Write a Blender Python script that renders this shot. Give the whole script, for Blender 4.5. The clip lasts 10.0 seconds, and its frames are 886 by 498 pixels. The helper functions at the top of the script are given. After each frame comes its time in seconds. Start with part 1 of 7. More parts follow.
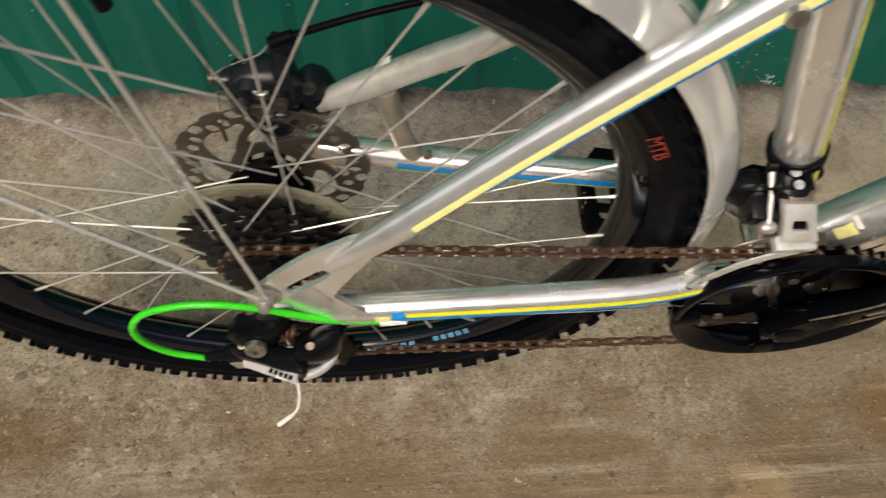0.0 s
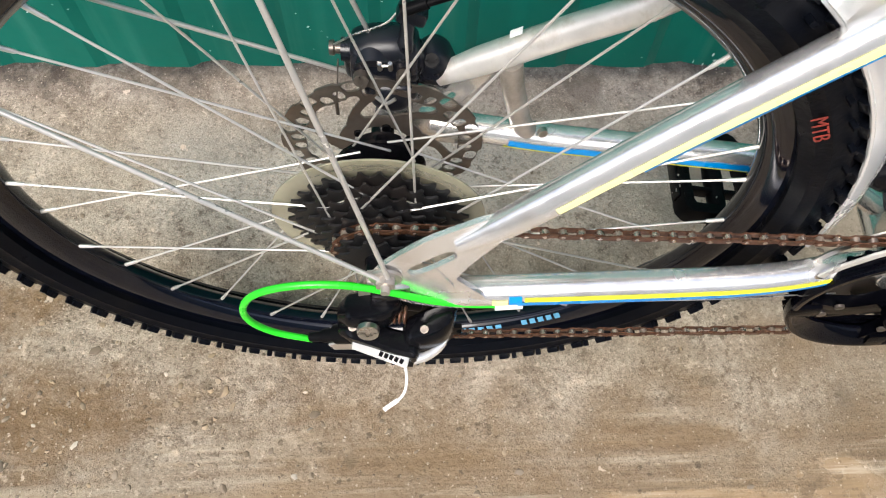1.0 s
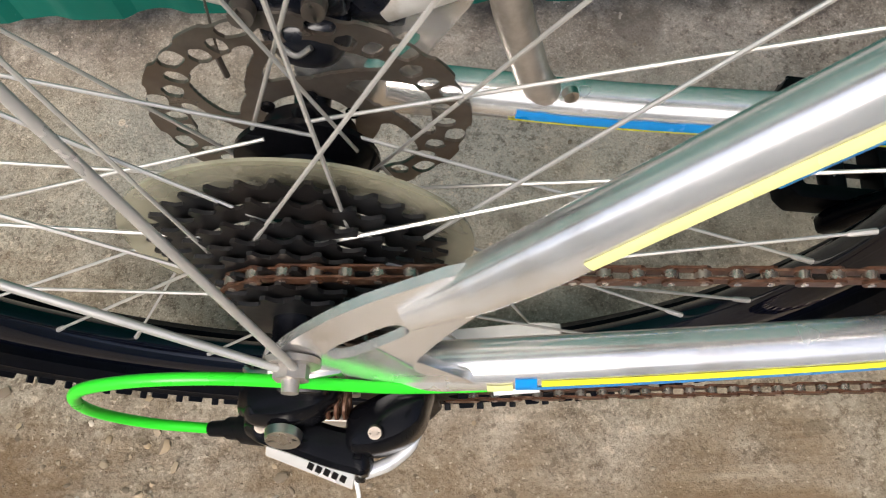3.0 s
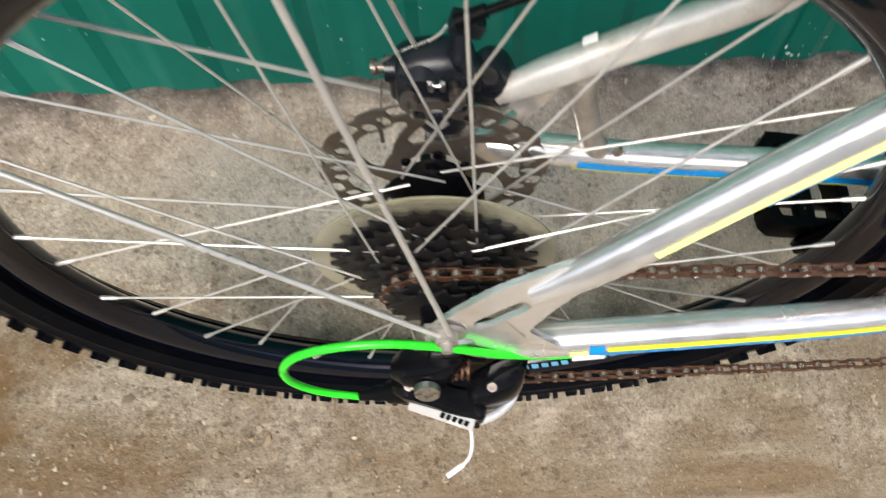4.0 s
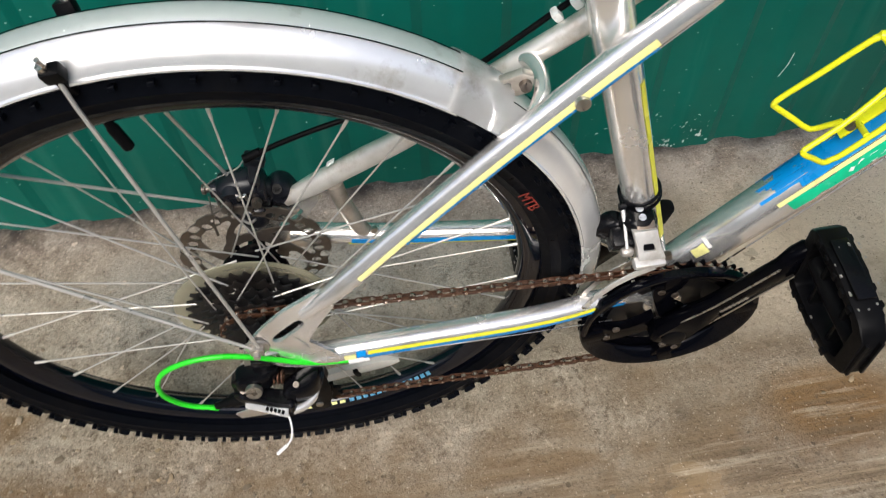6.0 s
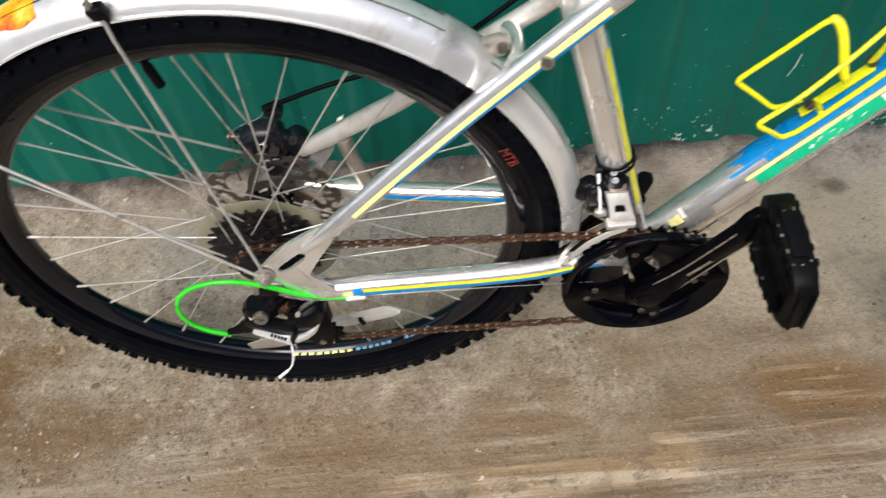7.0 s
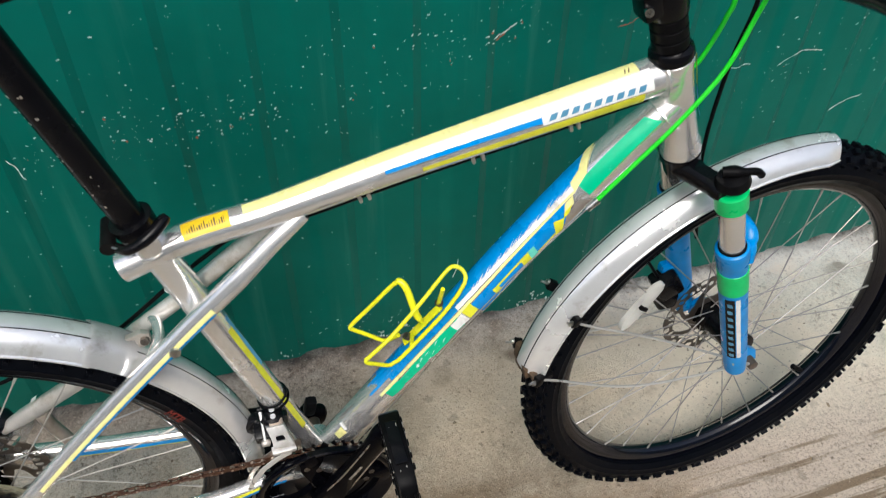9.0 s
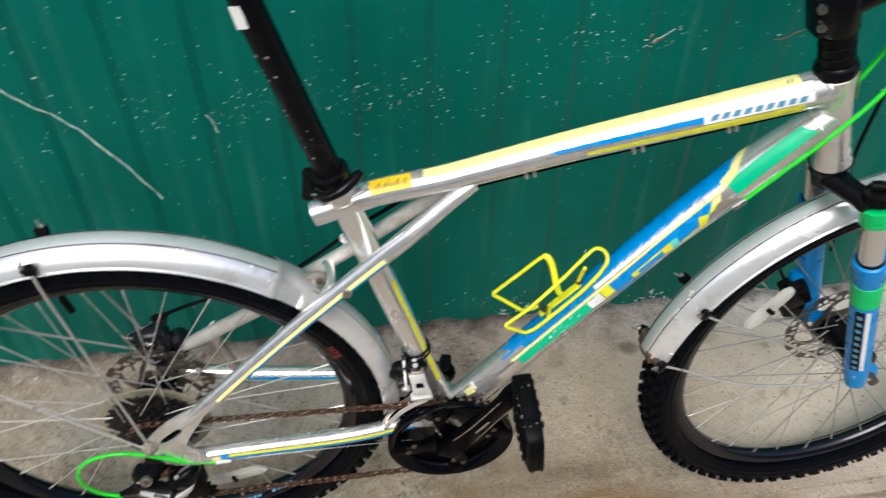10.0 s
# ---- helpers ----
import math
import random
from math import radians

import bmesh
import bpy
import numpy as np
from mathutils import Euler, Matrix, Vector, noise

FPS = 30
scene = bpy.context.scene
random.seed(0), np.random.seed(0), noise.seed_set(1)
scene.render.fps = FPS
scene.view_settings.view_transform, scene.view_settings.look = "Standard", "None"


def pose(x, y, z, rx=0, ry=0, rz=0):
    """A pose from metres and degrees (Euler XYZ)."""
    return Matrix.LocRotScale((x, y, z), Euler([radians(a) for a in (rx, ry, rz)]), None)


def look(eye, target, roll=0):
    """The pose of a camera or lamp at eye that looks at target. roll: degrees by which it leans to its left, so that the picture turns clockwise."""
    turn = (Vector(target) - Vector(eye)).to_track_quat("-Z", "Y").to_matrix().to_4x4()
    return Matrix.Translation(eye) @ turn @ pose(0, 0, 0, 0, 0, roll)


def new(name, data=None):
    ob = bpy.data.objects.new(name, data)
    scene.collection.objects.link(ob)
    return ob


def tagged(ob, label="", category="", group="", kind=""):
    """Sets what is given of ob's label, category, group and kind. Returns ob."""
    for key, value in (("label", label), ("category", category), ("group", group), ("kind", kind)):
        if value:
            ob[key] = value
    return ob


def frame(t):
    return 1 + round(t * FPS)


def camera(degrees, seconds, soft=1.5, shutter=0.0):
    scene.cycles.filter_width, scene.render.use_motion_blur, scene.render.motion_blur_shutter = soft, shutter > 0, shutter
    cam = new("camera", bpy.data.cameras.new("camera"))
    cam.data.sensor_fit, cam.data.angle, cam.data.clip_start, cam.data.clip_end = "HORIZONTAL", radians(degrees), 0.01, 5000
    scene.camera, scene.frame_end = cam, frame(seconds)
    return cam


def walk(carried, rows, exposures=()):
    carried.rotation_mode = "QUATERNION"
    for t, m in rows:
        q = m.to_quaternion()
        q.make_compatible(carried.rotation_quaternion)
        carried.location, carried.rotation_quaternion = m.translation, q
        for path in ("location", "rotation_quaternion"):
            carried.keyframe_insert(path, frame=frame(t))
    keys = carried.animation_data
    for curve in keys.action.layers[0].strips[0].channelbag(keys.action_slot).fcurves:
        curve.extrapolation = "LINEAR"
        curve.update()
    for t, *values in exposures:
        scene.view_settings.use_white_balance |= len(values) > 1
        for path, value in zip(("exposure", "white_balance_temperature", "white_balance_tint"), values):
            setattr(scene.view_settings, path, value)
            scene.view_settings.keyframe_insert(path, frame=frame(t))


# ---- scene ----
cam = camera(58.58, 10.0, soft=1.1, shutter=0.35)
PATH = [
    (0, (0.0977, -0.2914, 0.8643), (0.1435, 0.0818, 0.1582), 3.84),
    (0.5, (0.0342, -0.2881, 0.8484), (0.0563, 0.0786, 0.1378), 2.72),
    (1, (0.0241, -0.2754, 0.8414), (0.0536, 0.0802, 0.1254), 2.99),
    (1.5, (0.0359, -0.2726, 0.8437), (0.0620, 0.0727, 0.1226), 1.11),
    (2, (0.0723, -0.1818, 0.7008), (0.0588, 0.1511, -0.0266), -5.84),
    (2.2, (0.0820, -0.1446, 0.6421), (0.0505, 0.1818, -0.0876), -8.73),
    (3.3, (0.0618, -0.1384, 0.6709), (0.0386, 0.1738, -0.0653), -6.34),
    (3.5, (0.0456, -0.1598, 0.7021), (0.0258, 0.1495, -0.0354), -6.32),
    (4, (0.0095, -0.2156, 0.7858), (0.0027, 0.1416, 0.0700), -4.46),
    (4.5, (-0.0458, -0.2723, 0.8978), (-0.0574, 0.1490, 0.2178), -4.20),
    (5, (-0.0337, -0.3373, 0.9875), (-0.0065, 0.1233, 0.3340), -2.27),
    (5.5, (0.0576, -0.3841, 1.0102), (0.1335, 0.0741, 0.3588), -1.49),
    (5.7, (0.0966, -0.3932, 0.9970), (0.1721, 0.0585, 0.3411), -1.52),
    (6.8, (0.1684, -0.5167, 1.0218), (0.1573, -0.0542, 0.3692), -5.43),
    (7, (0.1861, -0.5265, 1.0289), (0.1903, -0.0561, 0.3818), -4.28),
    (7.5, (0.2514, -0.5447, 1.0712), (0.3019, -0.0578, 0.4384), -1.98),
    (8, (0.2930, -0.5585, 1.1124), (0.3751, -0.0606, 0.4917), -1.49),
    (8.5, (0.3381, -0.5853, 1.1755), (0.4733, -0.0672, 0.5811), -0.02),
    (9, (0.3759, -0.6153, 1.2470), (0.5666, -0.0687, 0.6949), 1.19),
    (9.5, (0.3449, -0.6513, 1.2769), (0.5112, -0.0882, 0.7335), 0.97),
    (10, (0.2910, -0.6801, 1.2863), (0.3866, -0.1129, 0.7303), 0.95),
]
walk(cam, [(t, look(eye, target, roll)) for t, eye, target, roll in PATH], [(0.0, -0.06, 7000, 8), (0.2, 0.04, 6850, 9), (0.5, 0.55, 6350, 10), (0.8, 0.79, 6170, 10), (2.0, 0.68, 6120, 10), (3.3, 0.49, 6290, 10), (4.0, 0.64, 6240, 9), (4.7, 0.24, 6190, 7), (5.5, 0.14, 6140, 8), (6.8, 0.26, 6290, 10), (7.2, 0.24, 6240, 10), (8.0, 0.14, 6090, 8), (9.0, 0.03, 6060, 8), (10.0, 0.05, 6040, 8)])
# ---- light ----
world = bpy.data.worlds.new("overcast_sky")
scene.world = world
world.use_nodes = True
wn = world.node_tree.nodes
sky = wn.new("ShaderNodeTexSky")
sky.sky_type = "NISHITA"
sky.sun_disc = False
sky.sun_elevation = radians(51)
sky.sun_rotation = radians(200)
sky.air_density, sky.dust_density, sky.ozone_density = 1.0, 6.0, 0.6
world.node_tree.links.new(sky.outputs[0], wn["Background"].inputs[0])
wn["Background"].inputs[1].default_value = 0.15
sun = new("sun", bpy.data.lights.new("sun", "SUN"))
sun.data.energy = 1.65
sun.data.angle = radians(35)
sun.data.color = (1.0, 0.98, 0.94)
sun.matrix_world = look((-0.6, -2.2, 3.0), (0.3, 0.1, 0.0))


# ---- materials ----
def ramp(nt, fac, stops):
    n = nt.nodes.new("ShaderNodeValToRGB")
    els = n.color_ramp.elements
    while len(els) < len(stops):
        els.new(0.5)
    for e, (p, col) in zip(els, stops):
        e.position = p
        e.color = (*col, 1) if len(col) == 3 else col
    nt.links.new(fac, n.inputs[0])
    return n.outputs[0]


def noise_tex(nt, scale, detail=4.0, rough=0.55, coords="Object", stretch=(1, 1, 1)):
    tc = nt.nodes.new("ShaderNodeTexCoord")
    mp = nt.nodes.new("ShaderNodeMapping")
    mp.inputs["Scale"].default_value = stretch
    n = nt.nodes.new("ShaderNodeTexNoise")
    n.inputs["Scale"].default_value = scale
    n.inputs["Detail"].default_value = detail
    n.inputs["Roughness"].default_value = rough
    nt.links.new(tc.outputs[coords], mp.inputs[0])
    nt.links.new(mp.outputs[0], n.inputs["Vector"])
    return n.outputs["Fac"]


def mix(nt, fac, a, b):
    m = nt.nodes.new("ShaderNodeMix")
    m.data_type = "RGBA"
    for sock, v in ((m.inputs[0], fac), (m.inputs[6], a), (m.inputs[7], b)):
        if isinstance(v, (tuple, list)):
            sock.default_value = (*v, 1)
        elif isinstance(v, (int, float)):
            sock.default_value = v
        else:
            nt.links.new(v, sock)
    return m.outputs[2]


def bump(nt, fac, strength, distance, normal=None):
    b = nt.nodes.new("ShaderNodeBump")
    b.inputs["Strength"].default_value = strength
    b.inputs["Distance"].default_value = distance
    nt.links.new(fac, b.inputs["Height"])
    if normal:
        nt.links.new(normal, b.inputs["Normal"])
    return b.outputs[0]


def surface(name, color, rough=0.5, metal=0.0, spread=0.25, grain=60.0, dirt=None, dirt_amount=0.5, dirt_scale=9.0,
            rough_spread=0.12, relief=0.0, coat=0.0, gloss=0.5, stretch=(1, 1, 1)):
    """A plain surface with grain, a coarser layer of dirt or wear and some relief."""
    m = bpy.data.materials.new(name)
    m.use_nodes = True
    nt = m.node_tree
    bs = nt.nodes["Principled BSDF"]
    fine = noise_tex(nt, grain, 5, 0.6, stretch=stretch)
    lo = tuple(c * (1 - spread) for c in color)
    hi = tuple(min(1, c * (1 + spread)) for c in color)
    col = ramp(nt, fine, [(0.3, lo), (0.7, hi)])
    if dirt:
        big = noise_tex(nt, dirt_scale, 6, 0.65)
        fac = ramp(nt, big, [(0.62 - dirt_amount * 0.3, (0, 0, 0)), (0.78 - dirt_amount * 0.1, (1, 1, 1))])
        col = mix(nt, fac, col, dirt)
    nt.links.new(col, bs.inputs["Base Color"])
    r = ramp(nt, noise_tex(nt, grain * 0.3, 4, 0.6), [(0.3, (max(0.03, rough - rough_spread),) * 3), (0.7, (min(1, rough + rough_spread),) * 3)])
    nt.links.new(r, bs.inputs["Roughness"])
    bs.inputs["Metallic"].default_value = metal
    bs.inputs["Specular IOR Level"].default_value = gloss
    bs.inputs["Coat Weight"].default_value = coat
    bs.inputs["Coat Roughness"].default_value = 0.15
    if relief:
        nt.links.new(bump(nt, fine, 0.6, relief), bs.inputs["Normal"])
    return m


MAT = {}
MAT["rubber"] = surface("tyre_rubber", (0.0022, 0.0028, 0.0046), 0.38, grain=160, dirt=(0.006, 0.0058, 0.006), dirt_amount=0.25, dirt_scale=14, relief=0.0006, gloss=0.06)
MAT["rim"] = surface("black_anodised_rim", (0.0022, 0.0030, 0.0068), 0.075, grain=90, dirt=(0.008, 0.007, 0.006), dirt_amount=0.15, rough_spread=0.03, gloss=0.5)
MAT["gloss_navy"] = surface("glossy_blue_black_plastic", (0.0016, 0.0018, 0.0034), 0.08, grain=80, dirt=(0.010, 0.009, 0.008), dirt_amount=0.12, rough_spread=0.02, gloss=0.14)
MAT["black"] = surface("black_paint", (0.0035, 0.0035, 0.0045), 0.20, grain=80, dirt=(0.012, 0.011, 0.010), dirt_amount=0.15, gloss=0.18)
MAT["navy"] = surface("blue_black_paint", (0.0016, 0.0017, 0.0028), 0.10, grain=80, dirt=(0.005, 0.0045, 0.004), dirt_amount=0.12, rough_spread=0.04, gloss=0.04)
MAT["plastic"] = surface("black_plastic", (0.004, 0.004, 0.0046), 0.38, grain=130, dirt=(0.012, 0.0115, 0.011), dirt_amount=0.2, relief=0.0003, gloss=0.06)
MAT["cast_black"] = surface("cast_black_alloy", (0.0065, 0.0075, 0.0115), 0.30, grain=70, dirt=(0.02, 0.019, 0.019), dirt_amount=0.25, dirt_scale=30, relief=0.0003, gloss=0.4)
MAT["silver"] = surface("brushed_aluminium", (0.89, 0.875, 0.855), 0.22, 0.80, 0.06, 55, dirt=(0.56, 0.50, 0.42), dirt_amount=0.2, dirt_scale=13, rough_spread=0.07)
MAT["dirty_silver"] = surface("dull_dirty_aluminium", (0.54, 0.50, 0.45), 0.36, 0.7, 0.15, 55, dirt=(0.26, 0.21, 0.15), dirt_amount=0.45, dirt_scale=18)
MAT["grimy_silver"] = surface("grimy_aluminium", (0.74, 0.715, 0.67), 0.40, 0.6, 0.12, 45, dirt=(0.42, 0.36, 0.27), dirt_amount=0.42, dirt_scale=28, relief=0.0005)
MAT["fender"] = surface("silver_plastic", (0.92, 0.92, 0.91), 0.20, 0.62, 0.04, 50, dirt=(0.50, 0.46, 0.40), dirt_amount=0.12, dirt_scale=22)
MAT["steel"] = surface("bright_steel", (0.56, 0.535, 0.50), 0.30, 1.0, 0.12, 80)
MAT["alloy"] = surface("cast_alloy", (0.66, 0.645, 0.62), 0.36, 0.45, 0.10, 70, dirt=(0.42, 0.37, 0.30), dirt_amount=0.3, dirt_scale=25)
MAT["dark_steel"] = surface("rotor_steel", (0.15, 0.128, 0.108), 0.38, 0.7, 0.2, 70, dirt=(0.14, 0.09, 0.055), dirt_amount=0.4)
MAT["spoke"] = surface("galvanised_wire", (0.52, 0.50, 0.465), 0.38, 0.5, 0.08, 80)
MAT["cog"] = surface("blackened_cog_steel", (0.012, 0.012, 0.013), 0.42, 0.3, 0.25, 90, dirt=(0.03, 0.02, 0.014), dirt_amount=0.3)
MAT["rust"] = surface("rusty_chain", (0.085, 0.036, 0.018), 0.5, 0.45, 0.5, 260, dirt=(0.20, 0.12, 0.08), dirt_amount=0.3, dirt_scale=120)
MAT["roller"] = surface("worn_chain_roller", (0.46, 0.39, 0.33), 0.28, 0.9, 0.3, 200)
MAT["blue"] = surface("blue_paint", (0.005, 0.25, 0.66), 0.3, 0, 0.1, 60, dirt=(0.02, 0.16, 0.40), dirt_amount=0.15, dirt_scale=30)
MAT["bright_green"] = surface("bright_green_paint", (0.012, 0.56, 0.15), 0.32, 0, 0.08, 60)
MAT["pale_blue"] = surface("pale_blue_print", (0.12, 0.42, 0.68), 0.4, 0, 0.1, 90)
MAT["green"] = surface("mint_paint", (0.008, 0.50, 0.25), 0.35, 0, 0.1, 60, dirt=(0.25, 0.62, 0.45), dirt_amount=0.1, dirt_scale=40)
MAT["mint_print"] = surface("pale_mint_print", (0.16, 0.66, 0.52), 0.35, 0, 0.1, 60)
MAT["letter_blue"] = surface("steel_blue_print", (0.09, 0.27, 0.42), 0.35, 0, 0.1, 90)
MAT["yellow"] = surface("yellow_print", (0.74, 0.72, 0.03), 0.32, 0, 0.08, 60, dirt=(0.45, 0.42, 0.10), dirt_amount=0.12, dirt_scale=40)
MAT["pale_yellow"] = surface("pale_yellow_print", (0.82, 0.80, 0.33), 0.30, 0, 0.06, 60, dirt=(0.55, 0.50, 0.22), dirt_amount=0.12, dirt_scale=40)
MAT["sticker"] = surface("deep_yellow_sticker", (0.80, 0.55, 0.01), 0.35, 0, 0.06, 60)
MAT["cage"] = surface("yellow_enamel", (0.80, 0.80, 0.010), 0.30, 0, 0.06, 80, dirt=(0.55, 0.50, 0.08), dirt_amount=0.12, dirt_scale=60)
MAT["white"] = surface("white_print", (0.80, 0.80, 0.78), 0.35, 0, 0.05, 90, dirt=(0.5, 0.46, 0.4), dirt_amount=0.2, dirt_scale=40)
MAT["lime"] = surface("lime_cable_housing", (0.035, 0.68, 0.02), 0.33, 0, 0.06, 90)
MAT["red"] = surface("red_print", (0.21, 0.026, 0.016), 0.6, 0, 0.3, 120, dirt=(0.10, 0.02, 0.015), dirt_amount=0.5, dirt_scale=90)
MAT["saddle"] = surface("grey_saddle_cover", (0.085, 0.082, 0.098), 0.45, grain=120, dirt=(0.05, 0.048, 0.055), dirt_amount=0.3, relief=0.0004, gloss=0.4)
MAT["brown"] = surface("rusty_brown_leather", (0.09, 0.055, 0.03), 0.7, 0, 0.4, 90, relief=0.001)
MAT["chip"] = surface("bare_chipped_metal", (0.62, 0.70, 0.66), 0.6, 0, 0.2, 60)
MAT["primer"] = surface("red_primer", (0.42, 0.10, 0.06), 0.7, 0, 0.3, 60)


def clear_plastic(name, colour, rough, alpha):
    m = bpy.data.materials.new(name)
    m.use_nodes = True
    nt = m.node_tree
    bs = nt.nodes["Principled BSDF"]
    nt.links.new(ramp(nt, noise_tex(nt, 25, 5, 0.6), [(0.3, tuple(c * 0.75 for c in colour)), (0.7, colour)]), bs.inputs["Base Color"])
    bs.inputs["Roughness"].default_value = rough
    bs.inputs["Alpha"].default_value = alpha
    return m


MAT["guard"] = clear_plastic("smoked_clear_plastic", (0.44, 0.41, 0.29), 0.18, 0.60)
MAT["reflector"] = clear_plastic("clear_reflector", (0.74, 0.73, 0.68), 0.15, 0.66)


def sticker_material():
    m = bpy.data.materials.new("torn_orange_tape")
    m.use_nodes = True
    nt = m.node_tree
    bs = nt.nodes["Principled BSDF"]
    big = noise_tex(nt, 30, 5, 0.65)
    fine = noise_tex(nt, 110, 4, 0.6)
    col = ramp(nt, big, [(0.38, (0.60, 0.06, 0.006)), (0.45, (0.80, 0.16, 0.008)), (0.50, (0.86, 0.33, 0.008)), (0.56, (0.86, 0.48, 0.012)), (0.63, (0.82, 0.64, 0.16))])
    col = mix(nt, ramp(nt, fine, [(0.66, (0, 0, 0)), (0.7, (0.7, 0.7, 0.7))]), col, (0.42, 0.30, 0.12))
    col = mix(nt, ramp(nt, noise_tex(nt, 55, 5, 0.7), [(0.34, (0.75, 0.75, 0.75)), (0.39, (0, 0, 0))]), col, (0.16, 0.09, 0.03))
    nt.links.new(col, bs.inputs["Base Color"])
    bs.inputs["Roughness"].default_value = 0.35
    return m


MAT["tape"] = sticker_material()


# ---- mesh helpers ----
def frame_axes(d, hint=Vector((0, 1, 0))):
    d = d.normalized()
    if abs(d.dot(hint)) > 0.95:
        hint = Vector((1, 0, 0))
    s = d.cross(hint).normalized()
    return s, d.cross(s).normalized()


def sweep(bm, pts, radii, seg=12, flat=1.0, cap=True, closed=False):
    """A round bar through points; radii one number or one a point; flat squeezes it sideways (along y)."""
    pts = [Vector(p) for p in pts]
    if isinstance(radii, (int, float)):
        radii = [radii] * len(pts)
    rings = []
    side = None
    n = len(pts)
    for i, p in enumerate(pts):
        if closed:
            d = pts[(i + 1) % n] - pts[i - 1]
        else:
            d = pts[min(i + 1, n - 1)] - pts[max(i - 1, 0)]
        d.normalize()
        if side is None:
            side, up = frame_axes(d)
        else:
            side = (side - d * side.dot(d)).normalized()
        up = d.cross(side).normalized()
        ring = []
        for k in range(seg):
            a = 2 * math.pi * k / seg
            v = side * math.cos(a) * radii[i] + up * math.sin(a) * radii[i]
            v.y *= flat
            ring.append(bm.verts.new(p + v))
        rings.append(ring)
    for i in range(n if closed else n - 1):
        r0, r1 = rings[i], rings[(i + 1) % n]
        for k in range(seg):
            bm.faces.new((r0[k], r0[(k + 1) % seg], r1[(k + 1) % seg], r1[k]))
    if cap and not closed:
        bm.faces.new(list(reversed(rings[0])))
        bm.faces.new(rings[-1])
    return bm


def lathe(bm, profile, centre, seg=48, closed=False, a0=0.0, a1=360.0):
    """Turns a profile of (y, radius) about the y axis through centre."""
    cx, cy, cz = centre
    whole = abs(a1 - a0) >= 359.9
    steps = seg if whole else seg + 1
    rings = []
    for k in range(steps):
        a = radians(a0 + (a1 - a0) * k / seg)
        rings.append([bm.verts.new((cx + r * math.cos(a), cy + y, cz + r * math.sin(a))) for y, r in profile])
    m = len(profile)
    for k in range(seg):
        q0, q1 = rings[k], rings[(k + 1) % steps]
        for j in range(m if closed else m - 1):
            bm.faces.new((q0[j], q0[(j + 1) % m], q1[(j + 1) % m], q1[j]))
    return bm


def block(bm, size, m=None, bevel=0.0):
    """A box with cut edges, at the pose m."""
    out = bmesh.new()
    bmesh.ops.create_cube(out, size=1.0)
    bmesh.ops.scale(out, vec=size, verts=out.verts)
    if bevel:
        bmesh.ops.bevel(out, geom=out.edges[:], offset=bevel, segments=2, profile=0.6, affect="EDGES")
    if m is not None:
        bmesh.ops.transform(out, matrix=m, verts=out.verts)
    return join(bm, out)


def join(bm, other, m=None):
    if m is not None:
        bmesh.ops.transform(other, matrix=m, verts=other.verts)
    me = bpy.data.meshes.new("tmp")
    other.to_mesh(me)
    other.free()
    bm.from_mesh(me)
    bpy.data.meshes.remove(me)
    return bm


def plate(bm, outline, y0, y1, hole=None, bevel=0.0):
    """A flat plate in the xz plane between y0 and y1. hole: an outline with the same number of points."""
    out = bmesh.new()
    def ring(o, y):
        return [out.verts.new((x, y, z)) for x, z in o]
    A, C = ring(outline, y0), ring(outline, y1)
    n = len(outline)
    for i in range(n):
        out.faces.new((A[i], A[(i + 1) % n], C[(i + 1) % n], C[i]))
    if hole:
        E_, F_ = ring(hole, y0), ring(hole, y1)
        for i in range(n):
            j = (i + 1) % n
            out.faces.new((F_[i], F_[j], E_[j], E_[i]))
            out.faces.new((A[j], A[i], E_[i], E_[j]))
            out.faces.new((C[i], C[j], F_[j], F_[i]))
    else:
        out.faces.new(list(reversed(A)))
        out.faces.new(C)
    if bevel:
        es = [e for e in out.edges if abs(e.verts[0].co.y - e.verts[1].co.y) < 1e-6]
        bmesh.ops.bevel(out, geom=es, offset=bevel, segments=2, profile=0.6, affect="EDGES")
    return join(bm, out)


def finish(name, bm, material, angle=38):
    bmesh.ops.recalc_face_normals(bm, faces=bm.faces)
    me = bpy.data.meshes.new(name)
    bm.to_mesh(me)
    bm.free()
    me.shade_smooth()
    me.set_sharp_from_angle(angle=radians(angle))
    for mm in material if isinstance(material, (list, tuple)) else [material]:
        me.materials.append(mm)
    return me


def part(name, bm, material, parent, label="", m=None, angle=38):
    """Links a bmesh as one mesh under a thing or a part."""
    if m is not None:
        bmesh.ops.transform(bm, matrix=m, verts=bm.verts)
    ob = new(name, finish(name, bm, material, angle))
    if parent:
        ob.parent = parent
    if label:
        ob["label"] = label
    return ob


def spline(pts, n=8):
    """Points of a smooth curve through pts (Catmull-Rom)."""
    P = [Vector(p) for p in pts]
    P = [P[0] * 2 - P[1]] + P + [P[-1] * 2 - P[-2]]
    out = []
    for i in range(1, len(P) - 2):
        for k in range(n):
            t = k / n
            a, b, c, e = P[i - 1], P[i], P[i + 1], P[i + 2]
            out.append(0.5 * ((2 * b) + (c - a) * t + (2 * a - 5 * b + 4 * c - e) * t * t + (3 * b - a - 3 * c + e) * t ** 3))
    out.append(P[-2])
    return out


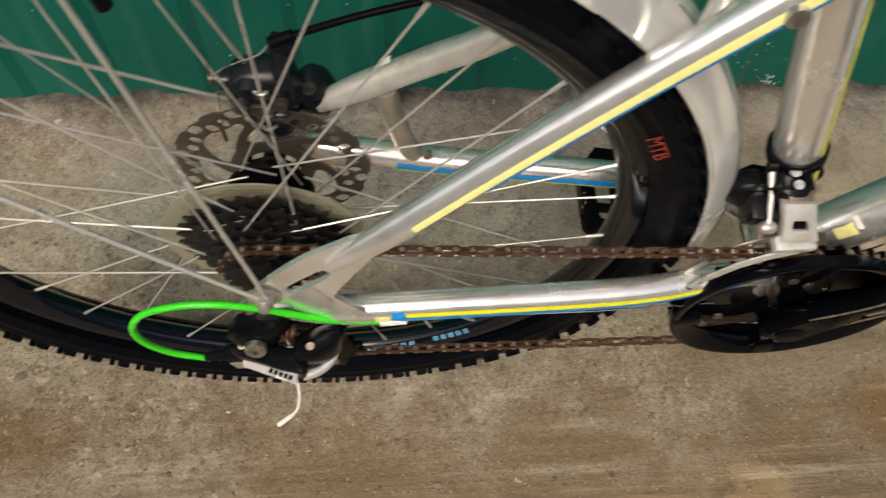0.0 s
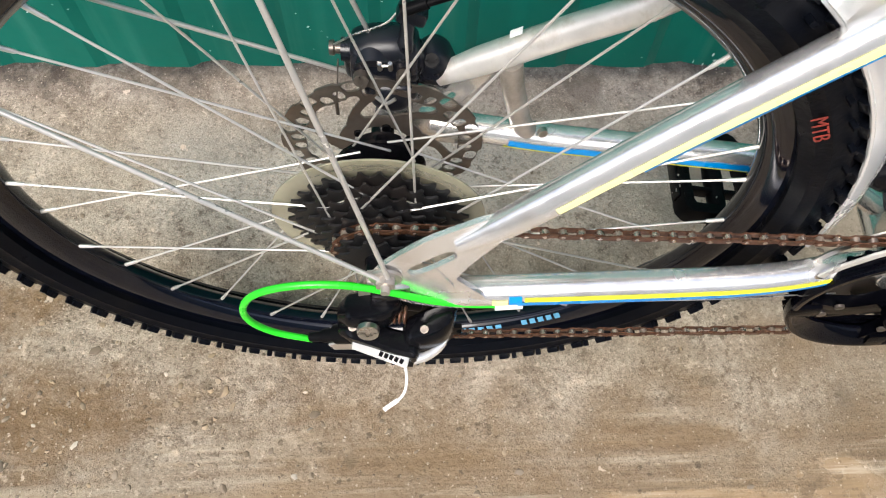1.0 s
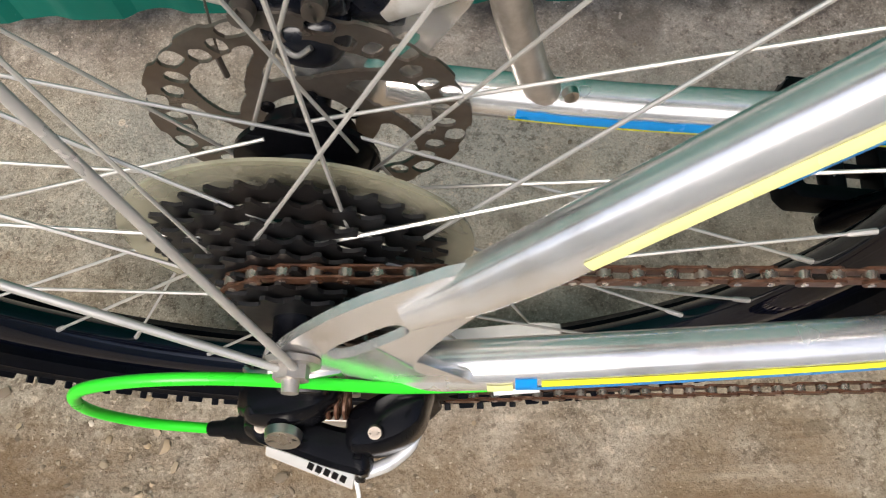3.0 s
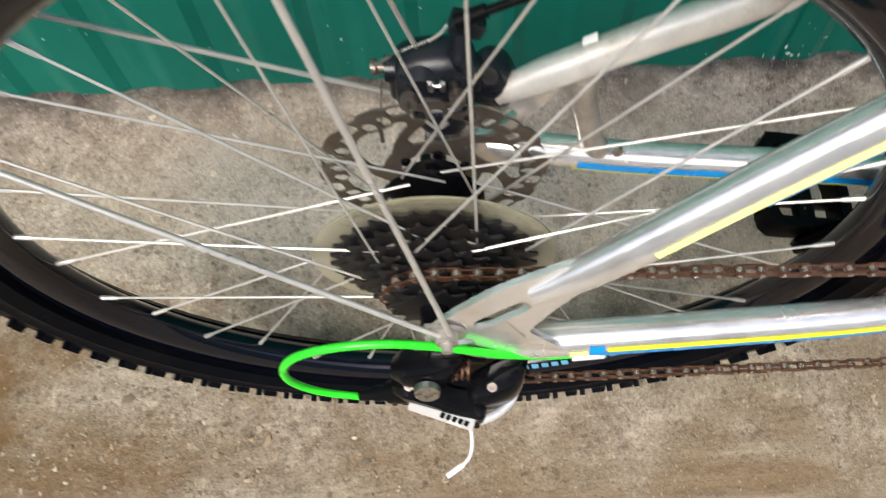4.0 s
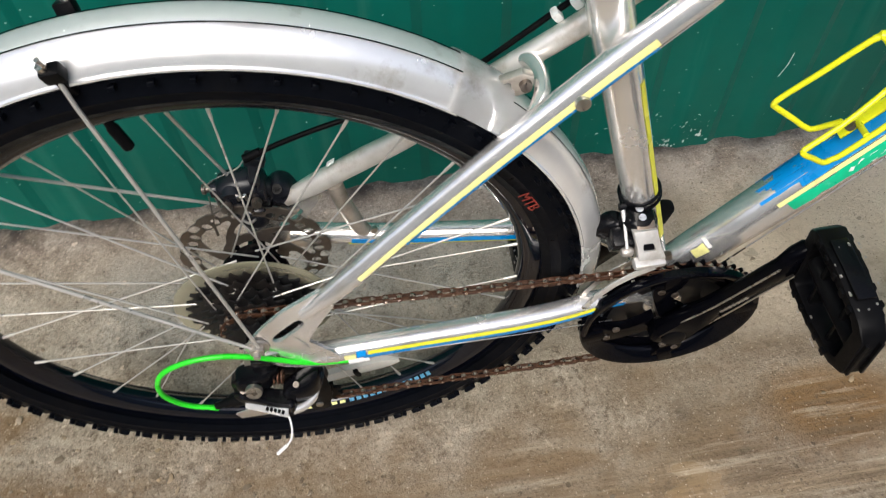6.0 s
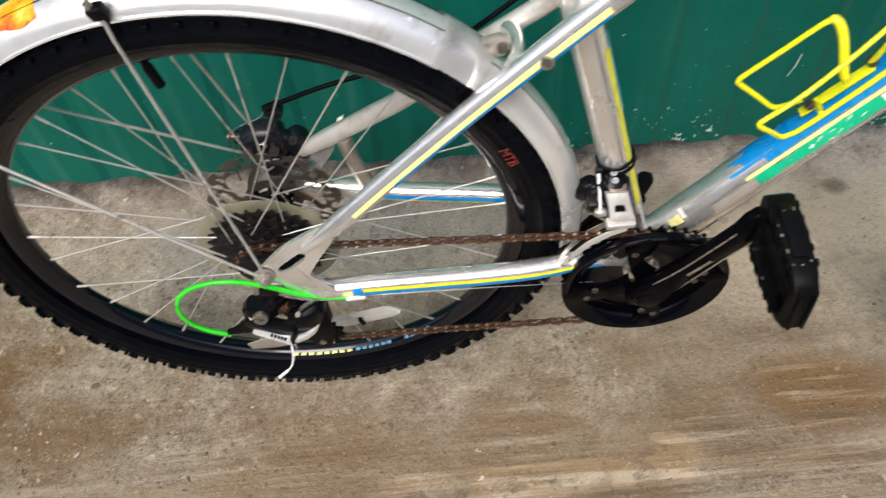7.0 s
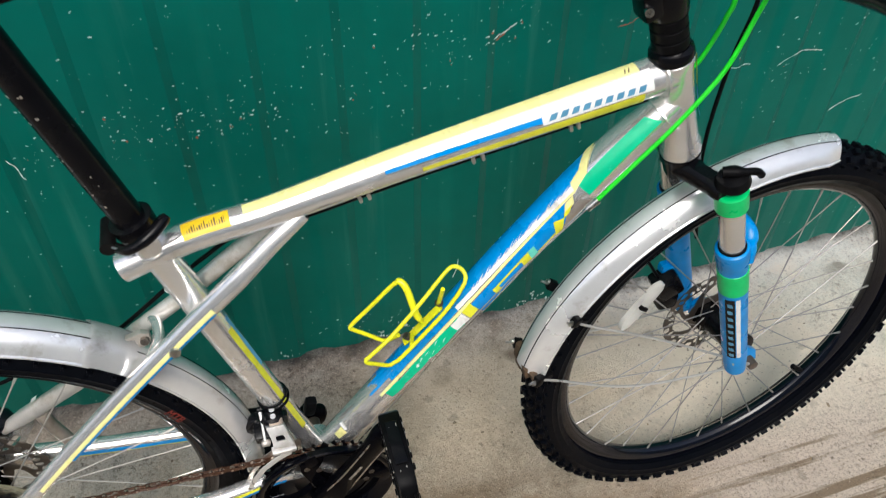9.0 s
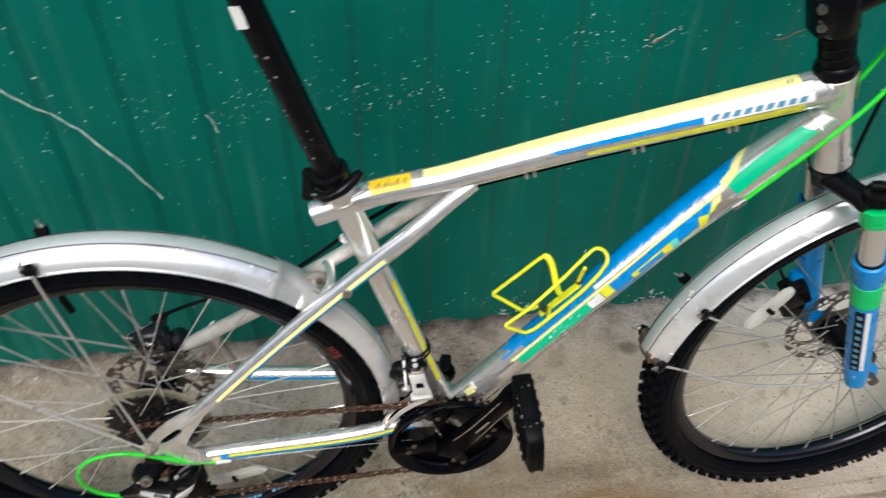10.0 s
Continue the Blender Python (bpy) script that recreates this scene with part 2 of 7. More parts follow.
def link_shape(bm, pts, half_y, half_z, p=3.0):
    """A moulded body of soft square section through points, with rounded ends."""
    P = [Vector((q[0], q[1], q[2])) for q in pts]
    S_ = [Vector((hy, hz, 0)) for hy, hz in zip(half_y, half_z)]
    P, S_ = spline(P, 5), spline(S_, 5)
    ends = []
    for a, b, sz in ((P[0], P[1], S_[0]), (P[-1], P[-2], S_[-1])):
        d = (a - b).normalized()
        e = min(sz.x, sz.y) * 0.55
        ends.append([(a + d * e * math.sin(t), sz * math.cos(t)) for t in (0.5, 0.95, 1.3)])
    rows_ = [r for r in reversed(ends[0])] + list(zip(P, S_)) + ends[1]
    n = 20
    rings = []
    for c, sz in rows_:
        ring = []
        for k in range(n):
            a = 2 * math.pi * k / n
            ca, sa = math.cos(a), math.sin(a)
            f = (abs(ca) ** p + abs(sa) ** p) ** (-1 / p)
            ring.append(bm.verts.new(c + Vector((0, sz.x * ca * f, sz.y * sa * f))))
        rings.append(ring)
    for r0, r1 in zip(rings, rings[1:]):
        for k in range(n):
            bm.faces.new((r0[k], r0[(k + 1) % n], r1[(k + 1) % n], r1[k]))
    bm.faces.new(rings[0])
    bm.faces.new(rings[-1][::-1])
    return bm


# ---- ground ----
def math_node(nt, op, a, b=None, clamp=False):
    n = nt.nodes.new("ShaderNodeMath")
    n.operation = op
    n.use_clamp = clamp
    for sock, v in ((n.inputs[0], a), (n.inputs[1], b)):
        if isinstance(v, (int, float)):
            sock.default_value = v
        elif v is not None:
            nt.links.new(v, sock)
    return n.outputs[0]


def zone(nt, centre, radius, soft=0.35):
    """1 inside an ellipse on the ground with a ragged edge, 0 outside."""
    tc = nt.nodes.new("ShaderNodeTexCoord")
    mp = nt.nodes.new("ShaderNodeMapping")
    mp.inputs["Location"].default_value = (-centre[0] / radius[0], -centre[1] / radius[1], 0)
    mp.inputs["Scale"].default_value = (1 / radius[0], 1 / radius[1], 0)
    nt.links.new(tc.outputs["Object"], mp.inputs[0])
    ln = nt.nodes.new("ShaderNodeVectorMath")
    ln.operation = "LENGTH"
    nt.links.new(mp.outputs[0], ln.inputs[0])
    wob = math_node(nt, "MULTIPLY", noise_tex(nt, 7.0, 6, 0.65), 1.4)
    d = math_node(nt, "ADD", ln.outputs["Value"], math_node(nt, "SUBTRACT", wob, 0.7))
    return ramp(nt, d, [(max(0.0, 0.8 - soft), (1, 1, 1)), (0.8, (0, 0, 0))])


def specks(nt, base, scale, keep, size, colour, amount, mask=None):
    """Scattered sharp specks of uneven shape."""
    tc = nt.nodes.new("ShaderNodeTexCoord")
    nz = nt.nodes.new("ShaderNodeTexNoise")
    nz.inputs["Scale"].default_value = scale * 1.7
    nz.inputs["Detail"].default_value = 3
    nt.links.new(tc.outputs["Object"], nz.inputs["Vector"])
    vm = nt.nodes.new("ShaderNodeVectorMath")
    vm.operation = "MULTIPLY_ADD"
    vm.inputs[1].default_value = (1.1 / scale,) * 3
    nt.links.new(nz.outputs["Color"], vm.inputs[0])
    nt.links.new(tc.outputs["Object"], vm.inputs[2])
    vo = nt.nodes.new("ShaderNodeTexVoronoi")
    vo.inputs["Scale"].default_value = scale
    nt.links.new(vm.outputs[0], vo.inputs["Vector"])
    sp = nt.nodes.new("ShaderNodeSeparateColor")
    nt.links.new(vo.outputs["Color"], sp.inputs[0])
    near = ramp(nt, vo.outputs["Distance"], [(size * 0.8, (1, 1, 1)), (size, (0, 0, 0))])
    pick = ramp(nt, sp.outputs[0], [(keep, (0, 0, 0)), (keep + 0.02, (amount,) * 3)])
    fac = math_node(nt, "MULTIPLY", near, pick)
    if mask is not None:
        fac = math_node(nt, "MULTIPLY", fac, mask)
    return mix(nt, fac, base, colour)


def concrete():
    m = bpy.data.materials.new("wet_concrete")
    m.use_nodes = True
    nt = m.node_tree
    bs = nt.nodes["Principled BSDF"]
    fine = noise_tex(nt, 190, 6, 0.78)
    grit = noise_tex(nt, 62, 8, 0.74)
    mid = noise_tex(nt, 15, 9, 0.72)
    big = noise_tex(nt, 3.1, 5, 0.6)
    streak = noise_tex(nt, 8, 7, 0.62, stretch=(0.14, 1.9, 1))
    thin = noise_tex(nt, 26, 6, 0.6, stretch=(0.10, 1.6, 1))
    pale = math_node(nt, "MAXIMUM", zone(nt, (1.32, 0.21), (0.92, 0.42), 0.5), math_node(nt, "MULTIPLY", zone(nt, (0.05, 0.24), (0.75, 0.15), 0.5), 0.35))
    base = ramp(nt, mid, [(0.32, (0.200, 0.155, 0.101)), (0.44, (0.316, 0.258, 0.184)), (0.56, (0.419, 0.354, 0.266)), (0.68, (0.577, 0.506, 0.396))])
    base = mix(nt, math_node(nt, "MULTIPLY", pale, 0.9), base, (0.767, 0.782, 0.699))
    rough_area = math_node(nt, "ADD", ramp(nt, noise_tex(nt, 4.5, 5, 0.6), [(0.40, (0.30, 0.30, 0.30)), (0.60, (0.95, 0.95, 0.95))]), math_node(nt, "MULTIPLY", zone(nt, (-0.30, -0.03), (0.35, 0.20), 0.5), 0.5), clamp=True)
    dark_grit = math_node(nt, "MULTIPLY", ramp(nt, grit, [(0.39, (0.75, 0.75, 0.75)), (0.45, (0, 0, 0))]), rough_area)
    base = mix(nt, dark_grit, base, (0.079, 0.056, 0.032))
    base = mix(nt, math_node(nt, "MULTIPLY", ramp(nt, fine, [(0.40, (0.7, 0.7, 0.7)), (0.48, (0, 0, 0))]), rough_area), base, (0.109, 0.075, 0.047))
    base = mix(nt, ramp(nt, fine, [(0.57, (0, 0, 0)), (0.64, (0.5, 0.5, 0.5))]), base, (0.718, 0.598, 0.459))
    base = mix(nt, math_node(nt, "MULTIPLY", ramp(nt, grit, [(0.58, (0, 0, 0)), (0.63, (0.8, 0.8, 0.8))]), rough_area), base, (0.744, 0.622, 0.469))
    micro = noise_tex(nt, 430, 3, 0.7)
    base = mix(nt, ramp(nt, micro, [(0.36, (0.3, 0.3, 0.3)), (0.46, (0, 0, 0))]), base, (0.116, 0.082, 0.049))
    base = mix(nt, ramp(nt, micro, [(0.55, (0, 0, 0)), (0.66, (0.45, 0.45, 0.45))]), base, (0.767, 0.634, 0.482))
    # paler concrete towards the front wheel
    base = mix(nt, math_node(nt, "MULTIPLY", zone(nt, (1.05, 0.02), (0.75, 0.42), 0.6), ramp(nt, mid, [(0.36, (0.20,) * 3), (0.60, (0.62,) * 3)])), base, (0.638, 0.531, 0.419))
    # dark oily blots
    blot = noise_tex(nt, 9.5, 3, 0.5)
    base = mix(nt, ramp(nt, blot, [(0.30, (0.6, 0.6, 0.6)), (0.36, (0, 0, 0))]), base, (0.128, 0.099, 0.065))
    # smoother, paler strip towards the fence, and a paler patch beyond the front wheel
    base = mix(nt, math_node(nt, "MULTIPLY", zone(nt, (0.90, 0.20), (0.9, 0.24), 0.5), 0.65), base, (0.632, 0.511, 0.360))
    base = mix(nt, math_node(nt, "MULTIPLY", zone(nt, (1.32, 0.12), (0.46, 0.36), 0.5), 0.85), base, (0.820, 0.720, 0.580))
    # damp brown streaks and mud
    wide = zone(nt, (0.45, -0.30), (2.6, 0.35), 0.30)
    damp = math_node(nt, "MULTIPLY", ramp(nt, streak, [(0.40, (0.12, 0.12, 0.12)), (0.58, (0.70, 0.70, 0.70))]), wide)
    base = mix(nt, damp, base, (0.309, 0.216, 0.121))
    base = mix(nt, math_node(nt, "MULTIPLY", wide, ramp(nt, thin, [(0.34, (0.6, 0.6, 0.6)), (0.43, (0, 0, 0))])), base, (0.154, 0.094, 0.045))
    base = mix(nt, math_node(nt, "MULTIPLY", wide, ramp(nt, thin, [(0.52, (0, 0, 0)), (0.59, (0.6, 0.6, 0.6))])), base, (0.432, 0.326, 0.209))
    left = math_node(nt, "MAXIMUM", zone(nt, (-0.66, 0.03), (0.36, 0.30), 0.3), math_node(nt, "MULTIPLY", zone(nt, (-0.36, -0.05), (0.17, 0.11), 0.45), 0.75))
    base = mix(nt, math_node(nt, "MULTIPLY", left, ramp(nt, grit, [(0.40, (1.0, 1.0, 1.0)), (0.66, (0.7, 0.7, 0.7))])), base, (0.175, 0.092, 0.024))
    right = zone(nt, (0.70, -0.075), (0.20, 0.09), 0.5)
    stain = math_node(nt, "MULTIPLY", zone(nt, (0.66, -0.05), (0.42, 0.20), 0.5), ramp(nt, streak, [(0.38, (0.85,) * 3), (0.60, (0.15,) * 3)]))
    base = mix(nt, stain, base, (0.185, 0.128, 0.076))
    base = mix(nt, math_node(nt, "MULTIPLY", right, 0.9), base, (0.228, 0.124, 0.040))
    mud = math_node(nt, "MULTIPLY", ramp(nt, big, [(0.46, (0, 0, 0)), (0.60, (0.60, 0.60, 0.60))]), zone(nt, (0.1, -0.15), (0.95, 0.45), 0.5))
    base = mix(nt, mud, base, (0.251, 0.164, 0.079))
    # fine brush marks along the bicycle
    near_side = zone(nt, (0.35, -0.34), (1.9, 0.40), 0.35)
    brush = noise_tex(nt, 46, 7, 0.62, stretch=(0.07, 1.5, 1))
    base = mix(nt, math_node(nt, "MULTIPLY", near_side, ramp(nt, brush, [(0.38, (0.78,) * 3), (0.47, (0, 0, 0))])), base, (0.176, 0.124, 0.072))
    base = mix(nt, math_node(nt, "MULTIPLY", near_side, ramp(nt, brush, [(0.53, (0, 0, 0)), (0.62, (0.60,) * 3)])), base, (0.578, 0.488, 0.362))
    # ochre bands left by running water
    for c_, r_, f_ in (((0.31, -0.088), (0.20, 0.022), 0.65), ((0.02, -0.100), (0.16, 0.028), 0.5), ((-0.06, -0.050), (0.10, 0.020), 0.4)):
        base = mix(nt, math_node(nt, "MULTIPLY", zone(nt, c_, r_, 0.5), f_), base, (0.237, 0.152, 0.070))
    # dull brown stains on the paler part
    spots = noise_tex(nt, 6.0, 6, 0.68)
    base = mix(nt, math_node(nt, "MULTIPLY", zone(nt, (0.80, 0.10), (0.75, 0.38), 0.5), ramp(nt, spots, [(0.56, (0, 0, 0)), (0.66, (0.55,) * 3)])), base, (0.237, 0.166, 0.090))
    base = mix(nt, math_node(nt, "MULTIPLY", zone(nt, (0.845, 0.282), (0.035, 0.028), 0.4), 0.7), base, (0.121, 0.087, 0.052))
    # broomed furrows beyond the front wheel
    far_side = zone(nt, (1.34, -0.17), (0.46, 0.27), 0.4)
    comb = noise_tex(nt, 30, 5, 0.55, stretch=(0.07, 1.5, 1))
    base = mix(nt, math_node(nt, "MULTIPLY", far_side, ramp(nt, comb, [(0.40, (0.25,) * 3), (0.50, (0.85,) * 3)])), base, (0.691, 0.592, 0.489))
    base = mix(nt, math_node(nt, "MULTIPLY", far_side, ramp(nt, comb, [(0.40, (0.9,) * 3), (0.46, (0, 0, 0))])), base, (0.259, 0.184, 0.111))
    base = mix(nt, math_node(nt, "MULTIPLY", far_side, ramp(nt, fine, [(0.42, (0.5,) * 3), (0.50, (0, 0, 0))])), base, (0.197, 0.142, 0.093))
    # dark soil, with the shade under the fence put into its colour
    soil_shade = zone(nt, (0.4, 0.50), (9.0, 0.16), 0.25)
    base = mix(nt, math_node(nt, "MULTIPLY", soil_shade, ramp(nt, mid, [(0.40, (0.95, 0.95, 0.95)), (0.6, (0.3, 0.3, 0.3))])), base, (0.058, 0.043, 0.027))
    wet = math_node(nt, "MAXIMUM", math_node(nt, "MAXIMUM", zone(nt, (0.30, -0.165), (0.30, 0.035), 0.3), zone(nt, (0.46, -0.140), (0.07, 0.040), 0.3)), zone(nt, (0.84, -0.17), (0.11, 0.040), 0.3))
    pool = math_node(nt, "MULTIPLY", wet, ramp(nt, noise_tex(nt, 24, 8, 0.70), [(0.44, (0, 0, 0)), (0.50, (1, 1, 1))]))
    base = specks(nt, base, 95, 0.87, 0.32, (0.093, 0.064, 0.034), 0.7, rough_area)
    base = specks(nt, base, 210, 0.80, 0.36, (0.086, 0.059, 0.034), 0.4)
    base = specks(nt, base, 260, 0.88, 0.32, (0.691, 0.580, 0.441), 0.55)
    base = specks(nt, base, 48, 0.95, 0.20, (0.765, 0.639, 0.489), 0.75)
    base = specks(nt, base, 33, 0.88, 0.34, (0.141, 0.104, 0.060), 0.5, rough_area)
    nt.links.new(base, bs.inputs["Base Color"])
    r = ramp(nt, mid, [(0.35, (0.50,) * 3), (0.65, (0.75,) * 3)])
    r = mix(nt, damp, r, (0.42, 0.42, 0.42))
    r = mix(nt, math_node(nt, "MULTIPLY", left, 0.7), r, (0.34, 0.34, 0.34))
    r = mix(nt, pool, r, (0.06, 0.06, 0.06))
    nt.links.new(r, bs.inputs["Roughness"])
    dry = math_node(nt, "SUBTRACT", 1.0, pool)
    b1 = nt.nodes.new("ShaderNodeBump")
    nt.links.new(math_node(nt, "MULTIPLY", dry, 0.85), b1.inputs["Strength"])
    b1.inputs["Distance"].default_value = 0.008
    nt.links.new(grit, b1.inputs["Height"])
    b3 = nt.nodes.new("ShaderNodeBump")
    nt.links.new(math_node(nt, "MULTIPLY", dry, math_node(nt, "MULTIPLY", near_side, 0.7)), b3.inputs["Strength"])
    b3.inputs["Distance"].default_value = 0.006
    nt.links.new(brush, b3.inputs["Height"])
    nt.links.new(b1.outputs[0], b3.inputs["Normal"])
    b2 = nt.nodes.new("ShaderNodeBump")
    nt.links.new(math_node(nt, "MULTIPLY", dry, 0.7), b2.inputs["Strength"])
    b2.inputs["Distance"].default_value = 0.0035
    nt.links.new(fine, b2.inputs["Height"])
    nt.links.new(b3.outputs[0], b2.inputs["Normal"])
    nt.links.new(b2.outputs[0], bs.inputs["Normal"])
    return m


def ground_height(x, y):
    h = 0.0022 * noise.noise((x * 5, y * 7, 0.3)) + 0.0013 * noise.noise((x * 19, y * 23, 4.1)) + 0.0007 * noise.noise((x * 60, y * 60, 2.2))
    rise = max(0.0, min(1.0, (y - 0.30) / 0.12))
    h += 0.010 * max(0.0, min(1.0, (x - 0.45) / 0.5))
    return h - 0.003 + 0.010 * rise * rise * (1 + 0.8 * noise.noise((x * 8, 3.3, 0)))


bm = bmesh.new()
xs = [-60, -20, -6, -2.5] + [-1.2 + 0.0125 * i for i in range(257)] + [3.5, 7, 20, 60]
ys = [-60, -20, -6, -2.5] + [-0.9 + 0.0125 * i for i in range(129)] + [1.2, 3, 20, 60]
grid = [[bm.verts.new((x, y, ground_height(x, y))) for y in ys] for x in xs]
for i in range(len(xs) - 1):
    for j in range(len(ys) - 1):
        bm.faces.new((grid[i][j], grid[i + 1][j], grid[i + 1][j + 1], grid[i][j + 1]))
ground = part("ground", bm, concrete(), None)
tagged(ground, "wet brown-stained concrete ground with grit and damp streaks", "ground", kind="structure")

# loose grit and small stones on the concrete
bm = bmesh.new()
rng = random.Random(5)
for i in range(980):
    if i < 640:
        x, y = rng.gauss(-0.30, 0.17), rng.gauss(-0.06, 0.085)
    else:
        x, y = rng.uniform(-0.7, 1.6), rng.uniform(-0.35, 0.36)
    s = 0.0010 + 0.0026 * rng.random() ** 4
    if i < 20:
        s = 0.0028 + 0.0028 * rng.random()
    t_ = bmesh.new()
    bmesh.ops.create_icosphere(t_, subdivisions=1, radius=1.0)
    for v in t_.verts:
        v.co *= 1 + rng.uniform(-0.28, 0.28)
    join(bm, t_, Matrix.Translation((x, y, ground_height(x, y) + s * 0.2)) @ Euler((rng.uniform(-0.3, 0.3), rng.uniform(-0.3, 0.3), rng.uniform(0, 6.3))).to_matrix().to_4x4() @ Matrix.Diagonal((s * rng.uniform(0.9, 1.7), s, s * 0.6, 1)))


def stone_material():
    m = bpy.data.materials.new("mixed_grit")
    m.use_nodes = True
    nt = m.node_tree
    bs = nt.nodes["Principled BSDF"]
    geo = nt.nodes.new("ShaderNodeNewGeometry")
    col = ramp(nt, geo.outputs["Random Per Island"], [(0.0, (0.16, 0.12, 0.08)), (0.5, (0.26, 0.205, 0.14)), (0.85, (0.38, 0.28, 0.16)), (0.97, (0.62, 0.55, 0.44))])
    col = mix(nt, math_node(nt, "MULTIPLY", noise_tex(nt, 300, 3), 0.5), col, (0.2, 0.16, 0.11))
    nt.links.new(col, bs.inputs["Base Color"])
    bs.inputs["Roughness"].default_value = 0.6
    return m


grit = part("grit", bm, stone_material(), None)
tagged(grit, "loose brown and pale grit scattered on the concrete", "gravel", kind="stuff")


# ---- fence ----
def fence_paint():
    m = bpy.data.materials.new("green_sheet_paint")
    m.use_nodes = True
    nt = m.node_tree
    bs = nt.nodes["Principled BSDF"]
    big = noise_tex(nt, 3.0, 5, 0.6)
    fine = noise_tex(nt, 45, 5, 0.65)
    run = noise_tex(nt, 22, 5, 0.6, stretch=(1, 1, 0.06))
    col = ramp(nt, big, [(0.3, (0.001, 0.096, 0.072)), (0.7, (0.003, 0.134, 0.104))])
    col = mix(nt, ramp(nt, run, [(0.60, (0, 0, 0)), (0.75, (0.22, 0.22, 0.22))]), col, (0.10, 0.26, 0.20))
    tc = nt.nodes.new("ShaderNodeTexCoord")
    for sc, keep, size in ((150, 0.975, 0.2),):
        vo = nt.nodes.new("ShaderNodeTexVoronoi")
        vo.inputs["Scale"].default_value = sc
        nt.links.new(tc.outputs["Object"], vo.inputs["Vector"])
        sp = nt.nodes.new("ShaderNodeSeparateColor")
        nt.links.new(vo.outputs["Color"], sp.inputs[0])
        spot = math_node(nt, "MULTIPLY", ramp(nt, vo.outputs["Distance"], [(size * 0.7, (1, 1, 1)), (size, (0, 0, 0))]), ramp(nt, sp.outputs[0], [(keep, (0, 0, 0)), (keep + 0.01, (0.75, 0.75, 0.75))]))
        col = mix(nt, spot, col, (0.42, 0.58, 0.52))
    nt.links.new(col, bs.inputs["Base Color"])
    nt.links.new(ramp(nt, fine, [(0.3, (0.30,) * 3), (0.7, (0.46,) * 3)]), bs.inputs["Roughness"])
    bs.inputs["Specular IOR Level"].default_value = 0.22
    nt.links.new(bump(nt, big, 0.35, 0.006), bs.inputs["Normal"])
    return m


PITCH, DEPTH, RIB = 0.1140, 0.0062, 0.500
PROFILE = ((0.0, 0.0), (0.42, 0.0), (0.54, 1.0), (0.84, 1.0), (1.0, 0.0))


def fence_depth(u):
    s = ((u - RIB) / PITCH) % 1.0
    for (a, v0), (b, v1) in zip(PROFILE, PROFILE[1:]):
        if a <= s <= b:
            return DEPTH * (v0 + (v1 - v0) * (s - a) / (b - a))
    return 0.0


def fence_edge(u):
    return 0.056 + 0.007 * noise.noise((u * 9, 1.7, 0)) + 0.004 * noise.noise((u * 31, 7.7, 0))


FENCE_POSE = pose(0, 0.372, 0, 0.8, 0, -1.0)
zs = [0.0, 0.09, 0.14, 0.3, 0.5, 0.8, 1.1, 1.5, 2.0]


def fence_sheet(u0, u1, y_off):
    us = []
    k = math.floor((u0 - RIB) / PITCH) - 1
    while RIB + k * PITCH < u1:
        us += [RIB + (k + f) * PITCH for f in (0.0, 0.04, 0.11, 0.22, 0.33, 0.38, 0.42, 0.46, 0.50, 0.54, 0.58, 0.65, 0.74, 0.80, 0.84, 0.88, 0.92, 0.96)]
        k += 1
    us = [u0] + [u for u in us if u0 < u < u1] + [u1]
    bm = bmesh.new()
    cols = []
    for u in us:
        col = []
        for z in zs:
            e = fence_edge(u) if z == 0 else 0
            d = fence_depth(u) + y_off + 0.0022 * noise.noise((u * 3.1, z * 2.4, 8.8))
            col.append((bm.verts.new((u, d, z + e)), bm.verts.new((u, d + 0.001, z + e))))
        cols.append(col)
    for i in range(len(cols) - 1):
        for j in range(len(zs) - 1):
            for s in (0, 1):
                f = (cols[i][j][s], cols[i + 1][j][s], cols[i + 1][j + 1][s], cols[i][j + 1][s])
                bm.faces.new(f if s == 0 else f[::-1])
        a, b = cols[i], cols[i + 1]
        bm.faces.new((a[0][0], a[0][1], b[0][1], b[0][0]))
        bm.faces.new((a[-1][1], a[-1][0], b[-1][0], b[-1][1]))
    return bm


fence = new("fence")
fence.matrix_world = FENCE_POSE
tagged(fence, "dark green corrugated metal sheet fence with chipped paint", "fence", kind="structure")
green = fence_paint()
for n_, (u0, u1) in enumerate(((-4.1, -3.0), (-3.0, -1.85), (-1.85, -0.72), (-0.72, 0.42), (0.42, 1.56), (1.56, 2.7), (2.7, 4.4))):
    part("sheet", fence_sheet(u0 - 0.02, u1, 0.0015 * (n_ % 2)), green, fence, angle=24)


def flake(bm, u, z, w, h, rng, turn=0.0):
    n = rng.randint(5, 7)
    d = fence_depth(u) - 0.0012 + 0.0022 * noise.noise((u * 3.1, z * 2.4, 8.8))
    vs = []
    for k in range(n):
        a = 2 * math.pi * k / n
        r = rng.uniform(0.6, 1.1)
        x, y = w * r * math.cos(a), h * r * math.sin(a)
        x, y = x * math.cos(turn) - y * math.sin(turn), x * math.sin(turn) + y * math.cos(turn)
        vs.append(bm.verts.new((u + x, d, z + y)))
    bm.faces.new(vs)


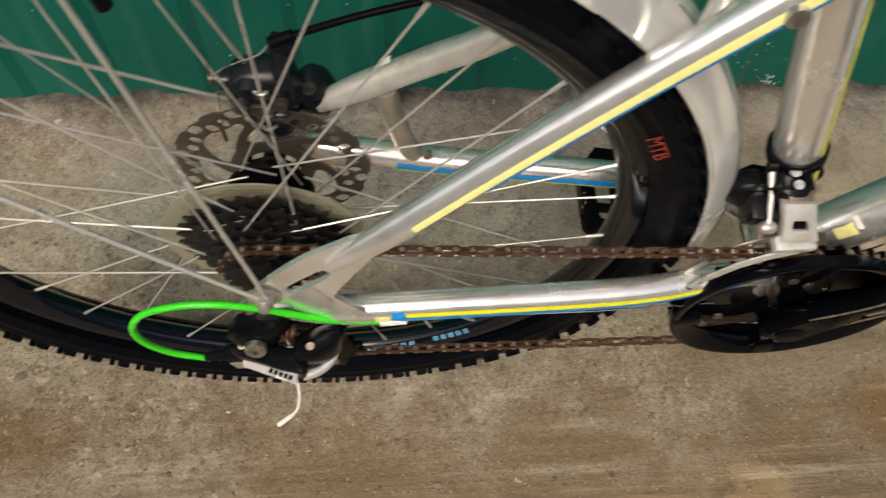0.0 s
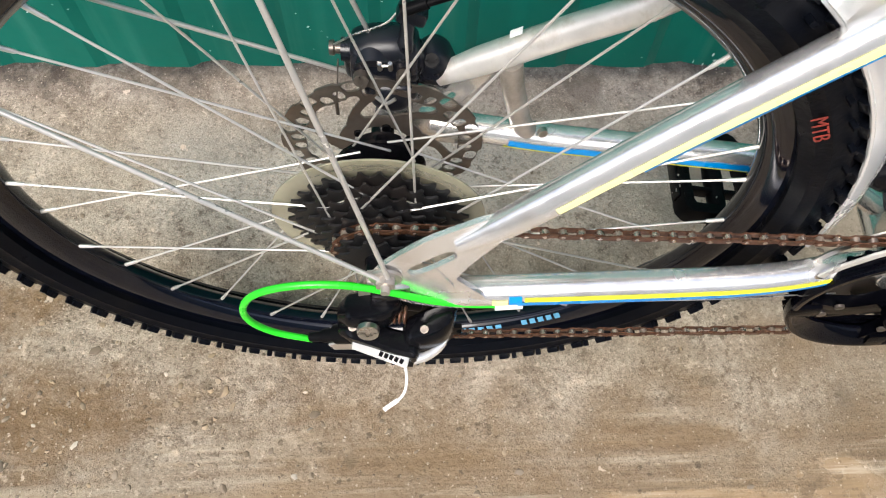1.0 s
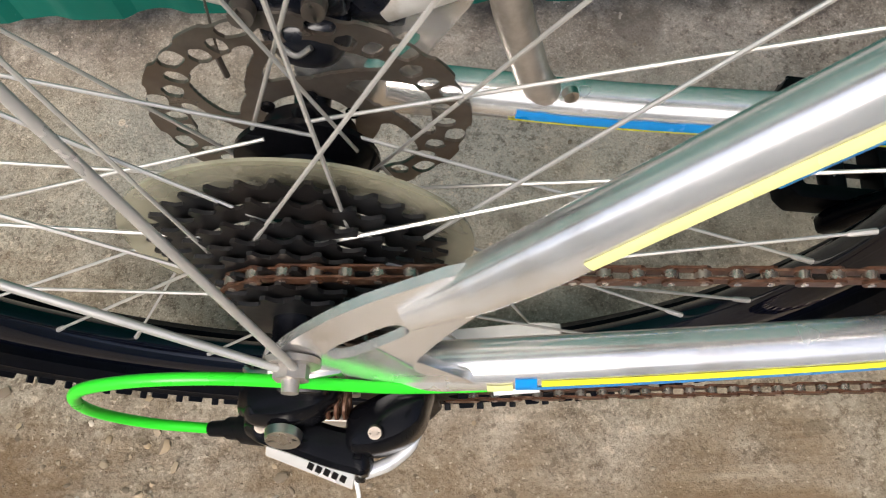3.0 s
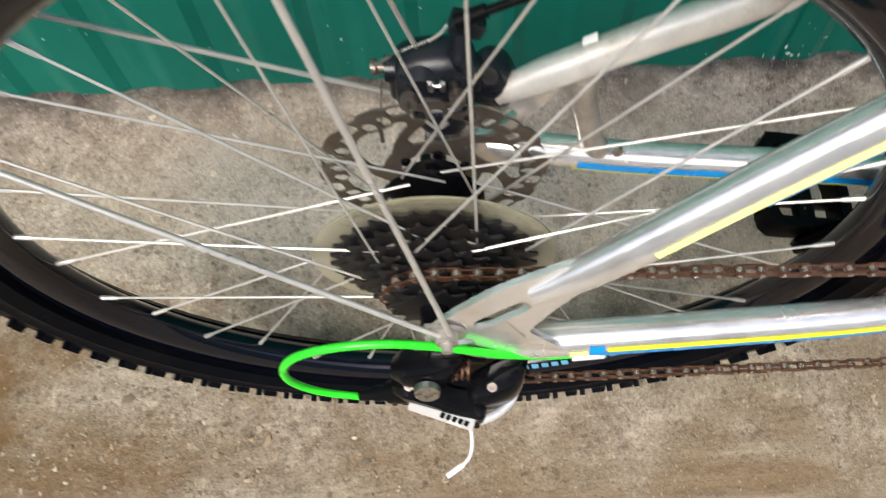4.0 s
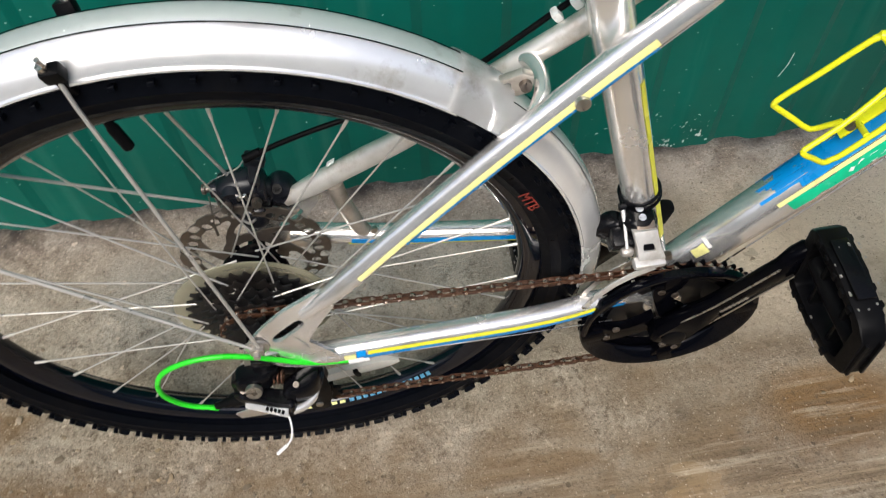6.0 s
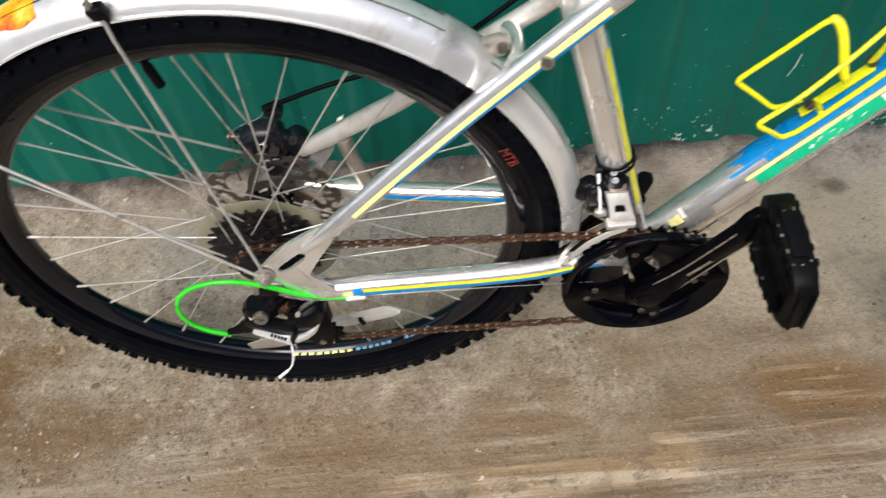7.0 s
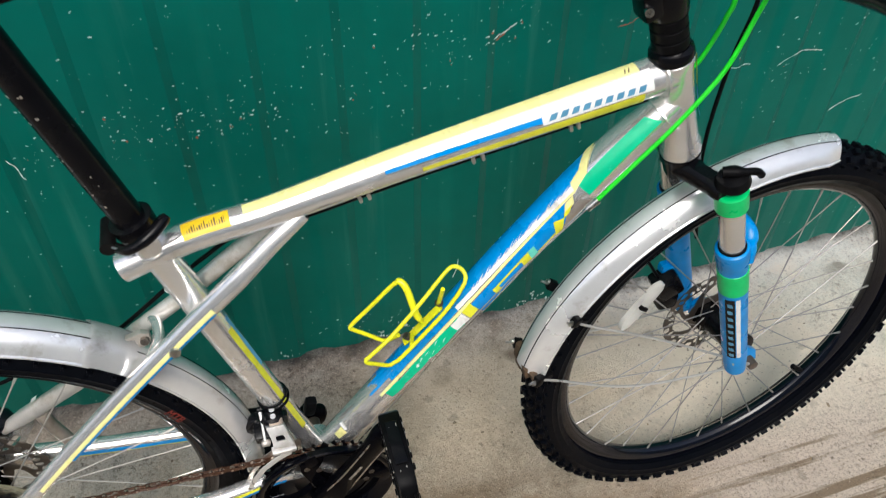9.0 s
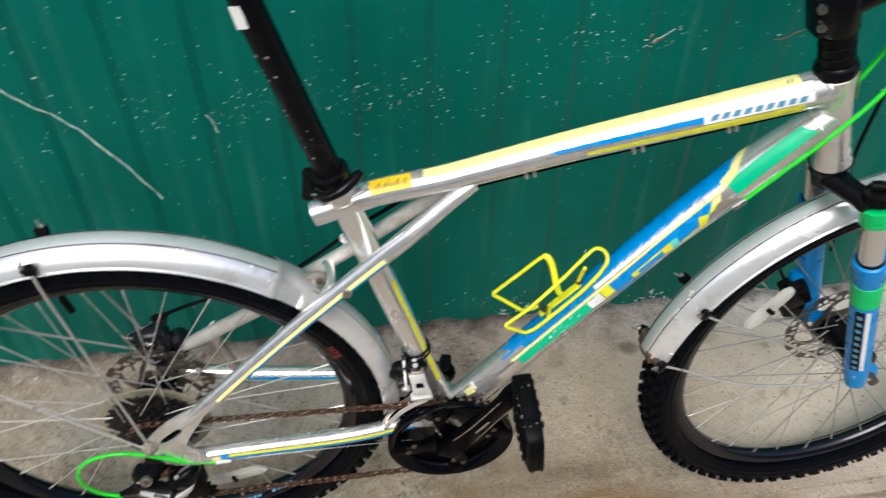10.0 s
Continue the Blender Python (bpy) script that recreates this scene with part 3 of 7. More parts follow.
rng = random.Random(11)
pale, red_ = bmesh.new(), bmesh.new()
for i in range(1250):
    kind = rng.random()
    if kind < 0.16:
        u, z = rng.gauss(0.30, 0.16), rng.gauss(0.615, 0.022)
    elif kind < 0.24:
        u, z = rng.gauss(0.80, 0.12), rng.gauss(0.69, 0.03)
    elif kind < 0.32:
        u, z = rng.gauss(1.30, 0.16), rng.gauss(0.56, 0.06)
    elif kind < 0.36:
        u, z = rng.gauss(0.58, 0.05), rng.gauss(0.10, 0.02)
    elif kind < 0.74:
        u, z = rng.uniform(-0.8, 0.75), rng.gauss(0.62, 0.10)
    else:
        u, z = rng.uniform(-0.9, 1.9), rng.uniform(0.08, 0.95)
    s = 0.0004 + 0.0017 * rng.random() ** 3
    flake(pale, u, z, s * rng.uniform(1.0, 2.3), s * rng.uniform(0.45, 1.0), rng, rng.gauss(0.3, 0.35))
    if kind < 0.3 and rng.random() < 0.09:
        flake(red_, u + rng.uniform(-0.004, 0.004), z - 0.003, s * 1.5, s * 1.1, rng, rng.uniform(0, 3))
for i in range(46):
    u = rng.choice([0.60, 0.63, 0.87, 0.90, 0.93, 0.40, 1.05]) + rng.gauss(0, 0.012)
    flake(pale, u, fence_edge(u) + 0.003 + abs(rng.gauss(0, 0.013)), rng.uniform(0.001, 0.004), rng.uniform(0.0015, 0.006), rng)
part("paint_chip", pale, MAT["chip"], fence)["kind"] = "stuff"
part("bare_primer", red_, MAT["primer"], fence)["kind"] = "stuff"


def scratch(pts, w):
    bm = bmesh.new()
    P = [(u, z) for u, z in pts]
    fine_ = []
    for (a, b), (c, d) in zip(P, P[1:]):
        for k in range(8):
            t = k / 8
            fine_.append((a + (c - a) * t + 0.0022 * noise.noise((a + t * 3, b * 9, 1.1)), b + (d - b) * t + 0.003 * noise.noise((b * 5 + t * 4, a * 7, 3))))
    fine_.append(P[-1])
    prev = None
    for k, (u, z) in enumerate(fine_):
        y = fence_depth(u) - 0.0013 + 0.0022 * noise.noise((u * 3.1, z * 2.4, 8.8))
        ww = w * (0.35 + 0.65 * abs(math.sin(k * 1.9)))
        u2, z2 = fine_[min(k + 1, len(fine_) - 1)]
        u1, z1 = fine_[max(k - 1, 0)]
        ln = math.hypot(u2 - u1, z2 - z1)
        ox, oz = -(z2 - z1) / ln * ww, (u2 - u1) / ln * ww
        cur = (bm.verts.new((u - ox, y, z - oz)), bm.verts.new((u + ox, y, z + oz)))
        if prev:
            bm.faces.new((prev[0], cur[0], cur[1], prev[1]))
        prev = cur
    return bm


for pts, w, mt in (([(-0.30, 0.705), (-0.179, 0.668), (-0.116, 0.609), (-0.070, 0.558), (-0.033, 0.505), (-0.001, 0.435)], 0.0013, "chip"), ([(0.786, 0.673), (0.806, 0.684), (0.820, 0.694)], 0.001, "chip"),
                   ([(0.790, 0.670), (0.803, 0.680)], 0.001, "primer"), ([(0.985, 0.668), (1.010, 0.670), (1.045, 0.682)], 0.0008, "primer"), ([(1.21, 0.556), (1.26, 0.553)], 0.0009, "chip"),
                   ([(1.31, 0.546), (1.35, 0.566), (1.40, 0.560)], 0.001, "chip"), ([(1.47, 0.42), (1.53, 0.45)], 0.001, "chip"), ([(0.734, 0.188), (0.742, 0.210), (0.744, 0.232)], 0.0012, "chip"),
                   ([(0.100, 0.598), (0.112, 0.560)], 0.001, "chip")):
    part("scratch", scratch(pts, w), MAT[mt], fence)


# ---- added wall behind the camera, unseen, to shape light and reflections ----
bm = bmesh.new()
block(bm, (16.0, 0.25, 2.1), pose(0.3, -3.1, 1.00), 0.01)
wall = part("bounce_wall", bm, surface("pale_plaster", (0.56, 0.54, 0.50), 0.85, grain=30, dirt=(0.36, 0.33, 0.29), dirt_amount=0.4, dirt_scale=2.0, relief=0.002, gloss=0.2), None)
tagged(wall, "plain pale wall, added out of view to shape light and reflections", "wall", kind="structure")

# ---- bicycle ----
bike = new("bicycle")
bike.matrix_world = pose(0, 0.0242, 0, 0.81, 0, -2.12)
tagged(bike, "silver mountain bicycle with yellow and blue decals beside a green fence", "bicycle")

RT = 0.333          # tyre radius
REAR = Vector((0.0, 0.0, RT))
FRONT = Vector((1.03, 0.0, RT))
BB = Vector((0.416, 0.0, 0.276))
REAR_TURN = Matrix.Identity(4)
STEER_AXIS = Vector((-0.334, 0, 1)).normalized()
HEAD_LOW = Vector((0.866, 0, 0.7185))
STEER = Matrix.Translation(HEAD_LOW) @ Matrix.Rotation(radians(4.5), 4, STEER_AXIS) @ Matrix.Translation(-HEAD_LOW)
# the front wheel as it stands, a little larger in section and leaning in the fork
FRONT_NEW = Vector((1.042, 0.006, 0.333))
FRONT_TURN = Matrix.Translation(FRONT_NEW) @ pose(0, 0, 0, -4.0, 0, 3.6) @ Matrix.Translation(-FRONT)
GUARD_TURN = Matrix.Translation(FRONT_NEW) @ pose(0, 0, 0, -1.4, 0, 3.6) @ Matrix.Translation(-FRONT)
SEAT_DIR = Vector((-0.129, 0, 0.452)).normalized()


def polar(c, r, a, y=0.0):
    return c + Vector((r * math.cos(radians(a)), y, r * math.sin(radians(a))))


def bolt(bm, p, axis, r=0.004, h=0.004, socket=True):
    """A small cap screw with a hollow head."""
    axis = Vector(axis).normalized()
    p = Vector(p)
    if socket:
        sweep(bm, [p, p + axis * h, p + axis * h, p + axis * h * 0.4], [r, r * 0.92, r * 0.5, r * 0.45], 14)
    else:
        sweep(bm, [p, p + axis * h * 0.7, p + axis * h], [r, r, r * 0.6], 14)
    return bm


# -- wheels --
def wheel(name, parent, c, turn, hub_width, phase, kind, label):
    prof = [(-0.0135, 0.2865), (-0.0138, 0.279), (-0.0126, 0.272), (-0.0062, 0.2648), (0, 0.2636), (0.0062, 0.2648), (0.0126, 0.272), (0.0138, 0.279), (0.0135, 0.2865), (0.0, 0.281)]
    w = part(name, lathe(bmesh.new(), prof, c, 144, closed=True), MAT["rim"], parent, label, turn)
    prof = []
    for k in range(27):
        a = radians(-130 + 260 * k / 26)
        prof.append((0.0258 * math.sin(a), RT - 0.0315 + 0.0275 * math.cos(a)))
    for k in (2, 4, 7, 19, 22, 24):
        y, r = prof[k]
        prof[k] = (y * 1.06, r)
    prof += [(0.0128, 0.2845), (-0.0128, 0.2845)]
    bm = lathe(bmesh.new(), prof, c, 144, closed=True)
    part("tyre", bm, MAT["rubber"], w, "worn black rubber tyre with moulded side lines", turn)
    bm = bmesh.new()
    rng = random.Random(3)
    n = 74
    one = bmesh.new()
    block(one, (0.0075, 0.0085, 0.0115), None, 0.0012)
    me = bpy.data.meshes.new("knob")
    one.to_mesh(me)
    one.free()
    for i in range(n):
        a = 2 * math.pi * i / n
        for s in (-1, 1):
            for lat, rad, tilt, half, grow in ((0.0222, RT - 0.0125, 50, 0, 1.0), (0.0125, RT - 0.0048, 25, 0.5, 0.95), (0.0042, RT - 0.0022, 5, 0.0, 0.85), (0.0262, RT - 0.0205, 76, 0.5, 0.42)):
                aa = a + half * 2 * math.pi / n + rng.uniform(-0.002, 0.002)
                m = Matrix.Translation(c) @ Matrix.Rotation(-aa, 4, "Y") @ Matrix.Translation((rad, lat * s, 0)) @ Matrix.Rotation(radians(tilt * s), 4, "Z") @ Matrix.Diagonal((1, grow, grow * rng.uniform(0.9, 1.05), 1))
                k0 = len(bm.verts)
                bm.from_mesh(me)
                bm.verts.ensure_lookup_table()
                bmesh.ops.transform(bm, matrix=m, verts=bm.verts[k0:])
    bpy.data.meshes.remove(me)
    part("tread", bm, MAT["rubber"], w, "", turn, 30)
    fr = 0.029 if kind == "rear" else 0.022
    fl = 0.027 if kind == "rear" else 0.031
    h2 = hub_width / 2
    prof = [(-h2, 0.0001), (-h2, 0.009), (-fl - 0.012, 0.009), (-fl - 0.004, 0.014), (-fl - 0.0035, fr + 0.004), (-fl - 0.003, fr + 0.005), (-fl, fr + 0.005), (-fl + 0.0005, fr + 0.004), (-fl + 0.006, 0.0185),
            (-0.01, 0.0165), (0.01, 0.0165), (fl - 0.006, 0.0185), (fl - 0.0005, fr + 0.004), (fl, fr + 0.005), (fl + 0.003, fr + 0.005), (fl + 0.0035, fr + 0.004), (fl + 0.005, 0.022), (fl + 0.018, 0.022), (fl + 0.018, 0.009), (h2, 0.009), (h2, 0.0001)]
    part("hub", lathe(bmesh.new(), prof, c, 40), MAT["black"], w, "", turn)
    for i in range(32):
        side = 1 if i % 2 else -1
        lead = -1 if (i // 2) % 2 else 1
        ar = radians(phase + i * 11.25)
        ah = ar + lead * radians(68)
        p0 = c + Vector((fr * math.cos(ah), side * (fl + 0.0025 * lead), fr * math.sin(ah)))
        p1 = c + Vector((0.2640 * math.cos(ar), side * 0.0025, 0.2640 * math.sin(ar)))
        d = (p1 - p0).normalized()
        bm = sweep(bmesh.new(), [p0, p1], 0.00090 if kind == "rear" else 0.00095, 6)
        sweep(bm, [p1 - d * 0.0135, p1 - d * 0.012, p1 + d * 0.001], [0.0012, 0.0015, 0.0017], 6)
        part("spoke", bm, MAT["spoke" if kind == "rear" else "dark_spoke"], w, "", turn)
    return w


def reflector(w, c, a, turn, y):
    """A long wheel reflector clipped between the spokes."""
    bm = bmesh.new()
    n = 12
    L0, L1 = Vector(a[0]), Vector(a[1])
    d = (L1 - L0).normalized()
    q = Vector((-d.z, 0, d.x))
    ring = []
    for k in range(n + 1):
        f = k / n
        half = 0.0080 * max(0.0, 1 - abs(2 * f - 1) ** 5) ** 0.5 + 0.002
        p = L0 + (L1 - L0) * f
        ring.append([bm.verts.new(p + q * half * s + Vector((0, h, 0))) for s, h in ((-1, 0.004), (-0.85, -0.003), (0, -0.005), (0.85, -0.003), (1, 0.004))])
    for k in range(n):
        for j in range(4):
            bm.faces.new((ring[k][j], ring[k][j + 1], ring[k + 1][j + 1], ring[k + 1][j]))
        bm.faces.new((ring[k][4], ring[k][0], ring[k + 1][0], ring[k + 1][4]))
    bm.faces.new(ring[0])
    bm.faces.new(ring[-1][::-1])
    r = part("wheel_reflector", bm, MAT["reflector"], w, "dusty clear plastic spoke reflector", turn)
    bm = block(bmesh.new(), (0.006, 0.009, 0.014), Matrix.Translation((L0 + L1) / 2 + Vector((0, -0.003, 0))) @ Matrix.Rotation(-math.atan2(d.z, d.x), 4, "Y"), 0.001)
    part("wheel_reflector_clip", bm, MAT["plastic"], w, "", turn)


MAT["dark_spoke"] = surface("dull_spoke_steel", (0.36, 0.34, 0.32), 0.42, 0.5, 0.15, 80)
rear_wheel = wheel("rear_wheel", bike, REAR, REAR_TURN, 0.130, 17.9, "rear", "glossy black alloy rim with worn stickers")
front_wheel = wheel("front_wheel", bike, FRONT, FRONT_TURN, 0.100, 3.0, "front", "glossy black alloy rim")
reflector(rear_wheel, REAR, ((0.028, -0.006, 0.135), (0.131, -0.006, 0.165)), REAR_TURN, 0)
reflector(front_wheel, FRONT, ((0.832, -0.01, 0.4215), (0.8845, -0.01, 0.492)), FRONT_TURN, 0)
for w, c, a, turn in ((rear_wheel, REAR, 101.6, REAR_TURN), (front_wheel, FRONT, -40, FRONT_TURN)):
    u = polar(Vector((0, 0, 0)), 1, a)
    bm = sweep(bmesh.new(), [c + u * 0.264, c + u * 0.258, c + u * 0.254, c + u * 0.232, c + u * 0.230], [0.0035, 0.0035, 0.0048, 0.0048, 0.003], 12)
    part("valve_cap", bm, MAT["plastic"], w, "", turn)


def rim_label(a0, a1, f0, f1, mt, bars=0):
    """Print on the slanting near face of the rear rim; f runs from its outer to its inner edge."""
    bm = bmesh.new()
    cells = [(a0, a1)] if not bars else [(a0 + (a1 - a0) * (k + 0.12) / bars, a0 + (a1 - a0) * (k + 0.8) / bars) for k in range(bars)]
    for b0, b1 in cells:
        prev = None
        for k in range(7):
            a = b0 + (b1 - b0) * k / 6
            cur = [bm.verts.new(polar(REAR, 0.2716 - 0.0068 * f, a, -0.0126 + 0.0064 * f)) for f in (f0, f1)]
            if prev:
                bm.faces.new((prev[0], cur[0], cur[1], prev[1]))
            prev = cur
    part("rim_sticker", bm, MAT[mt], rear_wheel, "", REAR_TURN)


rim_label(-61, -51.4, 0.22, 0.78, "letter_blue", 5)
rim_label(-77, -65, 0.25, 0.70, "letter_blue", 6)
rim_label(-96, -77.5, 0.26, 0.68, "pale_yellow", 8)

# writing on the rear tyre
txt = bpy.data.curves.new("tyre_writing", "FONT")
txt.body = "MTB"
txt.size = 0.0138
txt.shear = 0.25
txt.align_x, txt.align_y = "CENTER", "CENTER"
txt.extrude = 0.0002
tmp = bpy.data.objects.new("tmp_text", txt)
me = bpy.data.meshes.new_from_object(tmp)
bpy.data.objects.remove(tmp)
ang = 28.0
X = Vector((math.sin(radians(ang)), 0, -math.cos(radians(ang))))
R_ = Vector((math.cos(radians(ang)), 0, math.sin(radians(ang))))
Yv = (R_ + Vector((0, 0.12, 0))).normalized()
Nv = X.cross(Yv).normalized()
M = Matrix.Translation(polar(REAR, 0.2945, ang, -0.0276)) @ Matrix((X, Yv, Nv)).transposed().to_4x4()
bm = bmesh.new()
bm.from_mesh(me)
bpy.data.meshes.remove(me)
part("tyre_writing", bm, MAT["red"], rear_wheel, "worn red printed letters MTB", REAR_TURN @ M)


# -- frame --
class Tube:
    """A tube along points that also gives places on its skin. Angle 0 faces the rider's right, 90 up."""

    def __init__(self, pts, radii, n=10, square=0.0, face=0.0):
        self.square, self.face = square, face
        self.pts = spline(pts, n)
        r = [radii] * len(pts) if isinstance(radii, (int, float)) else radii
        self.rad = []
        for i in range(len(r) - 1):
            self.rad += [r[i] + (r[i + 1] - r[i]) * k / n for k in range(n)]
        self.rad.append(r[-1])

    def bulge(self, ang):
        """How far the skin stands out at an angle, for tubes with flat faces."""
        if not self.square:
            return 1.0
        c, s_ = abs(math.cos(radians(ang - self.face))), abs(math.sin(radians(ang - self.face)))
        return 0.93 * (c ** self.square + s_ ** self.square) ** (-1 / self.square)

    def mesh(self, seg=32):
        bm = bmesh.new()
        n = len(self.pts)
        rings = [[bm.verts.new(self.at(i / (n - 1), 360 * k / seg)) for k in range(seg)] for i in range(n)]
        for r0, r1 in zip(rings, rings[1:]):
            for k in range(seg):
                bm.faces.new((r0[k], r0[(k + 1) % seg], r1[(k + 1) % seg], r1[k]))
        bm.faces.new(rings[0])
        bm.faces.new(rings[-1][::-1])
        return bm

    def at(self, f, ang, off=0.0):
        t = max(0.0, min(1.0, f)) * (len(self.pts) - 1)
        i = min(int(t), len(self.pts) - 2)
        k = t - i
        p = self.pts[i].lerp(self.pts[i + 1], k)
        r = self.rad[i] + (self.rad[i + 1] - self.rad[i]) * k
        d = (self.pts[i + 1] - self.pts[i]).normalized()
        up = d.cross(Vector((0, 1, 0))).normalized()
        right = d.cross(up)
        return p + (right * math.cos(radians(ang)) + up * math.sin(radians(ang))) * (r * self.bulge(ang) + off)

    def frac(self, x):
        for i in range(len(self.pts) - 1):
            a, b = self.pts[i].x, self.pts[i + 1].x
            if min(a, b) <= x <= max(a, b):
                return (i + (x - a) / (b - a)) / (len(self.pts) - 1)
        return 0.0 if abs(x - self.pts[0].x) < abs(x - self.pts[-1].x) else 1.0


def decal(name, tube, x0, x1, a0, a1, mt, parent, label="", off=0.0006, ragged=0.0, slant=0.0, n=None, seed=0):
    """A printed patch on a tube between two places and two angles; a0 and a1 are numbers or (start, end)."""
    bm = bmesh.new()
    f0, f1 = tube.frac(x0), tube.frac(x1)
    n = n or max(2, int(abs(x1 - x0) / 0.006))
    rows_ = []
    lo = a0 if isinstance(a0, tuple) else (a0, a0)
    hi = a1 if isinstance(a1, tuple) else (a1, a1)
    for i in range(n + 1):
        t = i / n
        b0, b1 = lo[0] + (lo[1] - lo[0]) * t, hi[0] + (hi[1] - hi[0]) * t
        if ragged:
            b0 += ragged * noise.noise((i * 0.7, seed, 0.5))
            b1 += ragged * noise.noise((i * 0.9, seed, 9.5))
        m = max(2, int(abs(b1 - b0) / 9))
        rows_.append((f0 + (f1 - f0) * t, b0, b1))
    m = max(2, int(max(abs(b1 - b0) for _, b0, b1 in rows_) / 9))
    vs = []
    for f, b0, b1 in rows_:
        vs.append([bm.verts.new(tube.at(f + slant * (j / m), b0 + (b1 - b0) * j / m, off)) for j in range(m + 1)])
    for i in range(n):
        for j in range(m):
            bm.faces.new((vs[i][j], vs[i][j + 1], vs[i + 1][j + 1], vs[i + 1][j]))
    return part(name, bm, MAT[mt], parent, label)


TT = Tube([(0.2585, 0, 0.692), (0.33, 0, 0.7165), (0.41, 0, 0.7315), (0.55, 0, 0.7660), (0.72, 0, 0.8030), (0.832, 0, 0.8270)], [0.0158, 0.0158, 0.0160, 0.0178, 0.0200, 0.0205])
DT = Tube([(0.420, 0, 0.281), (0.50, 0, 0.379), (0.6340, 0, 0.5505), (0.690, 0, 0.6220), (0.768, 0, 0.7150), (0.842, 0, 0.7860)], [0.0200, 0.0222, 0.0232, 0.0230, 0.0230, 0.0225])
ST = Tube([BB, BB + SEAT_DIR * 0.235, BB + SEAT_DIR * 0.472], 0.0168)
top_tube = part("top_tube", TT.mesh(), MAT["silver"], bike, "bare silver aluminium tube with yellow and blue print")
down_tube = part("down_tube", DT.mesh(), MAT["silver"], bike, "bare silver aluminium tube with blue, yellow and mint print")
seat_tube = part("seat_tube", ST.mesh(), MAT["silver"], bike)
bm = sweep(bmesh.new(), [HEAD_LOW + STEER_AXIS * s for s in (0, 0.001, 0.008, 0.022, 0.05, 0.1, 0.118, 0.127, 0.131, 0.132)], [0.0215, 0.0228, 0.0232, 0.0205, 0.0198, 0.0198, 0.0208, 0.0228, 0.0228, 0.0215], 36)
head_tube = part("head_tube", bm, MAT["silver"], bike)
HT = Tube([HEAD_LOW + STEER_AXIS * 0.01, HEAD_LOW + STEER_AXIS * 0.07, HEAD_LOW + STEER_AXIS * 0.128], [0.0235, 0.0212, 0.0232])
bm = lathe(bmesh.new(), [(-0.036, 0.001), (-0.036, 0.0195), (-0.035, 0.0205), (0.035, 0.0205), (0.036, 0.0195), (0.036, 0.001)], BB, 32)
part("bottom_bracket_shell", bm, MAT["silver"], bike)
# weld beads
for c0, ax, r in ((TT.pts[-1] + Vector((-0.016, 0, -0.0045)), TT.pts[-1] - TT.pts[-2], 0.0236), (DT.pts[-1] + Vector((-0.012, 0, -0.013)), DT.pts[-1] - DT.pts[-2], 0.0246), (BB + SEAT_DIR * 0.452, SEAT_DIR, 0.0172)):
    s, u = frame_axes(ax)
    ring = [c0 + (s * math.cos(2 * math.pi * k / 60) + u * math.sin(2 * math.pi * k / 60)) * (r + 0.0006 * (k % 2)) for k in range(60)]
    part("weld_bead", sweep(bmesh.new(), ring, 0.0017, 6, closed=True), MAT["silver"], bike)

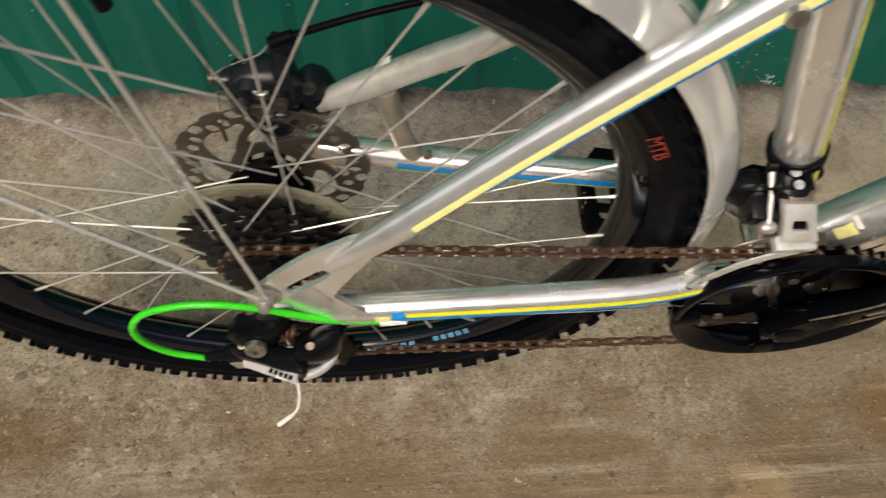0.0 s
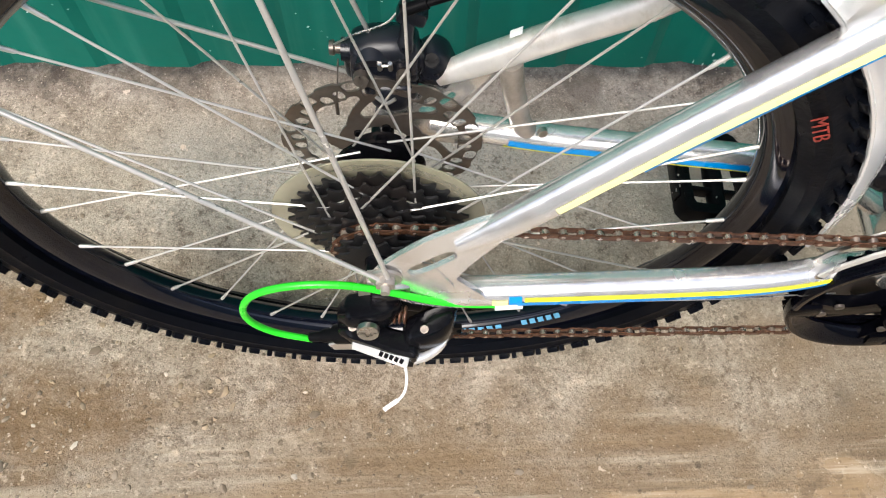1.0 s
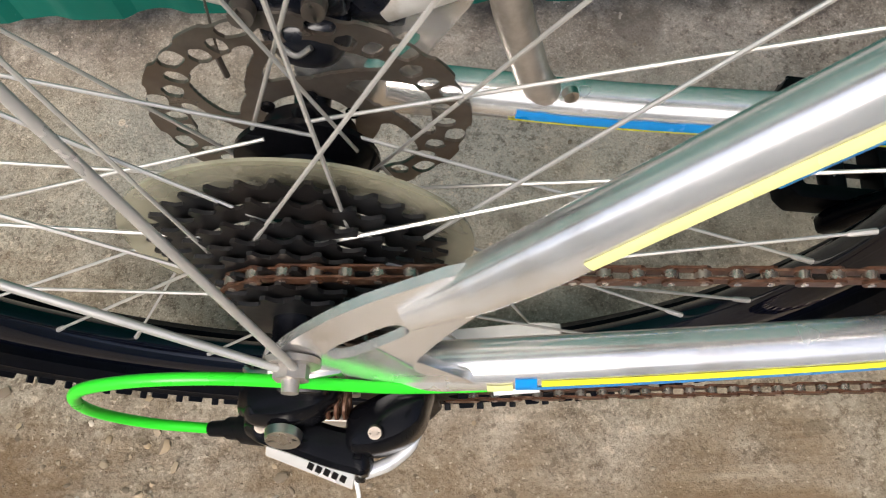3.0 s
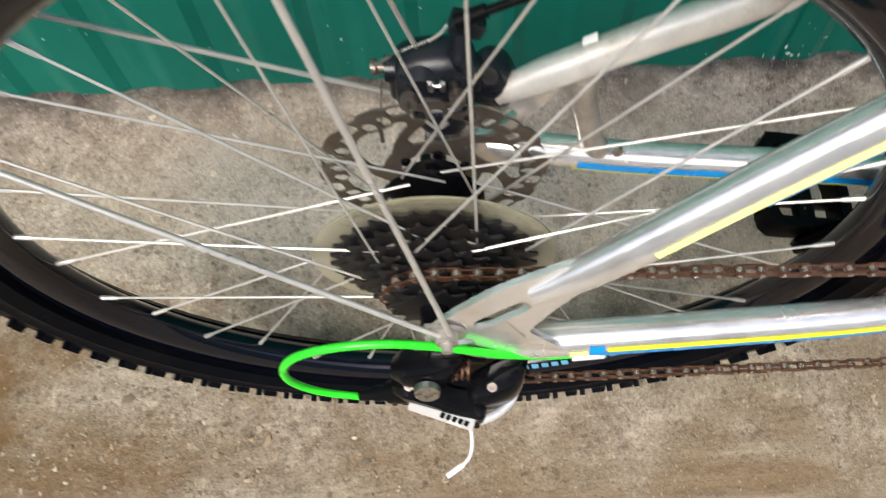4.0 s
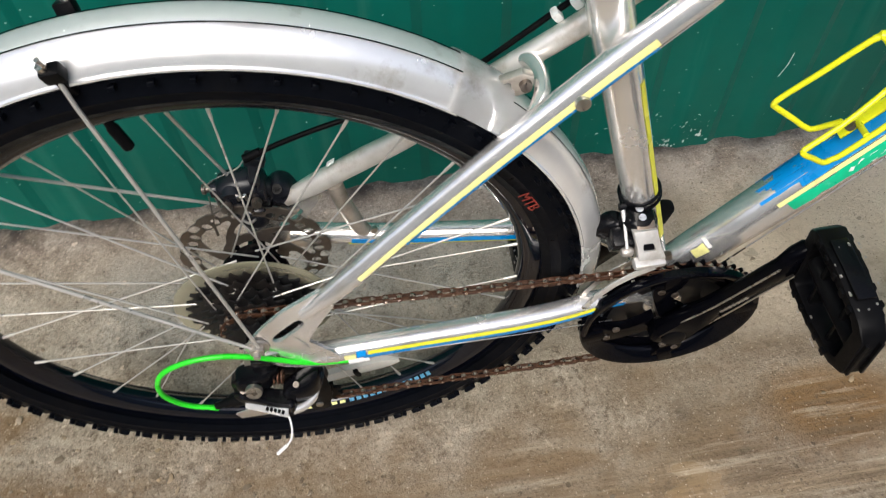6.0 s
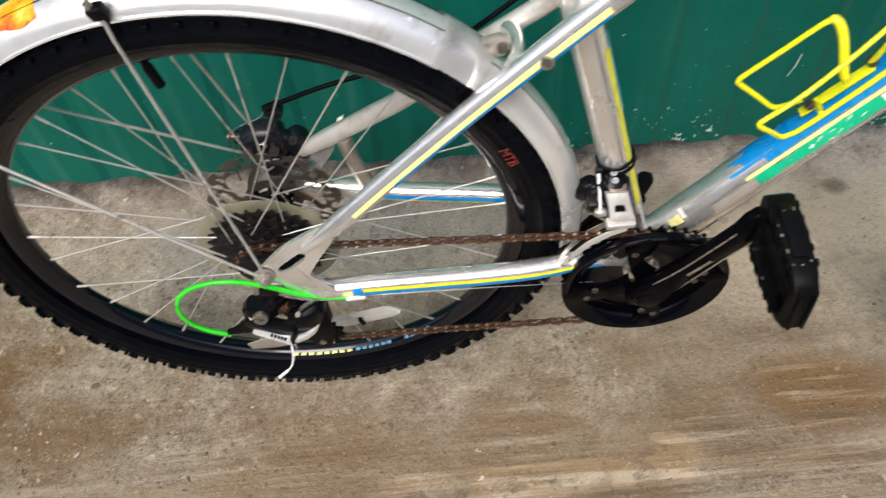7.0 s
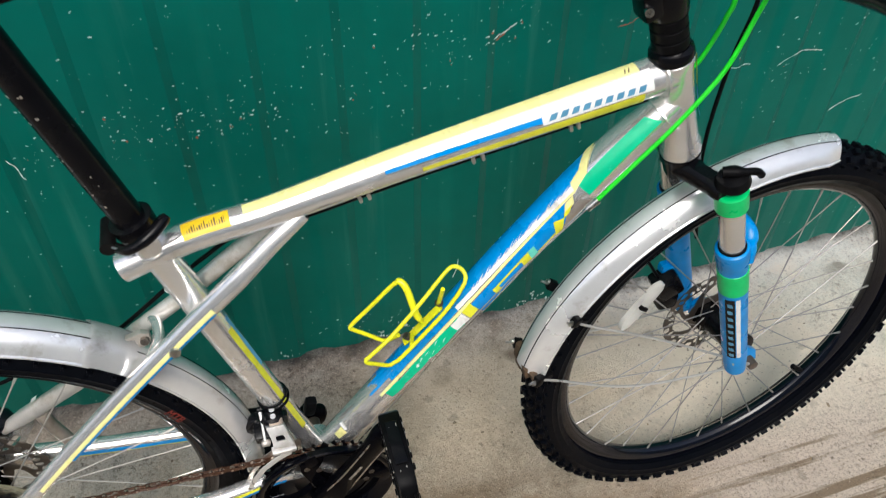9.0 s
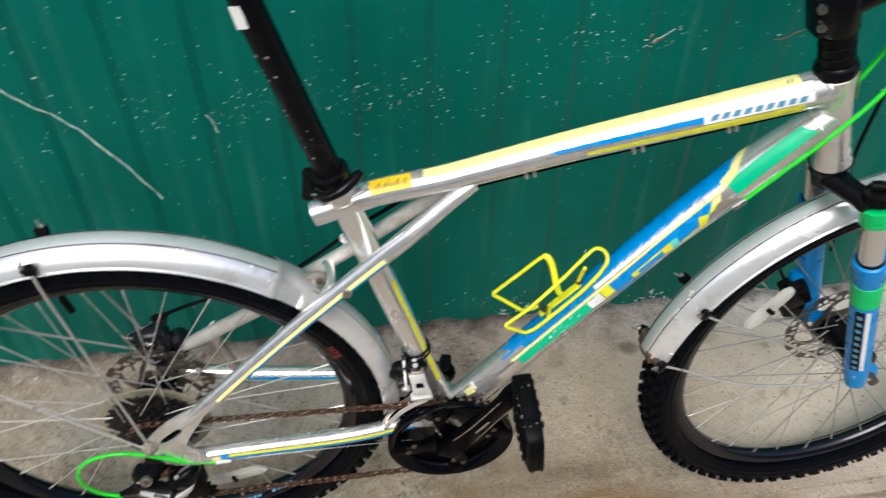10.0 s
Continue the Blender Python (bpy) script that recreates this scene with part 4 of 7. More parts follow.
STAY = {}
for s, nm in ((-1, "right"), (1, "left")):
    if s < 0:
        stay = Tube([(0.056, -0.0680, 0.3975), (0.079, -0.0650, 0.4165), (0.101, -0.0614, 0.4360), (0.159, -0.0510, 0.4890), (0.229, -0.0402, 0.5520), (0.300, -0.0300, 0.6130), (0.362, -0.024, 0.667), (0.404, -0.015, 0.702), (0.440, -0.007, 0.727)], [0.0062, 0.0094, 0.0106, 0.0107, 0.0109, 0.0114, 0.0120, 0.0110, 0.0090], square=2.5, face=32)
    else:
        stay = Tube([(0.042, 0.067, 0.394), (0.072, 0.066, 0.4125), (0.1236, 0.0615, 0.447), (0.170, 0.052, 0.4845), (0.229, 0.042, 0.545), (0.300, 0.031, 0.605), (0.362, 0.024, 0.659), (0.404, 0.015, 0.697), (0.440, 0.007, 0.722)], [0.0080, 0.0108, 0.0110, 0.0104, 0.0100, 0.0100, 0.0102, 0.0100, 0.0090], square=2.5, face=32)
    ob = part("seat_stay", stay.mesh(40), MAT["silver" if s < 0 else "grimy_silver"], bike, "" if s < 0 else "grimy silver seat stay")
    rise_ = 0.013 if s > 0 else 0.0  # the far stay sits higher on its dropout
    cs = Tube([(0.036, 0.068 * s, 0.323 + rise_), (0.062, 0.067 * s, 0.319 + rise_), (0.137, 0.064 * s, 0.320), (0.251, 0.056 * s, 0.315), (0.305, 0.050 * s, 0.314), (0.355, 0.040 * s, 0.312), (0.402, 0.026 * s, 0.288)], [0.0080, 0.0112, 0.0115, 0.0115, 0.0112, 0.0105, 0.0100])
    cb = part("chain_stay", cs.mesh(20), MAT["silver"], bike)
    STAY[nm] = (stay, ob, cs, cb)
    # dropout plate with its slot
    if s < 0:
        o = [(-0.012, 0.341), (-0.011, 0.327), (0.004, 0.313), (0.020, 0.301), (0.045, 0.294), (0.068, 0.298), (0.068, 0.317), (0.050, 0.328), (0.047, 0.343), (0.060, 0.366), (0.076, 0.388), (0.080, 0.402), (0.068, 0.408), (0.050, 0.399), (0.026, 0.384), (0.000, 0.360)]
        q, d, nrm = Vector((0.0310, 0, 0.3625)), Vector((0.0150, 0, 0.0112)), Vector((-0.0030, 0, 0.0040))
        y0, y1 = -0.0765, -0.0725
    else:
        o = [(-0.012, 0.337), (-0.010, 0.325), (0.004, 0.313), (0.020, 0.303), (0.050, 0.296), (0.066, 0.300), (0.064, 0.316), (0.050, 0.326), (0.049, 0.344), (0.070, 0.379), (0.073, 0.394), (0.062, 0.401), (0.046, 0.388), (0.020, 0.364), (-0.002, 0.352), (-0.010, 0.345)]
        q, d, nrm = Vector((0.034, 0, 0.350)), Vector((0.012, 0, 0.013)), Vector((-0.0035, 0, 0.0033))
        y0, y1 = 0.0640, 0.0705
    o = [(x + 0.007, z + 0.0155) for x, z in o]
    q = q + Vector((0.0075, 0, 0.0155))
    shape = [(v.x, v.z) for v in spline([(x, 0, z) for x, z in o] + [(o[0][0], 0, o[0][1])], 3)[:-1]]
    hole = []
    dl, nl = d.length, nrm.length
    for x, z in shape:
        v = Vector((x, 0, z)) - q
        a, b = v.dot(d) / dl, v.dot(nrm) / nl
        v = v / ((abs(a) / dl) ** 4 + (abs(b) / nl) ** 4) ** 0.25
        hole.append(((q + v).x, (q + v).z))
    bm = plate(bmesh.new(), shape, y0, y1, hole)
    if s < 0:
        for v in bm.verts:
            v.co.y += 0.20 * max(0.0, v.co.z - 0.360)
    part("dropout", bm, MAT["silver"], bike)

# rear mudguard bridge between the stays, and the disc brace on the far side
bm = sweep(bmesh.new(), spline([(0.257, 0.040, 0.571), (0.265, 0.026, 0.580), (0.2685, 0.006, 0.582), (0.265, -0.014, 0.581), (0.253, -0.034, 0.575)], 6), 0.0064, 16)
part("stay_bridge", bm, MAT["silver"], bike)
bm = plate(bmesh.new(), [(0.224, 0.572), (0.226, 0.588), (0.240, 0.592), (0.252, 0.596), (0.2605, 0.592), (0.2610, 0.583), (0.2570, 0.5755), (0.241, 0.572)], -0.004, 0.003, [(0.229, 0.578), (0.229, 0.584), (0.236, 0.5865), (0.241, 0.588), (0.2445, 0.5865), (0.2445, 0.5815), (0.242, 0.579), (0.236, 0.577)], 0.0008)
part("mudguard_bracket", bm, MAT["dirty_silver"], bike)
bm = bolt(bmesh.new(), (0.2545, -0.004, 0.5855), (0, -1, 0.2), 0.0050, 0.005)
part("bracket_bolt", bm, MAT["dark_steel"], bike)
bm = sweep(bmesh.new(), spline([(0.0915, 0.063, 0.415), (0.0945, 0.063, 0.392), (0.1005, 0.064, 0.3655), (0.1065, 0.065, 0.341), (0.1145, 0.065, 0.325)], 6), [0.0085] * 24 + [0.0095], 16)
part("disc_brace", bm, MAT["dirty_silver"], bike, "dull grey disc brake brace tube")
bm = bolt(bmesh.new(), (0.1225, 0.058, 0.3400), (0.2, -1, 0.2), 0.004, 0.004)
part("brace_screw", bm, MAT["steel"], bike)
rs, rs_ob, rc, rc_ob = STAY["right"]
ls, ls_ob, lc, lc_ob = STAY["left"]
bm = bolt(bmesh.new(), rs.at(rs.frac(0.2855), -8, -0.001), (0, -1, 0.1), 0.0062, 0.004)
part("stay_eyelet", bm, MAT["steel"], bike)

# printed stripes on the stays
decal("yellow_stripe", rs, 0.110, 0.335, (-8, -8), (17, 21), "pale_yellow", rs_ob)
decal("blue_stripe", rs, 0.150, 0.333, (-30, -28), (-9, -7), "blue", rs_ob)
decal("yellow_stripe", rc, 0.105, 0.335, (14, 8), (33, 27), "yellow", rc_ob)
decal("blue_stripe", rc, 0.100, 0.365, (-20, -22), (13, 8), "blue", rc_ob)
decal("blue_mark", rc, 0.094, 0.103, 0, 40, "blue", rc_ob)
decal("yellow_mark", rc, 0.082, 0.093, -5, 25, "pale_yellow", rc_ob, ragged=6)
decal("blue_stripe", lc, 0.098, 0.33, -6, 22, "blue", lc_ob, ragged=4)
decal("yellow_stripe", lc, 0.095, 0.33, -18, -7, "yellow", lc_ob)
decal("white_scrap", ls, 0.096, 0.104, 80, 108, "white", ls_ob, off=0.004)

# top tube print
decal("yellow_band", TT, 0.385, 0.790, (58, 64), (100, 112), "pale_yellow", top_tube)
decal("white_band", TT, 0.47, 0.800, (52, 46), (61.5, 67.5), "white", top_tube)
decal("blue_line", TT, 0.525, 0.690, (22, 14), (33, 31), "blue", top_tube, ragged=2)
decal("lower_yellow_band", TT, 0.560, 0.790, (-14, -40), (0, -2), "yellow", top_tube)
decal("white_band", TT, 0.684, 0.800, (6, 2), (42, 34), "white", top_tube, off=0.0007)
for k in range(9):
    x, a = 0.690 + 0.0116 * k, -0.8 * k
    decal("letter_bar", TT, x, x + 0.0072, 15 + a, 32 + a, "letter_blue", top_tube, off=0.0011, slant=0.005, n=2)
for dx in (0.0, 0.004):
    decal("letter_bar", TT, 0.775 + dx, 0.7762 + dx, 72, 88, "brown", top_tube, off=0.0011, slant=0.004, n=2)
decal("blue_tip", TT, 0.372, 0.384, 66, 96, "dirty_silver", top_tube)
stk = decal("warning_sticker", TT, 0.326, 0.371, 32, 96, "sticker", top_tube, "deep yellow warning sticker", off=0.0008)
for k in range(16):
    x = 0.3305 + 0.00235 * k
    decal("print_line", TT, x, x + 0.0006 + 0.0004 * (k % 3), 50, 62 + 5 * (k % 4), "brown", stk, off=0.0011, n=2)

# down tube print
def patch(name, tube, corners, mt, parent, label="", off=0.0006, n=8):
    """A four-cornered print on a tube; corners are (x, angle) in order round it."""
    bm = bmesh.new()
    (x0, a0), (x1, a1), (x2, a2), (x3, a3) = corners
    m = max(2, int((abs(a1 - a0) + abs(a2 - a3)) / 16))
    vs = []
    for i in range(n + 1):
        t = i / n
        row = []
        for j in range(m + 1):
            u = j / m
            x = (x0 * (1 - u) + x1 * u) * (1 - t) + (x3 * (1 - u) + x2 * u) * t
            a = (a0 * (1 - u) + a1 * u) * (1 - t) + (a3 * (1 - u) + a2 * u) * t
            row.append(bm.verts.new(tube.at(tube.frac(x), a, off)))
        vs.append(row)
    for i in range(n):
        for j in range(m):
            bm.faces.new((vs[i][j], vs[i][j + 1], vs[i + 1][j + 1], vs[i + 1][j]))
    return part(name, bm, MAT[mt], parent, label)


rng = random.Random(21)
decal("blue_field", DT, 0.540, 0.746, (59, 58), (140, 126), "blue", down_tube, "scratched blue print", ragged=4)
for k in range(10):
    decal("blue_fringe", DT, 0.504 + 0.022 * rng.random(), 0.541, 58.5 + 8.1 * k, 66.3 + 8.1 * k, "blue", down_tube, ragged=1.5, seed=k)
patch("blue_tip", DT, [(0.746, 60), (0.746, 126), (0.770, 122), (0.757, 78)], "blue", down_tube)
decal("blue_field", DT, 0.533, 0.622, (44, 46), (59.2, 59.6), "blue", down_tube, "", off=0.0007, ragged=2)
decal("white_field", DT, 0.618, 0.7465, (46, 47), (59, 60), "white", down_tube, off=0.0008, ragged=1)
decal("yellow_line", DT, 0.515, 0.745, (31, 41), (41, 47), "pale_yellow", down_tube, off=0.0010)
patch("yellow_corner", DT, [(0.7450, 42), (0.7465, 68), (0.7575, 79), (0.7600, 56)], "pale_yellow", down_tube, "pale yellow point", off=0.0012)
patch("yellow_corner", DT, [(0.7575, 79), (0.7690, 124), (0.7775, 118), (0.7600, 56)], "pale_yellow", down_tube, off=0.0013)
# white flames that lick into the blue
bm = bmesh.new()
for k in range(34):
    x = 0.640 + 0.108 * k / 34 + rng.uniform(-0.001, 0.001)
    h_, w_ = rng.uniform(5, 12), rng.uniform(0.0006, 0.0013)
    lean = rng.uniform(0.004, 0.009)
    lo_, hi_ = [], []
    for i in range(5):
        t = i / 4
        a = 58 + h_ * t
        xc = x + lean * t ** 1.5
        w = w_ * (1 - t) ** 0.8 + 0.0001
        lo_.append(bm.verts.new(DT.at(DT.frac(xc - w), a, 0.0011)))
        hi_.append(bm.verts.new(DT.at(DT.frac(xc + w), a, 0.0011)))
    for i in range(4):
        bm.faces.new((lo_[i], lo_[i + 1], hi_[i + 1], hi_[i]))
part("white_flame", bm, MAT["white"], down_tube)
# large outlined logo as plain shapes
decal("logo_field", DT, 0.6285, 0.7340, (-22, -4), (31, 41), "blue", down_tube)
decal("logo_bar", DT, 0.6190, 0.6290, (0, 4), (34, 36), "yellow", down_tube, off=0.0011, ragged=1)
patch("logo_bar", DT, [(0.6470, -10), (0.6485, 14), (0.6545, 14), (0.6530, -10)], "yellow", down_tube, off=0.0011)
decal("logo_bar", DT, 0.6520, 0.6810, (8, 10), (14, 16), "yellow", down_tube, off=0.0012)
patch("logo_bar", DT, [(0.6770, -14), (0.6800, 17), (0.6890, 17), (0.6860, -16)], "yellow", down_tube, off=0.0011)
patch("logo_piece", DT, [(0.6850, -16), (0.6885, 18), (0.6950, 18), (0.6925, -14)], "mint_print", down_tube, off=0.0012)
decal("logo_bar", DT, 0.6925, 0.7120, (-12, -8), (-7, -3), "yellow", down_tube, off=0.0011)
patch("logo_bar", DT, [(0.7105, -14), (0.7180, 25), (0.7260, 12), (0.7165, -18)], "yellow", down_tube, off=0.0011)
patch("logo_gap", DT, [(0.7180, -18), (0.7275, 11), (0.7420, 20), (0.7480, -14)], "dirty_silver", down_tube, off=0.0008)
patch("logo_bar", DT, [(0.7275, 18), (0.7335, 38), (0.7420, 40), (0.7385, 22)], "pale_yellow", down_tube, off=0.0011)
patch("logo_bar", DT, [(0.7250, 11), (0.7282, 22), (0.7370, 24), (0.7310, 12)], "yellow", down_tube, off=0.0012)
decal("green_patch", DT, 0.520, 0.612, (2, -2), (31, 33), "green", down_tube, "worn green print", ragged=7)
decal("white_patch", DT, 0.604, 0.618, (4, 4), (30, 32), "white", down_tube, "", off=0.0011, ragged=8)
for k in range(9):
    x = 0.556 + rng.random() * 0.036
    a = -2 + rng.random() * 24
    decal("green_wear", DT, x, x + rng.uniform(0.001, 0.004), a + 6, a + 6 + rng.uniform(2, 6), "white", down_tube, off=0.0012, ragged=6, seed=k, slant=0.004)
for k in range(8):
    x = 0.498 + rng.random() * 0.09
    a = 85 + rng.random() * 40
    decal("blue_wear", DT, x, x + rng.uniform(0.002, 0.010), a, a + rng.uniform(2, 5), "silver", down_tube, off=0.001, ragged=3, seed=k + 40)
patch("mint_panel", DT, [(0.7500, 6), (0.7500, 53), (0.8180, 68), (0.8260, 28)], "green", down_tube, "mint green panel", n=16)
decal("small_decal", DT, 0.454, 0.464, 34, 58, "pale_yellow", down_tube, ragged=8)
decal("small_decal", DT, 0.465, 0.4675, 40, 70, "white", down_tube, ragged=5, off=0.001)

# seat tube and head tube print (angle 270 faces forward on these)
decal("yellow_edge", ST, 0.3905, 0.330, (-62, -66), (-36, -42), "yellow", seat_tube, ragged=3)
decal("mint_scratch", ST, 0.352, 0.326, -84, -64, "pale_blue", seat_tube, ragged=6)
decal("yellow_edge", HT, 0.838, 0.822, -80, -58, "yellow", head_tube, off=0.001)
decal("blue_edge", HT, 0.852, 0.839, -80, -64, "pale_blue", head_tube, off=0.001)


# -- mudguards --
def fender(name, c, a0, a1, turn, parent, crown, drop=0.023, half=0.029, label="", round_end=False):
    """A curved mudguard with an arched section, rolled edges and two dark grooves."""
    sec = []
    for k in range(17):
        f = -1 + 2 * k / 16
        sec.append((half * f, crown - drop * abs(f) ** 2.6))
    n = max(12, int(abs(a1 - a0) / 1.5))
    bm = bmesh.new()
    rows_ = []
    for i in range(n + 1):
        a = a0 + (a1 - a0) * i / n
        sq = 1.0
        if round_end:
            left_ = (n - i) * abs(a1 - a0) / n
            sq = min(1.0, 0.72 + 0.28 * min(1, left_ / 4.0))
        ring = []
        for off, ss in ((0.0, sec), (-0.0016, sec[::-1])):
            for y, r in ss:
                ring.append(bm.verts.new(polar(c, r + off, a, y * sq)))
        rows_.append(ring)
    m_ = len(rows_[0])
    for i in range(n):
        for j in range(m_):
            bm.faces.new((rows_[i][j], rows_[i][(j + 1) % m_], rows_[i + 1][(j + 1) % m_], rows_[i + 1][j]))
    bm.faces.new(rows_[0])
    bm.faces.new(rows_[-1][::-1])
    for y, r in (sec[0], sec[-1]):
        sweep(bm, [polar(c, r - 0.0005, a0 + (a1 - a0) * i / n, y * (min(1.0, 0.72 + 0.28 * min(1, (n - i) * abs(a1 - a0) / n / 4.0)) if round_end else 1.0)) for i in range(n + 1)], 0.0017, 6)
    g = part(name, bm, MAT["fender"], parent, label, turn, 50)
    for y in (-0.0105, 0.0105):
        f = abs(y / half)
        r = crown - drop * f ** 2.6 + 0.0005
        bm = bmesh.new()
        prev = None
        for i in range(n + 1):
            a = a0 + (a1 - a0) * i / n
            cur = [bm.verts.new(polar(c, r, a, y + e)) for e in (-0.0007, 0.0007)]
            if prev:
                bm.faces.new((prev[0], cur[0], cur[1], prev[1]))
            prev = cur
        part("groove", bm, MAT["black"], g, "", turn)
    return g


rear_fender = fender("rear_mudguard", REAR, 52, 159, REAR_TURN, bike, 0.347, label="silver plastic mudguard with torn orange tape")
fender("lower_mudguard", REAR, -3, 51.5, REAR_TURN, bike, 0.346, half=0.026, label="silver plastic lower mudguard")
bm = bmesh.new()
sec = [(0.031 * (-1 + 2 * k / 12), 0.349 - 0.024 * abs(-1 + 2 * k / 12) ** 2.6) for k in range(13)]
prev = None
for k in range(7):
    a = 45 + 8.5 * k / 6
    cur = [bm.verts.new(polar(REAR, r, a, y)) for y, r in sec]
    if prev:
        for j in range(12):
            bm.faces.new((prev[j], prev[j + 1], cur[j + 1], cur[j]))
    prev = cur
bmesh.ops.solidify(bm, geom=bm.faces[:], thickness=0.0016)
part("mudguard_joint", bm, MAT["fender"], bike, "scuffed joint sleeve of the mudguard", REAR_TURN)
fender("front_mudguard", FRONT, 169, 80, GUARD_TURN, bike, 0.353, half=0.029, label="silver plastic front mudguard", round_end=True)

# torn orange tape on the rear mudguard
bm = bmesh.new()
n, prev = 52, None
for i in range(n + 1):
    a = 108.7 + (157 - 108.7) * i / n
    e = -0.0110 + 0.009 * noise.noise((i * 0.22, 2.0, 0)) + 0.0050 * noise.noise((round(i / 2) * 1.7, 5.0, 0)) - (0.009 if i < 9 else 0) - (0.010 * i / n)
    cur = []
    for j in range(9):
        y = e + (0.0285 - e) * j / 8
        r = 0.347 - 0.023 * abs(y / 0.029) ** 2.6 + 0.0007
        cur.append(bm.verts.new(polar(REAR, r, a, y)))
    if prev:
        for j in range(8):
            bm.faces.new((prev[j], prev[j + 1], cur[j + 1], cur[j]))
    prev = cur
part("orange_tape", bm, MAT["tape"], rear_fender, "torn orange and yellow tape", REAR_TURN)


def stay_clamp(p, out, along, parent, turn):
    """A black plastic clamp with its screw, at the edge of a mudguard."""
    out, along = Vector(out).normalized(), Vector(along).normalized()
    s = along.cross(out).normalized()
    m = Matrix.Translation(p) @ Matrix((along, s, out)).transposed().to_4x4()
    bm = block(bmesh.new(), (0.014, 0.010, 0.012), m, 0.002)
    block(bm, (0.007, 0.008, 0.020), m @ Matrix.Translation((0.0, 0, -0.014)), 0.002)
    c = part("stay_clamp", bm, MAT["plastic"], parent, "", turn)
    bm = sweep(bmesh.new(), [Vector(p) + out * 0.005, Vector(p) + out * 0.017], 0.0018, 8)
    bolt(bm, Vector(p) + out * 0.006 + along * 0.003, out, 0.0032, 0.004)
    part("clamp_screw", bm, MAT["steel"], parent, "", turn)


for a, r in ((99.3, 0.336), (139.7, 0.336)):
    for s in (-1, 1):
        p = polar(REAR, r, a, 0.031 * s)
        o = polar(Vector((0, 0, 0)), 1, a)
        stay_clamp(p, o + Vector((0, 0.3 * s, 0)), Vector((0, s, 0)).cross(o), bike, REAR_TURN)
        foot = Vector((0.0105 if a < 120 else 0.005, 0.0800 * s, 0.3665))
        mid = p - o * 0.025 + Vector((0, 0.004 * s, 0))
        part("mudguard_stay", sweep(bmesh.new(), [foot, foot.lerp(mid, 0.5), mid, p - o * 0.004], 0.0017, 10), MAT["spoke"], bike, "bright steel mudguard stay")
# front stays with their bends
for s in (-1, 1):
    foot = FRONT + Vector((-0.005, 0.068 * s, 0.006))
    for a, r, bend in ((150.0, 0.338, 0.010), (168.5, 0.340, -0.022)):
        p = polar(FRONT, r, a, 0.034 * s)
        o = polar(Vector((0, 0, 0)), 1, a)
        stay_clamp(p, o + Vector((0, 0.3 * s, 0)), Vector((0, s, 0)).cross(o), bike, GUARD_TURN)
        m1 = foot.lerp(p, 0.55) + Vector((0, 0.006 * s, bend))
        pts = spline([foot, m1, p - o * 0.022 + Vector((0, 0.004 * s, 0)), p - o * 0.004], 8)
        part("mudguard_stay", sweep(bmesh.new(), pts, 0.0018, 8), MAT["spoke"], bike, "thin bent steel mudguard stay", GUARD_TURN)
# rusty bracket at the tail of the front mudguard
bm = bmesh.new()
for y in (-0.026, -0.008, 0.010, 0.024):
    block(bm, (0.010, 0.017, 0.024 + 0.004 * math.sin(y * 300)), Matrix.Translation(polar(FRONT, 0.348 - abs(y) * 0.35, 169.5, y)) @ Matrix.Rotation(radians(-6 + y * 400), 4, "Y"), 0.003)
part("mud_flap", bm, MAT["brown"], bike, "torn rusty brown flap", GUARD_TURN)

# -- rear axle nut, cassette, disc, caliper --
bm = sweep(bmesh.new(), [(0.008, -0.070, 0.3635), (0.008, -0.0835, 0.3635)], 0.0072, 6)
sweep(bm, [(0.008, -0.0835, 0.3635), (0.008, -0.0885, 0.3635)], [0.0036, 0.0033], 14)
sweep(bm, [(0.008, -0.0755, 0.3635), (0.008, -0.078, 0.3635)], 0.011, 24)
part("axle_nut", bm, MAT["dirty_silver"], bike, "worn steel axle nut")


def gear(bm, c, teeth, y, thick, r_in, tip=0.0032):
    rp = 0.0127 / (2 * math.sin(math.pi / teeth))
    o, h = [], []
    for k in range(teeth):
        for f, e in ((0.0, -tip * 0.9), (0.25, -tip * 0.4), (0.42, tip), (0.58, tip), (0.75, -tip * 0.4)):
            a = 2 * math.pi * (k + f) / teeth
            o.append((c.x + (rp + e) * math.cos(a), c.z + (rp + e) * math.sin(a)))
            h.append((c.x + r_in * math.cos(a), c.z + r_in * math.sin(a)))
    return plate(bm, o, y, y + thick, h)


COGS = (12, 14, 16, 19, 21, 24, 28, 31)
for k, t in enumerate(COGS):
    y = -0.058 + k * 0.0046
    rp = 0.0127 / (2 * math.sin(math.pi / t))
    part("sprocket", gear(bmesh.new(), REAR, t, REAR.y + y + 0.008, 0.0018, max(0.016, rp - 0.013)), MAT["cog"], rear_wheel, "", REAR_TURN)
bm = lathe(bmesh.new(), [(-0.050, 0.001), (-0.050, 0.0165), (-0.012, 0.0165), (-0.012, 0.001)], REAR, 24)
part("freewheel_body", bm, MAT["cog"], rear_wheel, "", REAR_TURN)
prof = [(-0.0095, 0.040), (-0.0100, 0.055), (-0.0125, 0.066), (-0.0150, 0.0745), (-0.0150, 0.0775), (-0.0135, 0.0775), (-0.0108, 0.066), (-0.0084, 0.055), (-0.0080, 0.040)]
part("spoke_guard", lathe(bmesh.new(), prof, REAR, 96, closed=True), MAT["guard"], rear_wheel, "yellowed clear plastic spoke guard", REAR_TURN)


